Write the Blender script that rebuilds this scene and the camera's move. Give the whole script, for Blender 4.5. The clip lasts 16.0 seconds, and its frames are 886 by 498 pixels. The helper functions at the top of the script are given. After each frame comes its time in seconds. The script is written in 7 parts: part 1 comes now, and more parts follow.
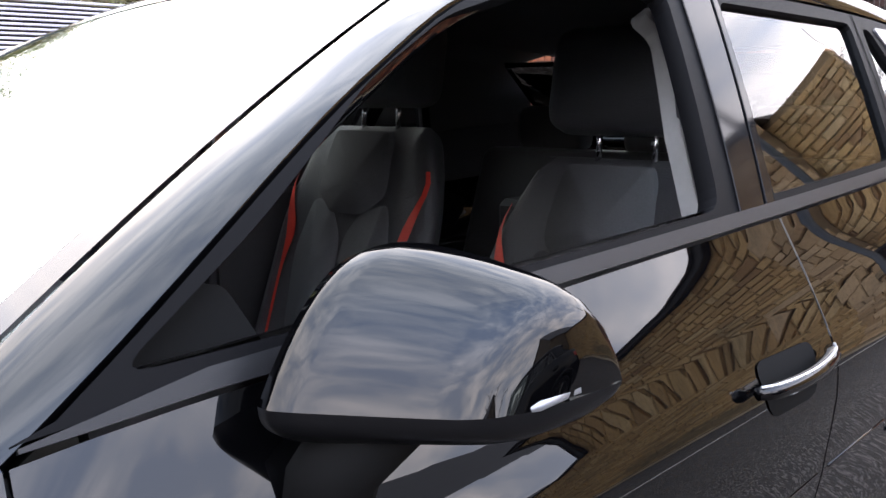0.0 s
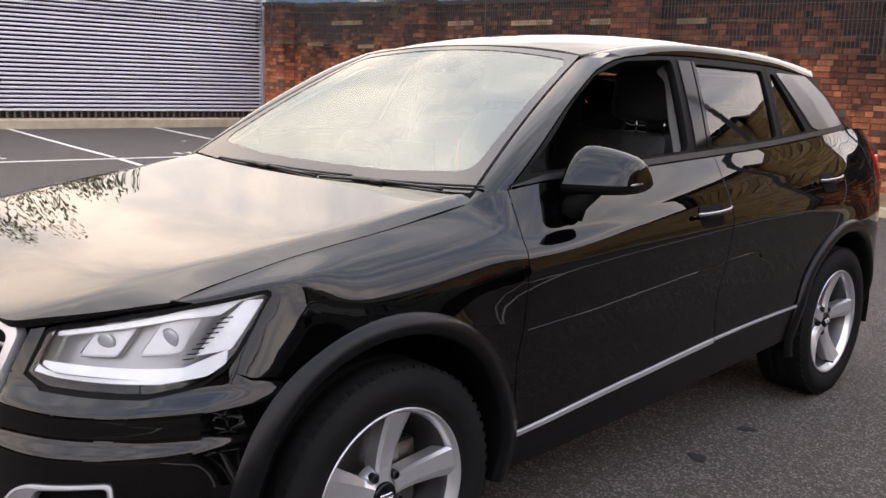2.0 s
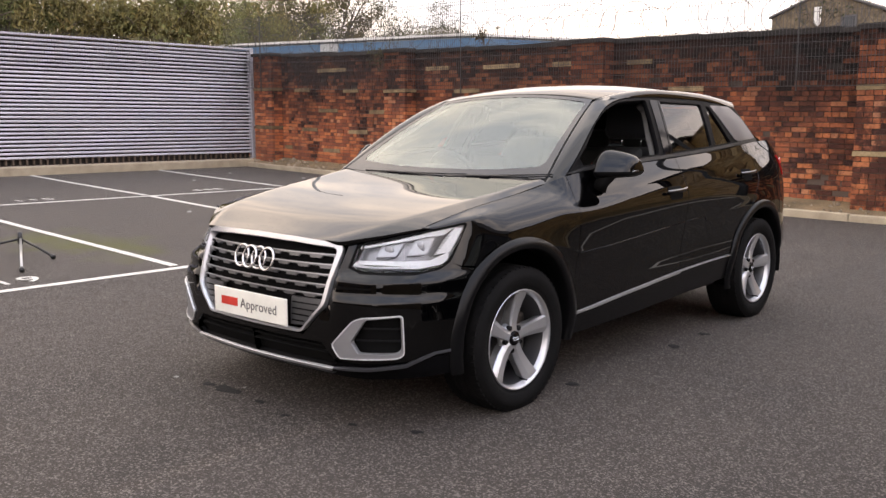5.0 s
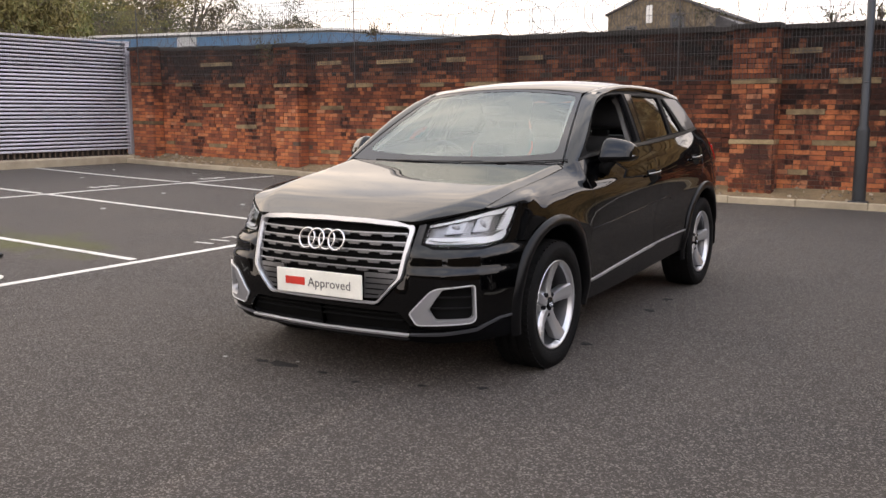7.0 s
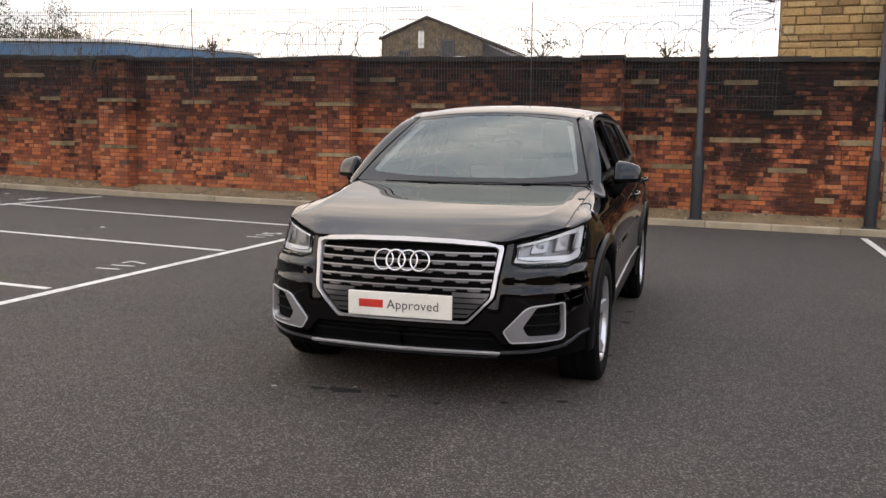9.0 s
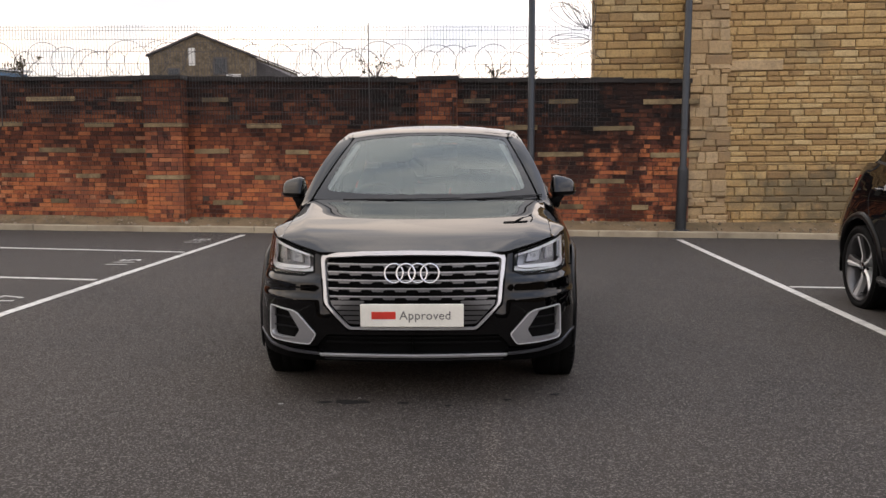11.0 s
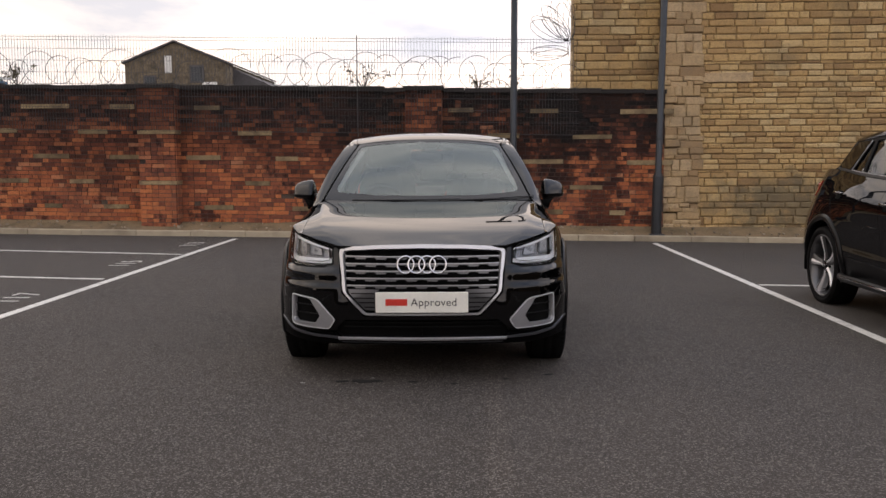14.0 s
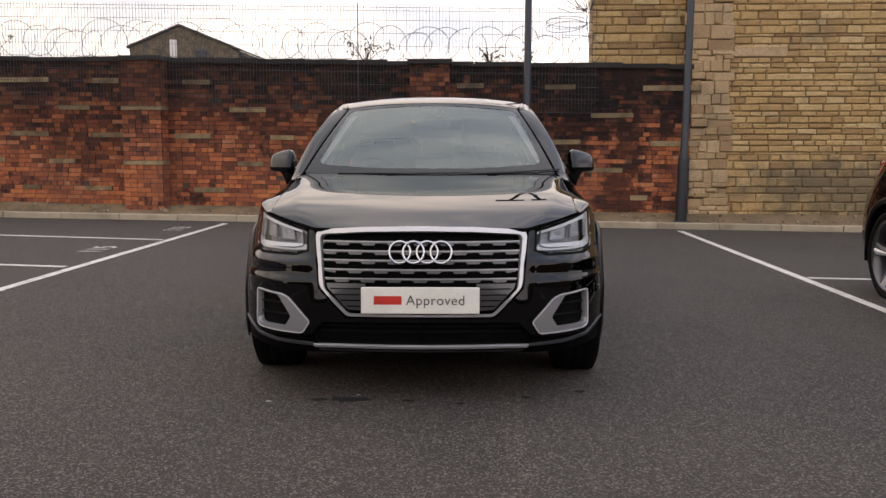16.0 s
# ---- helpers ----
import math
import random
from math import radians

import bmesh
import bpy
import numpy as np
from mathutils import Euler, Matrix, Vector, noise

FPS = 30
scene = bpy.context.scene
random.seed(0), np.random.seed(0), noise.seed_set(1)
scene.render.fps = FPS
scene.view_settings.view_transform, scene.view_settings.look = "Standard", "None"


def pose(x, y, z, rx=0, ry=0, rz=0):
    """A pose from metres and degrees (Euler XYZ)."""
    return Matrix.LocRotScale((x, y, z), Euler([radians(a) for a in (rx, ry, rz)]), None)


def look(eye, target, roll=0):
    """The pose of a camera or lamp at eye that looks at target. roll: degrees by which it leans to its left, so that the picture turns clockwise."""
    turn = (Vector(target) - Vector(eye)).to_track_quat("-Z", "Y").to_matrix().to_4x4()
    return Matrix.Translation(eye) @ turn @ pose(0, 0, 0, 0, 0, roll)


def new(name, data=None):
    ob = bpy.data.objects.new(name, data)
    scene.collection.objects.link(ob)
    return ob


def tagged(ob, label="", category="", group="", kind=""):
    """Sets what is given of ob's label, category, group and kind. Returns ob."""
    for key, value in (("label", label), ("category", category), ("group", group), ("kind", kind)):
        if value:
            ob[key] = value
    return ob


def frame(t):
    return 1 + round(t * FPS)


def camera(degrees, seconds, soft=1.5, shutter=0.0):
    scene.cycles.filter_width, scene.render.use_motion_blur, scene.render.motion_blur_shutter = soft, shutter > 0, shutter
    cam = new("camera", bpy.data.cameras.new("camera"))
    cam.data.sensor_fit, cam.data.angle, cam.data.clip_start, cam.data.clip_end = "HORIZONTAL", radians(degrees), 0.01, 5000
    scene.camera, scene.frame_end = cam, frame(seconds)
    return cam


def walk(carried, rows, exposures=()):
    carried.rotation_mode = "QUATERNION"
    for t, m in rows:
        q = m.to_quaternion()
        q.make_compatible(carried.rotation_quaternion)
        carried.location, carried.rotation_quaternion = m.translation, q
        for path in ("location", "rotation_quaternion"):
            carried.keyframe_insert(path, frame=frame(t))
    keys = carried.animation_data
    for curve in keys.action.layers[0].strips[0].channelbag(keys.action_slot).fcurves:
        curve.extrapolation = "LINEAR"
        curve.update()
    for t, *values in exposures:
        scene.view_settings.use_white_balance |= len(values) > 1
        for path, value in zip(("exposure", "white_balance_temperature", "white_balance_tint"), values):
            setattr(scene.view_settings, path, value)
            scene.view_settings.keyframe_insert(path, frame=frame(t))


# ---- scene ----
cam = camera(52.6, 16.0)
PATH = [
    (0, (1.331, 0.327, 1.248), (-0.094, 1.69, 0.916), -0.6),
    (0.2, (1.403, 0.197, 1.242), (-0.018, 1.567, 0.919), -0.9),
    (0.5, (1.542, -0.019, 1.237), (0.112, 1.337, 0.893), -0.7),
    (1, (1.775, -0.436, 1.247), (0.345, 0.905, 0.866), 0.35),
    (1.5, (2.083, -0.876, 1.299), (0.645, 0.46, 0.915), 1.7),
    (2, (2.365, -1.278, 1.297), (0.942, 0.079, 0.932), 1.9),
    (2.5, (2.589, -1.676, 1.272), (1.191, -0.289, 0.922), 1.0),
    (3, (2.853, -2.006, 1.27), (1.454, -0.61, 0.959), 1.0),
    (3.5, (3.104, -2.323, 1.278), (1.705, -0.921, 0.998), 0.6),
    (4, (3.302, -2.622, 1.282), (1.917, -1.205, 1.007), 0.4),
    (6.5, (3.108, -3.743, 1.274), (1.905, -2.174, 0.976), -0.6),
    (7, (2.843, -4.044, 1.274), (1.755, -2.392, 0.978), -0.4),
    (7.5, (2.543, -4.243, 1.252), (1.551, -2.534, 0.946), 0.2),
    (8, (2.225, -4.427, 1.273), (1.329, -2.663, 0.987), 0.9),
    (8.5, (1.882, -4.665, 1.287), (1.129, -2.831, 1.029), 0.9),
    (9, (1.513, -4.755, 1.28), (0.892, -2.871, 1.029), 0.6),
    (9.5, (1.13, -4.937, 1.29), (0.7, -3.001, 1.037), 0.7),
    (10, (0.788, -5.016, 1.29), (0.536, -3.047, 1.049), 0.6),
    (12.5, (0.349, -5.927, 1.301), (0.262, -3.937, 1.118), -0.5),
    (13, (0.331, -6.077, 1.304), (0.251, -4.087, 1.125), -0.0),
    (13.5, (0.316, -6.046, 1.29), (0.245, -4.055, 1.113), -0.2),
    (14, (0.305, -5.818, 1.267), (0.232, -3.829, 1.073), -0.3),
    (14.5, (0.308, -5.519, 1.235), (0.226, -3.533, 1.022), 0.3),
    (15, (0.262, -5.18, 1.195), (0.187, -3.194, 0.972), 0.3),
    (15.5, (0.25, -4.933, 1.154), (0.175, -2.948, 0.927), -0.1),
    (16, (0.278, -4.72, 1.138), (0.188, -2.734, 0.918), -0.0),
]
EXPOSURES = [(0.0, 2.2, 5850, 11), (0.3, 1.4, 5900, 11), (0.6, 0.98, 6050, 11), (1.0, 0.93, 6350, 13), (1.5, 1.06, 6450, 13), (2.0, 1.08, 6500, 13),
             (3.0, 1.03, 6750, 14), (4.0, 0.95, 6800, 14), (7.0, 0.77, 6680, 11), (8.0, 0.68, 6660, 10), (9.0, 0.47, 6600, 10), (10.0, 0.34, 6600, 10),
             (12.5, 0.03, 6600, 11), (13.0, -0.02, 6600, 11), (14.0, 0.0, 6620, 12), (16.0, 0.16, 6620, 12)]
walk(cam, [(t, look(eye, target, roll)) for t, eye, target, roll in PATH], EXPOSURES)

# ---- light ----
SUN_AZ, SUN_EL = radians(-80), radians(46)
world = bpy.data.worlds.new("overcast_evening")
scene.world = world
world.use_nodes = True
wn, wl = world.node_tree.nodes, world.node_tree.links
wn.clear()
w_out = wn.new("ShaderNodeOutputWorld")
w_bg = wn.new("ShaderNodeBackground")
w_sky = wn.new("ShaderNodeTexSky")
w_sky.sky_type, w_sky.sun_disc = "NISHITA", False
w_sky.sun_elevation, w_sky.sun_rotation = SUN_EL, SUN_AZ
w_sky.dust_density, w_sky.ozone_density = 3.0, 1.0
w_co = wn.new("ShaderNodeTexCoord")
w_map = wn.new("ShaderNodeMapping")
w_map.inputs["Scale"].default_value = (1.0, 1.6, 3.2)
w_noise = wn.new("ShaderNodeTexNoise")
w_noise.inputs["Scale"].default_value, w_noise.inputs["Detail"].default_value = 3.2, 8
w_noise.inputs["Roughness"].default_value, w_noise.inputs["Distortion"].default_value = 0.55, 0.35
w_ramp = wn.new("ShaderNodeValToRGB")
w_ramp.color_ramp.elements[0].position, w_ramp.color_ramp.elements[0].color = 0.375, (6.9, 7.0, 7.4, 1)
w_ramp.color_ramp.elements[1].position, w_ramp.color_ramp.elements[1].color = 0.64, (15.2, 13.4, 11.6, 1)
w_mid = w_ramp.color_ramp.elements.new(0.5)
w_mid.color = (10.4, 9.7, 9.0, 1)
w_mix = wn.new("ShaderNodeMixRGB")
w_mix.inputs["Fac"].default_value = 0.82
wl.new(w_co.outputs["Generated"], w_map.inputs["Vector"])
wl.new(w_map.outputs["Vector"], w_noise.inputs["Vector"])
wl.new(w_noise.outputs["Fac"], w_ramp.inputs["Fac"])
wl.new(w_sky.outputs["Color"], w_mix.inputs["Color1"])
wl.new(w_ramp.outputs["Color"], w_mix.inputs["Color2"])
# the hidden sun brightens the cloud round it
w_dot = wn.new("ShaderNodeVectorMath")
w_dot.operation = "DOT_PRODUCT"
w_dot.inputs[1].default_value = (math.sin(SUN_AZ) * math.cos(SUN_EL), math.cos(SUN_AZ) * math.cos(SUN_EL), math.sin(SUN_EL))
w_halo = wn.new("ShaderNodeMapRange")
w_halo.interpolation_type = "SMOOTHSTEP"
w_halo.inputs["From Min"].default_value, w_halo.inputs["From Max"].default_value = -0.1, 0.95
w_side = wn.new("ShaderNodeMixRGB")
w_side.inputs["Color1"].default_value = (1.42, 1.42, 1.48, 1)
w_side.inputs["Color2"].default_value = (1.06, 1.00, 0.92, 1)
# the cloud is thinner and bluer overhead, brighter and paler low down
w_sep = wn.new("ShaderNodeSeparateXYZ")
w_up = wn.new("ShaderNodeMapRange")
w_up.interpolation_type = "SMOOTHSTEP"
w_up.inputs["From Min"].default_value, w_up.inputs["From Max"].default_value = 0.3, 0.95
w_high = wn.new("ShaderNodeMixRGB")
w_high.inputs["Color1"].default_value = (1.05, 1.03, 1.03, 1)
w_high.inputs["Color2"].default_value = (0.90, 1.07, 1.36, 1)
w_glow, w_glow2 = wn.new("ShaderNodeMixRGB"), wn.new("ShaderNodeMixRGB")
for w_n in (w_glow, w_glow2):
    w_n.blend_type = "MULTIPLY"
    w_n.inputs["Fac"].default_value = 1.0
wl.new(w_co.outputs["Generated"], w_dot.inputs[0])
wl.new(w_co.outputs["Generated"], w_sep.inputs[0])
wl.new(w_sep.outputs["Z"], w_up.inputs["Value"])
wl.new(w_up.outputs["Result"], w_high.inputs["Fac"])
wl.new(w_dot.outputs["Value"], w_halo.inputs["Value"])
wl.new(w_halo.outputs["Result"], w_side.inputs["Fac"])
wl.new(w_mix.outputs["Color"], w_glow.inputs["Color1"])
wl.new(w_side.outputs["Color"], w_glow.inputs["Color2"])
wl.new(w_glow.outputs["Color"], w_glow2.inputs["Color1"])
wl.new(w_high.outputs["Color"], w_glow2.inputs["Color2"])
wl.new(w_glow2.outputs["Color"], w_bg.inputs["Color"])
w_bg.inputs["Strength"].default_value = 0.106
wl.new(w_bg.outputs["Background"], w_out.inputs["Surface"])

sun_data = bpy.data.lights.new("sun", "SUN")
sun_data.energy, sun_data.angle, sun_data.color = 0.4, radians(125), (1.0, 0.86, 0.7)
sun_dir = Vector((math.sin(SUN_AZ) * math.cos(SUN_EL), math.cos(SUN_AZ) * math.cos(SUN_EL), math.sin(SUN_EL)))
sun_lamp = new("sun", sun_data)
sun_lamp.matrix_world = look(sun_dir * 50, (0, 0, 0))


# ---- materials ----
def mat(name, color, rough=0.6, metal=0.0, dark=None, scale=6.0, amount=0.6, fine=0.25, fine_scale=90.0, bump=0.15,
        bump_scale=120.0, coat=0.0, coat_rough=0.03, piece=0.0, island=0.0, soot=None, space="position", spec=0.5):
    """A procedural surface: stains of colour `dark` at `scale`, a finer grain, relief and per-piece variation."""
    m = bpy.data.materials.new(name)
    m.use_nodes = True
    n, l = m.node_tree.nodes, m.node_tree.links
    b = n["Principled BSDF"]
    b.inputs["Roughness"].default_value, b.inputs["Metallic"].default_value = rough, metal
    b.inputs["Specular IOR Level"].default_value = spec
    b.inputs["Coat Weight"].default_value, b.inputs["Coat Roughness"].default_value = coat, coat_rough
    b.inputs["Coat IOR"].default_value = 1.42
    if space == "position":
        vec = n.new("ShaderNodeNewGeometry").outputs["Position"]
    else:
        vec = n.new("ShaderNodeTexCoord").outputs["Object"]

    def tex(s, detail=4.0, r=0.6):
        t = n.new("ShaderNodeTexNoise")
        t.inputs["Scale"].default_value, t.inputs["Detail"].default_value, t.inputs["Roughness"].default_value = s, detail, r
        l.new(vec, t.inputs["Vector"])
        return t.outputs["Fac"]

    def ramp(src, lo, hi):
        r = n.new("ShaderNodeMapRange")
        r.inputs["From Min"].default_value, r.inputs["From Max"].default_value = lo, hi
        l.new(src, r.inputs["Value"])
        return r.outputs["Result"]

    def mul(a, k):
        q = n.new("ShaderNodeMath")
        q.operation = "MULTIPLY"
        l.new(a, q.inputs[0])
        q.inputs[1].default_value = k
        return q.outputs[0]

    def mix(fac, c1, c2, how="MIX"):
        q = n.new("ShaderNodeMixRGB")
        q.blend_type = how
        for sock, v in (("Fac", fac), ("Color1", c1), ("Color2", c2)):
            if isinstance(v, bpy.types.NodeSocket):
                l.new(v, q.inputs[sock])
            elif sock == "Fac":
                q.inputs[sock].default_value = v
            else:
                q.inputs[sock].default_value = (*v, 1)
        return q.outputs["Color"]

    dark = dark or tuple(c * 0.6 for c in color)
    col = mix(mul(ramp(tex(scale), 0.42, 0.68), amount), color, dark)
    if piece or island:
        rnd = n.new("ShaderNodeObjectInfo").outputs["Random"] if piece else n.new("ShaderNodeNewGeometry").outputs["Random Per Island"]
        cr = n.new("ShaderNodeValToRGB")
        cr.color_ramp.elements[0].color = (1 - (piece or island),) * 3 + (1,)
        cr.color_ramp.elements[1].color = (1 + 0.6 * (piece or island),) * 3 + (1,)
        l.new(rnd, cr.inputs["Fac"])
        col = mix(1.0, col, cr.outputs["Color"], "MULTIPLY")
    if fine:
        col = mix(mul(ramp(tex(fine_scale, 3.0), 0.35, 0.7), fine), col, tuple(min(1.0, c * 0.35) for c in color))
    if soot:
        # soot[0]: height where it begins, soot[1]: where it is full, soot[2]: colour, soot[3]: slope along x
        sep = n.new("ShaderNodeSeparateXYZ")
        l.new(n.new("ShaderNodeNewGeometry").outputs["Position"], sep.inputs[0])
        slope = n.new("ShaderNodeMath")
        slope.operation = "MULTIPLY_ADD"
        l.new(sep.outputs["X"], slope.inputs[0])
        slope.inputs[1].default_value = soot[3]
        l.new(sep.outputs["Z"], slope.inputs[2])
        wob = n.new("ShaderNodeMath")
        wob.operation = "MULTIPLY_ADD"
        l.new(ramp(tex(1.7, 7.0, 0.72), 0.3, 0.7), wob.inputs[0])
        wob.inputs[1].default_value = 2.2
        l.new(slope.outputs[0], wob.inputs[2])
        sub = n.new("ShaderNodeMath")
        sub.operation = "SUBTRACT"
        l.new(wob.outputs[0], sub.inputs[0])
        sub.inputs[1].default_value = 1.1
        col = mix(mul(ramp(sub.outputs[0], soot[0], soot[1]), 0.93), col, soot[2])
    l.new(col, b.inputs["Base Color"])
    if bump:
        bn = n.new("ShaderNodeBump")
        bn.inputs["Strength"].default_value, bn.inputs["Distance"].default_value = bump, 0.02
        l.new(tex(bump_scale, 5.0), bn.inputs["Height"])
        l.new(bn.outputs["Normal"], b.inputs["Normal"])
    return m


def plain(name, color, rough=0.4, metal=0.0, coat=0.0, spec=0.5):
    return mat(name, color, rough, metal, amount=0.25, fine=0.08, bump=0.0, coat=coat, spec=spec, space="object")


def masonry(name, colours, single, rough, grain, soot=None, stain=None, patch=None):
    """Old masonry whose pieces differ in colour; soot: (height where it begins, where it is full, colour, patchiness), stain: (colour, scale, lo, hi), patch: (centre, size, colour)."""
    m = mat(name, (0.4, 0.2, 0.1), rough, amount=0.0, fine=0.0, bump=0.7, bump_scale=grain)
    n, l = m.node_tree.nodes, m.node_tree.links
    b = n["Principled BSDF"]
    geo = n.new("ShaderNodeNewGeometry")
    pos = geo.outputs["Position"]
    rnd = n.new("ShaderNodeObjectInfo").outputs["Random"] if single else geo.outputs["Random Per Island"]
    cr = n.new("ShaderNodeValToRGB")
    els = cr.color_ramp.elements
    while len(els) < len(colours):
        els.new(0.5)
    for e, (k, c) in zip(els, colours):
        e.position, e.color = k, (*c, 1)
    l.new(rnd, cr.inputs["Fac"])
    col = cr.outputs["Color"]

    def tex(scale, detail=6.0, r=0.65, stretch=(1, 1, 1)):
        mp = n.new("ShaderNodeMapping")
        mp.inputs["Scale"].default_value = stretch
        t = n.new("ShaderNodeTexNoise")
        t.inputs["Scale"].default_value, t.inputs["Detail"].default_value, t.inputs["Roughness"].default_value = scale, detail, r
        l.new(pos, mp.inputs["Vector"])
        l.new(mp.outputs["Vector"], t.inputs["Vector"])
        return t.outputs["Fac"]

    def calc(how, a, c):
        q = n.new("ShaderNodeMath")
        q.operation = how
        for i, v in enumerate((a, c)):
            if isinstance(v, bpy.types.NodeSocket):
                l.new(v, q.inputs[i])
            else:
                q.inputs[i].default_value = v
        return q.outputs[0]

    def ramp(v, lo, hi, top=1.0):
        q = n.new("ShaderNodeMapRange")
        q.inputs["From Min"].default_value, q.inputs["From Max"].default_value, q.inputs["To Max"].default_value = lo, hi, top
        l.new(v, q.inputs["Value"])
        return q.outputs["Result"]

    def mix(fac, c1, c2, how="MIX"):
        q = n.new("ShaderNodeMixRGB")
        q.blend_type = how
        l.new(fac, q.inputs["Fac"])
        l.new(c1, q.inputs["Color1"])
        q.inputs["Color2"].default_value = (*c2, 1)
        return q.outputs["Color"]
    # weathered skin, pits and grain on each piece
    col = mix(ramp(tex(26, 4.0), 0.48, 0.72, 0.6), col, (0.42, 0.40, 0.40), "MULTIPLY")
    col = mix(ramp(tex(90, 3.0), 0.5, 0.75, 0.45), col, (0.4, 0.38, 0.36), "MULTIPLY")
    if stain:
        col = mix(ramp(tex(stain[1], 7.0, 0.7), stain[2], stain[3], 0.8), col, stain[0])
    if patch:
        # a blotch of dark lichen with a ragged outline
        off = n.new("ShaderNodeVectorMath")
        off.operation = "SUBTRACT"
        l.new(pos, off.inputs[0])
        off.inputs[1].default_value = patch[0]
        sc = n.new("ShaderNodeVectorMath")
        sc.operation = "DIVIDE"
        l.new(off.outputs[0], sc.inputs[0])
        sc.inputs[1].default_value = patch[1]
        ln = n.new("ShaderNodeVectorMath")
        ln.operation = "LENGTH"
        l.new(sc.outputs[0], ln.inputs[0])
        h = calc("ADD", ln.outputs["Value"], calc("MULTIPLY", calc("SUBTRACT", tex(3.5, 7.0, 0.75), 0.5), 2.6))
        col = mix(ramp(h, 1.15, 0.55, 0.75), col, patch[2])
    if soot:
        sep = n.new("ShaderNodeSeparateXYZ")
        l.new(pos, sep.inputs[0])
        h = calc("ADD", sep.outputs["Z"], calc("MULTIPLY", sep.outputs["X"], 0.0185))
        h = calc("ADD", h, calc("MULTIPLY", calc("SUBTRACT", tex(0.85, 5.0, 0.6, (1, 1, 0.75)), 0.5), soot[3]))
        h = calc("ADD", h, calc("MULTIPLY", calc("SUBTRACT", tex(4.5, 5.0, 0.7), 0.5), soot[3] * 0.4))
        h = calc("ADD", h, calc("MULTIPLY", calc("SUBTRACT", rnd, 0.5), -0.6))
        # blotches of black crust, thicker towards the building
        sx = ramp(sep.outputs["X"], -3.0, 1.2, 0.075)
        crust = calc("ADD", tex(1.35, 8.0, 0.72, (1, 1, 0.7)), calc("ADD", sx, calc("MULTIPLY", calc("SUBTRACT", rnd, 0.5), -0.07)))
        col = mix(ramp(crust, 0.555, 0.615, 0.88), col, (0.17, 0.15, 0.18), "MULTIPLY")
        # thin soot browns a piece, thick soot blackens it
        col = mix(ramp(h, soot[0] - 0.35, soot[0] + 0.7, 0.62), col, (0.52, 0.5, 0.55), "MULTIPLY")
        col = mix(ramp(h, soot[0], soot[1], 0.97), col, soot[2], "MULTIPLY")
    l.new(col, b.inputs["Base Color"])
    return m


BRICK_TONES = ((0.0, (0.17, 0.063, 0.042)), (0.1, (0.27, 0.088, 0.048)), (0.4, (0.385, 0.120, 0.054)), (0.7, (0.495, 0.155, 0.060)), (0.92, (0.60, 0.205, 0.075)), (1.0, (0.53, 0.24, 0.125)))
BRICK_SOOT = (0.77, 2.30, (0.055, 0.058, 0.08), 3.2)
M_BRICK = masonry("old_red_brick", BRICK_TONES, False, 0.9, 70, BRICK_SOOT, ((0.16, 0.068, 0.045), 1.1, 0.46, 0.72))
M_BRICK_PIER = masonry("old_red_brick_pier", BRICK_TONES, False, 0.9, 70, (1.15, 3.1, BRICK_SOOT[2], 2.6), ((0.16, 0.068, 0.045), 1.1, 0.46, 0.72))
M_BRICK_PIECE = masonry("old_red_brick_single", BRICK_TONES, True, 0.9, 70, BRICK_SOOT, ((0.16, 0.068, 0.045), 1.1, 0.46, 0.72))
M_MORTAR = mat("sooty_mortar", (0.125, 0.092, 0.072), 0.95, scale=3, soot=(0.4, 1.9, (0.016, 0.014, 0.013), 0.0185), bump=0.4)
M_PALE = mat("pale_bond_stone", (0.335, 0.25, 0.135), 0.9, dark=(0.12, 0.083, 0.05), scale=4, amount=0.9, fine=0.45, fine_scale=40, piece=0.5, bump=0.4,
             soot=(1.9, 3.6, (0.05, 0.042, 0.034), 0.0185))
M_COPING = mat("black_coping_stone", (0.035, 0.03, 0.028), 0.9, dark=(0.016, 0.015, 0.014), scale=4, bump=0.5, island=0.3)
STONE_TONES = ((0.0, (0.29, 0.175, 0.08)), (0.07, (0.39, 0.25, 0.11)), (0.4, (0.495, 0.325, 0.14)), (0.75, (0.57, 0.392, 0.175)), (1.0, (0.61, 0.452, 0.235)))
STONE_PATCH = ((6.3, 9.5, 0.5), (2.1, 1.0, 0.55), (0.12, 0.105, 0.07))
STONE_STAIN = ((0.15, 0.12, 0.075), 0.75, 0.5, 0.74)
M_STONE = masonry("buff_sandstone", STONE_TONES, False, 0.92, 40, stain=STONE_STAIN, patch=STONE_PATCH)
M_STONE_PIECE = masonry("buff_sandstone_single", STONE_TONES, True, 0.92, 40, stain=STONE_STAIN, patch=STONE_PATCH)
M_STONE_JOINT = mat("stone_joint_mortar", (0.25, 0.178, 0.098), 0.95, scale=3, bump=0.5)
M_QUOIN = masonry("worn_rubble_quoin", ((0.0, (0.33, 0.215, 0.11)), (0.4, (0.47, 0.33, 0.175)), (1.0, (0.57, 0.42, 0.25))), False, 0.95, 30, stain=((0.25, 0.19, 0.12), 2.2, 0.5, 0.7))
M_KERB = mat("concrete_kerb", (0.47, 0.395, 0.28), 0.9, dark=(0.25, 0.20, 0.14), scale=3, fine=0.3, bump=0.3, piece=0.15)
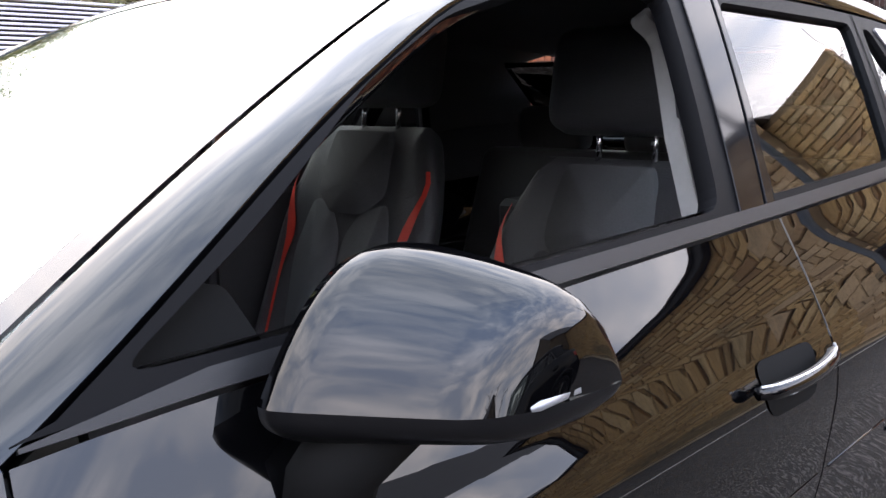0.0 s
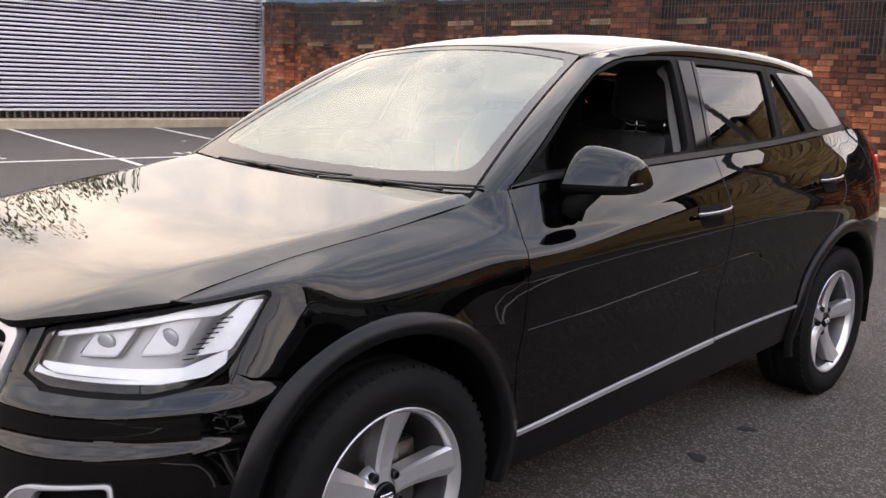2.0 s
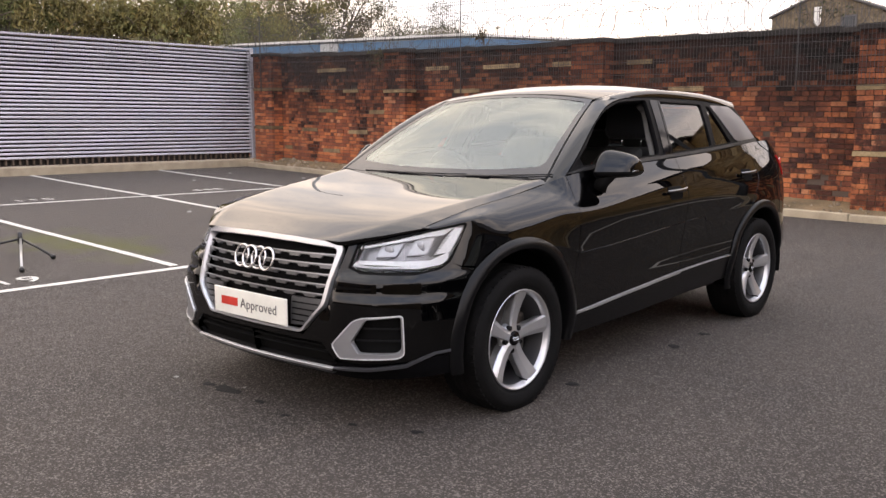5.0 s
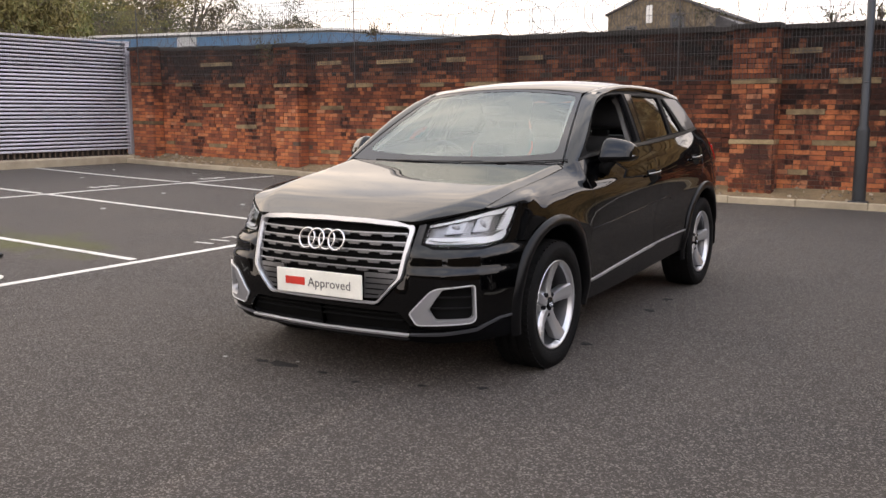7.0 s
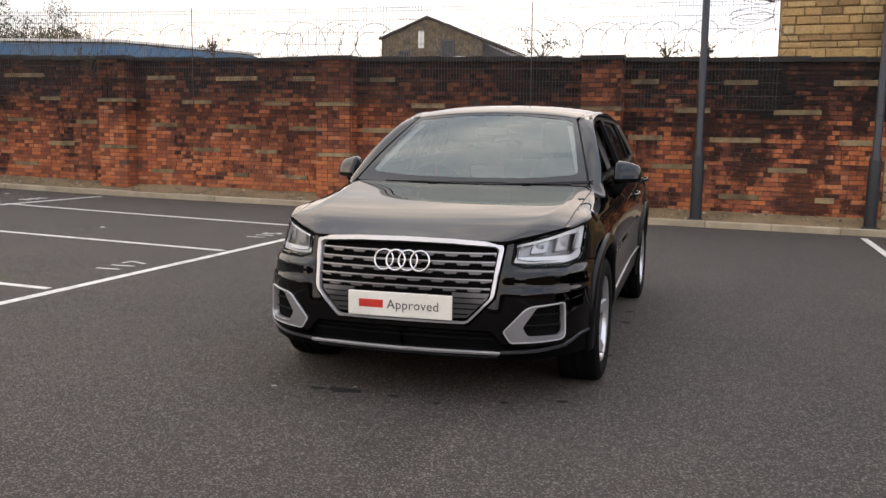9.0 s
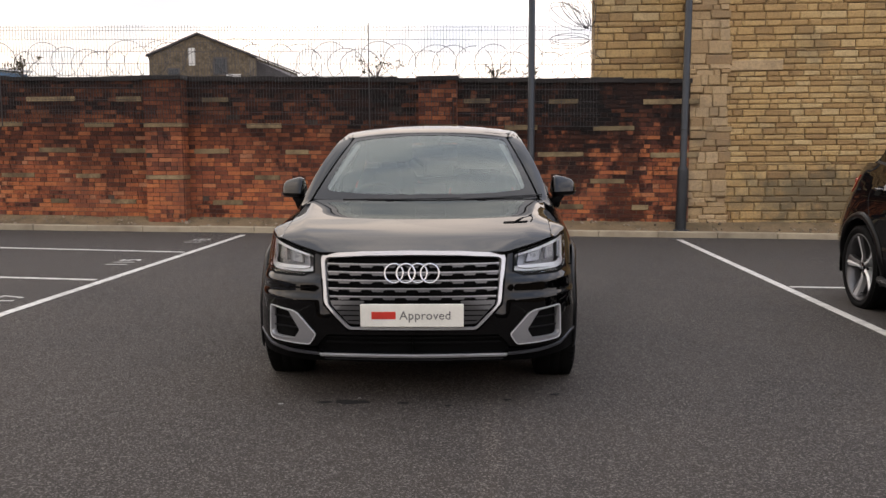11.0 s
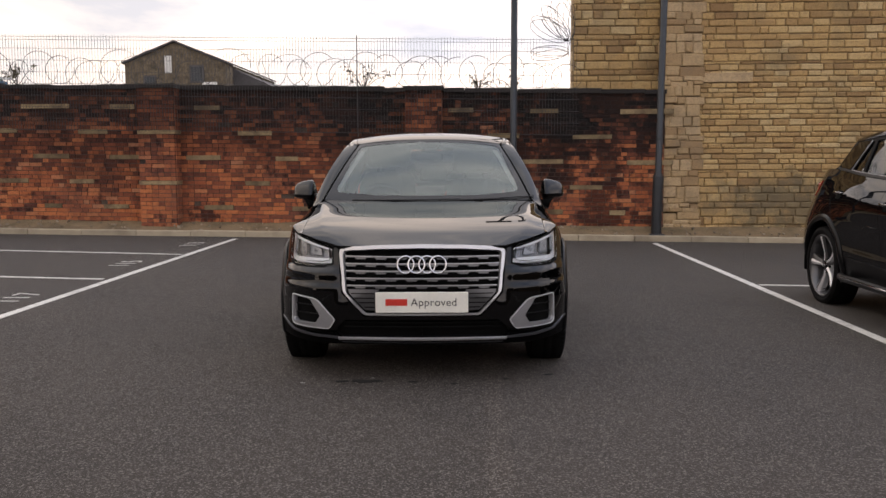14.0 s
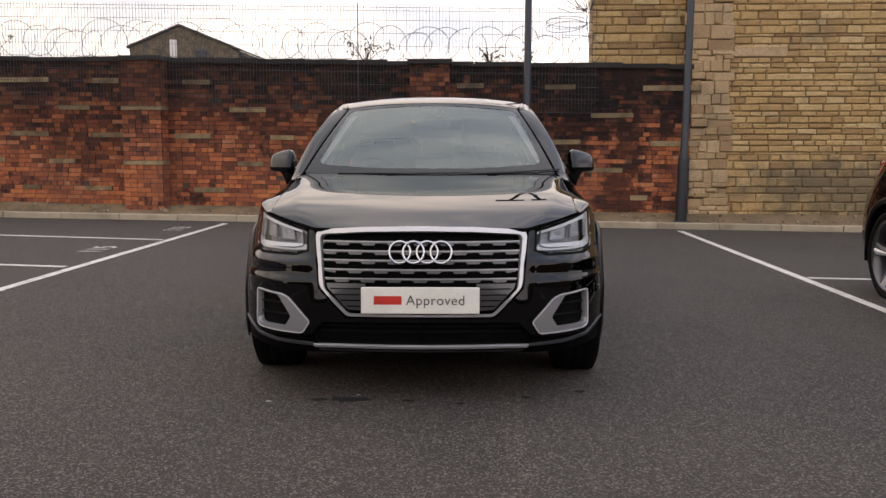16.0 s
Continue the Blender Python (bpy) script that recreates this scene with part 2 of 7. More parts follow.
M_DIRT = mat("bare_earth_verge", (0.25, 0.175, 0.095), 0.97, dark=(0.11, 0.085, 0.045), scale=2.2, amount=0.9, fine=0.5, fine_scale=35,
             bump=0.9, bump_scale=30)
M_LINE = mat("worn_white_road_paint", (0.76, 0.73, 0.67), 0.75, dark=(0.3, 0.28, 0.26), scale=9, amount=0.55, fine=0.45, fine_scale=160, bump=0.3)
M_SHEET = mat("grey_blue_profiled_sheet", (0.50, 0.49, 0.535), 0.5, metal=0.1, dark=(0.42, 0.41, 0.46), scale=1.2, amount=0.3, fine=0.1, bump=0.03)
M_STEEL = mat("dark_painted_steel", (0.020, 0.023, 0.028), 0.5, metal=0.0, scale=5, bump=0.05)
M_WIRE = plain("dull_galvanised_wire", (0.07, 0.066, 0.066), 0.6, 0.4)
M_FARSTONE = mat("far_dark_stone", (0.185, 0.145, 0.095), 0.95, dark=(0.055, 0.046, 0.036), scale=1.6, amount=0.95, fine=0.65, fine_scale=5, bump=0.3, bump_scale=8)
M_SLATE = mat("slate_roof", (0.075, 0.07, 0.072), 0.7, scale=1.5, bump=0.3, bump_scale=12)
M_BLUE = mat("weathered_blue_cladding", (0.06, 0.15, 0.27), 0.6, dark=(0.12, 0.16, 0.2), scale=0.7, bump=0.1)
M_PALEBOARD = mat("weathered_pale_boards", (0.42, 0.43, 0.42), 0.7, scale=1.5, bump=0.1)
M_WHITE = mat("white_painted_trim", (0.72, 0.71, 0.68), 0.6, scale=2, amount=0.3, bump=0.05)
M_DARKGLASS = plain("dark_window_glass", (0.02, 0.022, 0.025), 0.1)
M_TRIPOD = plain("tripod_black", (0.012, 0.012, 0.013), 0.4)
M_TRIPOD_METAL = plain("tripod_bright_tube", (0.5, 0.5, 0.5), 0.3, 0.8)
M_TRUNK = mat("tree_bark", (0.10, 0.075, 0.055), 0.95, scale=4, bump=0.8, bump_scale=25)
M_LEAF = mat("dull_green_leaves", (0.115, 0.13, 0.036), 0.8, dark=(0.21, 0.15, 0.05), scale=0.35, amount=0.9, fine=0.2, bump=0.0, island=0.5)
M_LEAF_DARK = mat("dark_autumn_leaves", (0.065, 0.068, 0.032), 0.85, dark=(0.15, 0.10, 0.045), scale=0.3, amount=0.9, fine=0.2, bump=0.0, island=0.5)


def asphalt():
    m = mat("worn_asphalt", (0.0630, 0.0502, 0.0402), 0.84, dark=(0.034, 0.0278, 0.024), scale=0.7, amount=0.8, fine=0.75, fine_scale=170,
            bump=0.9, bump_scale=170)
    n, l = m.node_tree.nodes, m.node_tree.links
    b = n["Principled BSDF"]
    old = b.inputs["Base Color"].links[0].from_socket
    pos = n.new("ShaderNodeNewGeometry").outputs["Position"]
    # pale stone chips in the wearing course
    v = n.new("ShaderNodeTexVoronoi")
    v.inputs["Scale"].default_value = 150
    l.new(pos, v.inputs["Vector"])
    chip = n.new("ShaderNodeMapRange")
    chip.inputs["From Min"].default_value, chip.inputs["From Max"].default_value = 0.66, 0.96
    sepc = n.new("ShaderNodeSeparateColor")
    l.new(v.outputs["Color"], sepc.inputs[0])
    l.new(sepc.outputs[0], chip.inputs["Value"])
    mx = n.new("ShaderNodeMixRGB")
    l.new(chip.outputs["Result"], mx.inputs["Fac"])
    l.new(old, mx.inputs["Color1"])
    mx.inputs["Color2"].default_value = (0.20, 0.175, 0.155, 1)
    # a strip laid at another time, a shade paler, ends in a straight joint
    sx = n.new("ShaderNodeSeparateXYZ")
    l.new(pos, sx.inputs[0])
    jx, jy = n.new("ShaderNodeMapRange"), n.new("ShaderNodeMapRange")
    jx.inputs["From Min"].default_value, jx.inputs["From Max"].default_value = 0.34, 0.37
    jy.inputs["From Min"].default_value, jy.inputs["From Max"].default_value = 5.5, 2.0
    l.new(sx.outputs["X"], jx.inputs["Value"])
    l.new(sx.outputs["Y"], jy.inputs["Value"])
    jm = n.new("ShaderNodeMath")
    jm.operation = "MULTIPLY"
    l.new(jx.outputs["Result"], jm.inputs[0])
    l.new(jy.outputs["Result"], jm.inputs[1])
    joint = n.new("ShaderNodeMixRGB")
    joint.blend_type = "MULTIPLY"
    l.new(jm.outputs[0], joint.inputs["Fac"])
    l.new(mx.outputs["Color"], joint.inputs["Color1"])
    joint.inputs["Color2"].default_value = (1.23, 1.22, 1.21, 1)
    mx = joint
    # moss in the bays
    g = n.new("ShaderNodeVectorMath")
    g.operation = "DISTANCE"
    sc = n.new("ShaderNodeMapping")
    sc.inputs["Scale"].default_value = (0.42, 1.0, 1)
    l.new(pos, sc.inputs["Vector"])
    l.new(sc.outputs["Vector"], g.inputs[0])
    g.inputs[1].default_value = (-5.5 * 0.42, 0.95, 0)
    nz = n.new("ShaderNodeTexNoise")
    nz.inputs["Scale"].default_value, nz.inputs["Detail"].default_value = 2.2, 6
    l.new(pos, nz.inputs["Vector"])
    ad = n.new("ShaderNodeMath")
    ad.operation = "MULTIPLY_ADD"
    l.new(nz.outputs["Fac"], ad.inputs[0])
    ad.inputs[1].default_value = 1.4
    l.new(g.outputs["Value"], ad.inputs[2])
    rg = n.new("ShaderNodeMapRange")
    rg.inputs["From Min"].default_value, rg.inputs["From Max"].default_value = 1.35, 0.85
    rg.inputs["To Max"].default_value = 0.85
    l.new(ad.outputs[0], rg.inputs["Value"])
    mo = n.new("ShaderNodeMixRGB")
    l.new(rg.outputs["Result"], mo.inputs["Fac"])
    l.new(mx.outputs["Color"], mo.inputs["Color1"])
    mo.inputs["Color2"].default_value = (0.085, 0.085, 0.02, 1)
    # an old joint between two lanes of surfacing
    sx = n.new("ShaderNodeSeparateXYZ")
    l.new(pos, sx.inputs[0])
    jn = n.new("ShaderNodeMath")
    jn.operation = "MULTIPLY_ADD"
    l.new(nz.outputs["Fac"], jn.inputs[0])
    jn.inputs[1].default_value = 0.10
    l.new(sx.outputs["X"], jn.inputs[2])
    jr = n.new("ShaderNodeMapRange")
    jr.inputs["From Min"].default_value, jr.inputs["From Max"].default_value = 0.485, 0.53
    jr.inputs["To Max"].default_value = 0.22
    l.new(jn.outputs[0], jr.inputs["Value"])
    jm = n.new("ShaderNodeMixRGB")
    l.new(jr.outputs["Result"], jm.inputs["Fac"])
    l.new(mo.outputs["Color"], jm.inputs["Color1"])
    jm.inputs["Color2"].default_value = (0.034, 0.032, 0.032, 1)
    l.new(jm.outputs["Color"], b.inputs["Base Color"])
    return m


M_ASPHALT = asphalt()


# ---- mesh tools ----
def part(name, bm, material, parent=None, label="", smooth=False):
    me = bpy.data.meshes.new(name)
    bm.normal_update()
    bm.to_mesh(me)
    bm.free()
    if material:
        me.materials.append(material)
    if smooth:
        me.polygons.foreach_set("use_smooth", [True] * len(me.polygons))
    ob = new(name, me)
    if parent:
        ob.parent = parent
    if label:
        tagged(ob, label)
    return ob


def raw(name, verts, faces, material, parent=None, label="", smooth=False):
    me = bpy.data.meshes.new(name)
    me.from_pydata(verts, [], faces)
    me.update()
    if material:
        me.materials.append(material)
    if smooth:
        me.polygons.foreach_set("use_smooth", [True] * len(me.polygons))
    ob = new(name, me)
    if parent:
        ob.parent = parent
    if label:
        tagged(ob, label)
    return ob


def empty(name, m=None):
    ob = new(name)
    ob.empty_display_size = 0.2
    if m is not None:
        ob.matrix_world = m
    return ob


BOX_F = [(0, 3, 2, 1), (4, 5, 6, 7), (0, 1, 5, 4), (1, 2, 6, 5), (2, 3, 7, 6), (3, 0, 4, 7)]


def box_vf(x0, x1, y0, y1, z0, z1, m=None):
    v = [Vector(p) for p in ((x0, y0, z0), (x1, y0, z0), (x1, y1, z0), (x0, y1, z0), (x0, y0, z1), (x1, y0, z1), (x1, y1, z1), (x0, y1, z1))]
    return [m @ p for p in v] if m is not None else v


class Pile:
    """Many boxes or other pieces gathered into one mesh."""

    def __init__(self):
        self.v, self.f = [], []

    def add(self, verts, faces):
        k = len(self.v)
        self.v += [tuple(p) for p in verts]
        self.f += [tuple(i + k for i in q) for q in faces]

    def box(self, *a, m=None):
        self.add(box_vf(*a, m=m), BOX_F)

    def made(self, name, material, parent=None, label="", smooth=False):
        return raw(name, self.v, self.f, material, parent, label, smooth)


def bevel_box(x0, x1, y0, y1, z0, z1, r=0.01, seg=2):
    bm = bmesh.new()
    vs = [bm.verts.new(p) for p in box_vf(x0, x1, y0, y1, z0, z1)]
    for q in BOX_F:
        bm.faces.new([vs[i] for i in q])
    if r:
        bmesh.ops.bevel(bm, geom=list(bm.edges), offset=r, segments=seg, profile=0.5, affect="EDGES")
    return bm


def tube_vf(points, radius, sides=6, closed=False, radii=None):
    """A tube round a line of points."""
    pts = [Vector(p) for p in points]
    n = len(pts)
    verts, faces = [], []
    prev = None
    for i, p in enumerate(pts):
        if closed:
            d = pts[(i + 1) % n] - pts[i - 1]
        else:
            d = pts[min(i + 1, n - 1)] - pts[max(i - 1, 0)]
        d.normalize()
        up = prev if prev is not None else (Vector((0, 0, 1)) if abs(d.z) < 0.9 else Vector((1, 0, 0)))
        a = (up - d * up.dot(d)).normalized()
        prev = a
        b = d.cross(a)
        r = radii[i] if radii else radius
        for k in range(sides):
            t = 2 * math.pi * k / sides
            verts.append(p + a * (r * math.cos(t)) + b * (r * math.sin(t)))
    rings = n if closed else n - 1
    for i in range(rings):
        for k in range(sides):
            j = (i + 1) % n
            faces.append((i * sides + k, i * sides + (k + 1) % sides, j * sides + (k + 1) % sides, j * sides + k))
    if not closed:
        faces.append(tuple(range(sides))[::-1])
        faces.append(tuple((n - 1) * sides + k for k in range(sides)))
    return verts, faces


def tube(name, points, radius, material, parent=None, sides=8, closed=False, radii=None, label=""):
    v, f = tube_vf(points, radius, sides, closed, radii)
    return raw(name, v, f, material, parent, label, smooth=True)


def letters(text, size, material, m, name="lettering", parent=None, thick=0.001, spacing=1.0):
    cu = bpy.data.curves.new(name, "FONT")
    cu.body, cu.size, cu.extrude, cu.space_character = text, size, thick, spacing
    cu.align_x, cu.align_y = "CENTER", "CENTER"
    tmp = bpy.data.objects.new(name, cu)
    scene.collection.objects.link(tmp)
    bpy.context.view_layer.update()
    me = bpy.data.meshes.new_from_object(tmp.evaluated_get(bpy.context.evaluated_depsgraph_get()))
    bpy.data.objects.remove(tmp)
    me.materials.clear()
    me.materials.append(material)
    ob = new(name, me)
    ob.matrix_world = m
    if parent:
        ob.parent = parent
    return ob


# ---- ground ----
def gz(x):
    """Height of the car park, which falls gently towards +x."""
    d = max(0.0, min(abs(x), 40.0) - 0.25)
    if x > 0:
        return -0.0145 * min(d, 12.0)
    d = min(d, 17.0)
    return 0.0142 * d + 0.0012 * max(0.0, d - 6.0) ** 2


def wz(x):
    """Rise of the brick wall's courses towards -x."""
    return -0.0163 * x + 0.0015 * max(0.0, -x - 7.0) ** 2


xs = [-900, -200, -60, -30] + [-22 + 0.5 * i for i in range(80)] + [20, 40, 120, 400, 900]
ys = [-900, -200, -60, -20, -8, -4, 0, 4, 8, 8.82, 12, 40, 120, 400, 900]
raw_v = [(x, y, gz(x)) for y in ys for x in xs]
raw_f = [(j * len(xs) + i, j * len(xs) + i + 1, (j + 1) * len(xs) + i + 1, (j + 1) * len(xs) + i) for j in range(len(ys) - 1) for i in range(len(xs) - 1)]
ground = tagged(raw("ground", raw_v, raw_f, M_ASPHALT, smooth=True), "dark grey worn asphalt car park surface with pale stone chips", "asphalt", kind="structure")


def ground_strip(name, x0, y0, x1, y1, width, material, up=0.004, step=0.4):
    """A painted line on the asphalt."""
    a, b = Vector((x0, y0)), Vector((x1, y1))
    n = max(1, int((b - a).length / step))
    side = Vector((-(b - a).y, (b - a).x)).normalized() * width / 2
    v, f = [], []
    for i in range(n + 1):
        p = a.lerp(b, i / n)
        for s in (1, -1):
            q = p + side * s
            v.append((q.x, q.y, gz(q.x) + up))
    for i in range(n):
        f.append((2 * i, 2 * i + 1, 2 * i + 3, 2 * i + 2))
    for i in range(len(v)):
        v.append((v[i][0], v[i][1], v[i][2] - up + 0.0005))
    k = 2 * (n + 1)
    for i in range(n):
        f.append((2 * i + 2, 2 * i + 2 + k, 2 * i + k, 2 * i))
        f.append((2 * i + 1, 2 * i + 1 + k, 2 * i + 3 + k, 2 * i + 3))
    f += [(0, k, k + 1, 1), (2 * n + 1, 2 * n + 1 + k, 2 * n + k, 2 * n)]
    return tagged(raw(name, v, f, material), "worn white painted bay line on the asphalt", "road marking", "bay lines", "structure")


ground_strip("bay_line", -3.42, -9.0, -3.56, 8.42, 0.085, M_LINE)
ground_strip("bay_line", -9.75, -6.0, -9.3, 8.5, 0.075, M_LINE)
ground_strip("bay_line", 3.415, -9.0, 3.145, 8.45, 0.085, M_LINE)
for yl, yr in ((-1.75, -1.5), (0.90, 1.14), (3.44, 3.98), (5.98, 6.62)):
    ground_strip("bay_line", -3.63, yl, -9.44, yl + (yr - yl) * 0.8, 0.075, M_LINE)
    ground_strip("bay_line", -9.60, yl + (yr - yl) * 0.82, -15.2, yr, 0.075, M_LINE)
ground_strip("bay_line", 3.29, 3.65, 8.2, 3.58, 0.075, M_LINE)
for txt, cx, cy in (("117", -3.86, 2.12), ("115", -3.93, 4.86), ("113", -3.93, 7.42), ("115", -9.9, 2.3), ("119", -3.82, -0.45)):
    tagged(letters(txt, 0.36, M_LINE, pose(cx, cy, gz(cx) + 0.004, 0, 0, 90), "bay_number", spacing=1.15),
           "white painted bay number on the asphalt", "road marking", "bay numbers", "structure")
for cx, cy in ((-9.83, 5.15), (-9.75, 7.4)):
    pl = Pile()
    for k in range(3):
        pl.box(-0.11, 0.11, -0.24 + k * 0.19, -0.17 + k * 0.19, 0.0, 0.004)
    ob = pl.made("bay_number", M_LINE)
    ob.matrix_world = pose(cx, cy, gz(cx) + 0.002)
    tagged(ob, "faded white painted bay marking on the asphalt", "road marking", "bay numbers", "structure")

# legs of a small tripod left standing in the next bay
tripod = tagged(empty("tripod_stand", pose(-5.10, 0.20, gz(-5.1))), "small black tripod stand with rubber feet on the asphalt", "stand")
tube("hub", [(0, 0, 0.10), (0, 0, 0.21)], 0.022, M_TRIPOD, tripod, 10)
for k, (fx, fy) in enumerate(((0.45, 0.10), (0.97, -0.38), (-0.42, -0.28))):
    leg = tube("leg", [(0.01, 0.0, 0.15), (fx * 0.55, fy * 0.55, 0.085), (fx, fy, 0.018)], 0.011, M_TRIPOD_METAL if k == 1 else M_TRIPOD, tripod, 8, label="bright tripod leg" if k == 1 else "black tripod leg")
    tube("rubber_foot", [(fx * 0.97, fy * 0.97, 0.024), (fx * 1.02, fy * 1.02, 0.014)], 0.021, M_TRIPOD, leg, 10)

# oil spots and litter
rs = random.Random(4)
M_OIL = mat("oil_stain", (0.007, 0.006, 0.006), 0.8, scale=20, bump=0.2)
M_LITTER = plain("pale_litter", (0.36, 0.35, 0.33), 0.8)


def blob(name, x, y, r, material, label, cat, squash=0.6, up=0.004):
    v, f = [(x, y, gz(x) + up + 0.001)], []
    n = 18
    ph = [rs.uniform(0, 6.28) for _ in range(3)]
    for i in range(n):
        a = 2 * math.pi * i / n
        q = r * (1 + 0.3 * math.sin(2 * a + ph[0]) + 0.2 * math.sin(3 * a + ph[1]) + 0.12 * math.sin(7 * a + ph[2]))
        px, py = x + q * math.cos(a), y + q * squash * math.sin(a)
        v.append((px, py, gz(px) + up))
        v.append((px * 1.0 + 0.01 * math.cos(a), py + 0.01 * math.sin(a), gz(px) + 0.0006))
    for i in range(n):
        a, b = 1 + 2 * i, 1 + 2 * ((i + 1) % n)
        f += [(0, a, b), (a, a + 1, b + 1, b)]
    return tagged(raw(name, v, f, material), label, cat)


for x, y, r in ((-0.33, -0.74, 0.065), (-0.47, -0.75, 0.025), (0.18, -0.78, 0.012), (-0.06, -0.74, 0.016), (0.48, -0.65, 0.012), (0.74, -0.52, 0.02), (0.81, 0.50, 0.03), (0.80, 1.52, 0.035), (0.78, 1.92, 0.03)):
    blob("oil_stain", x, y, r, M_OIL, "small dark oil stain on the asphalt", "stain")
for x, y in ((-0.30, -0.66), (-0.69, -0.80), (-7.2, 3.2), (-11.5, 5.9), (-8.2, 5.0), (-6.1, 4.6), (-12.6, 7.4), (-10.8, 7.9)):
    blob("litter_scrap", x, y, 0.006 if x > -2 else 0.03, M_LITTER, "small pale scrap of litter lying on the asphalt", "litter", up=0.003 if x > -2 else 0.012)

# ---- kerb and verge ----
kerb = tagged(empty("kerb"), "weathered buff concrete kerb stones along the verge", "kerb", kind="structure")
x = -14.9
kerb_mesh = None
while x < 9.6:
    if kerb_mesh is None:
        bm = bevel_box(-0.4525, 0.4525, 0.0, 0.125, -0.15, 0.095, 0.012, 2)
        k_ob = part("kerb_stone", bm, M_KERB, kerb)
        kerb_mesh = k_ob.data
    else:
        k_ob = new("kerb_stone", kerb_mesh)
        k_ob.parent = kerb
    slope = math.degrees(math.atan2(gz(x + 0.4525) - gz(x - 0.4525), 0.905))
    k_ob.matrix_world = pose(x, 8.80 + rs.uniform(-0.004, 0.004), gz(x) + rs.uniform(-0.006, 0.004), 0, -slope, 0)
    x += 0.912


def verge_z(x, y):
    t = min(1.0, max(0.0, (y - 8.92) / 0.5))
    return gz(x) + 0.075 + 0.125 * t + 0.02 * noise.noise(Vector((x * 1.7, y * 3, 0))) + (0.012 * noise.noise(Vector((x * 9, y * 9, 3))))


vx = [-15.4 + 0.1 * i for i in range(252)]
vy = [8.922 + 0.07 * i for i in range(11)]
verge_v = [(a, b, verge_z(a, b)) for b in vy for a in vx]
verge_f = [(j * len(vx) + i, j * len(vx) + i + 1, (j + 1) * len(vx) + i + 1, (j + 1) * len(vx) + i) for j in range(len(vy) - 1) for i in range(len(vx) - 1)]
tagged(raw("verge", verge_v, verge_f, M_DIRT, smooth=True), "strip of bare brown earth and leaf litter behind the kerb", "verge", kind="structure")
pl = Pile()
for i in range(420):
    a, b = rs.uniform(-15, 9.5), rs.uniform(8.95, 9.4)
    s = rs.uniform(0.008, 0.03) * (1.6 if a < -12 else 1)
    m = pose(a, b, verge_z(a, b) + s * 0.2, rs.uniform(0, 90), rs.uniform(0, 90), rs.uniform(0, 90))
    pl.box(-s, s, -s * 0.7, s * 0.7, -s * 0.4, s * 0.4, m=m)
tagged(pl.made("verge_rubble", mat("verge_rubble", (0.30, 0.24, 0.17), 0.95, scale=9, island=0.5)), "small loose stones and leaf litter on the verge", "rubble", kind="stuff")

# ---- brick wall ----
PANEL_Y, PIL_Y = 9.43, 9.13
PILS = [(-14.14, -13.47), (-9.78, -9.19), (-5.35, -4.73), (-0.86, -0.25)]
WALL_X0, WALL_X1 = -15.3, 3.47
wall_brick = tagged(empty("wall_brick"), "old soot-blackened red brick boundary wall with pale bond stones and piers", "wall", kind="structure")
core = Pile()
for i in range(40):
    a = WALL_X0 + (WALL_X1 - WALL_X0) * i / 40
    b = WALL_X0 + (WALL_X1 - WALL_X0) * (i + 1) / 40
    za, zb = wz(a), wz(b)
    v = [(a, PANEL_Y + 0.012, za - 0.3), (b, PANEL_Y + 0.012, zb - 0.3), (b, 9.85, zb - 0.3), (a, 9.85, za - 0.3),
         (a, PANEL_Y + 0.012, za + 2.43), (b, PANEL_Y + 0.012, zb + 2.43), (b, 9.85, zb + 2.43), (a, 9.85, za + 2.43)]
    core.add(v, BOX_F)
for a, b in PILS:
    core.box(a + 0.012, b - 0.012, PIL_Y + 0.012, PANEL_Y + 0.011, wz(a) - 0.3, wz((a + b) / 2) + 2.43)
core.made("mortar_core", M_MORTAR, wall_brick)

rb = random.Random(11)
bricks, pier_bricks, singles = Pile(), Pile(), []
COURSE, BL, JO = 0.0708, 0.218, 0.010


def brick_at(x0, x1, yf, z, depth=0.06, corner=False):
    zz = z + wz((x0 + x1) / 2)
    out = rb.uniform(-0.004, 0.006)
    tilt = rb.uniform(-0.4, 0.4)
    if -2.8 < (x0 + x1) / 2 < -0.9 and 0.2 < z < 2.0 and x1 - x0 > 0.17 and yf == PANEL_Y:
        singles.append(((x0 + x1) / 2, yf - out, zz, tilt))
        return
    m = pose((x0 + x1) / 2, yf, zz + COURSE / 2, 0, tilt, 0)
    h = (x1 - x0) / 2
    (bricks if yf == PANEL_Y else pier_bricks).box(-h, h, -out, depth, -COURSE / 2 + JO / 2, COURSE / 2 - JO / 2, m=m)


def pale_box(*dims, m):
    """One long pale bond stone."""
    one = Pile()
    one.box(*dims, m=m)
    one.made("bond_stone", M_PALE, wall_brick, "pale buff bond stone")


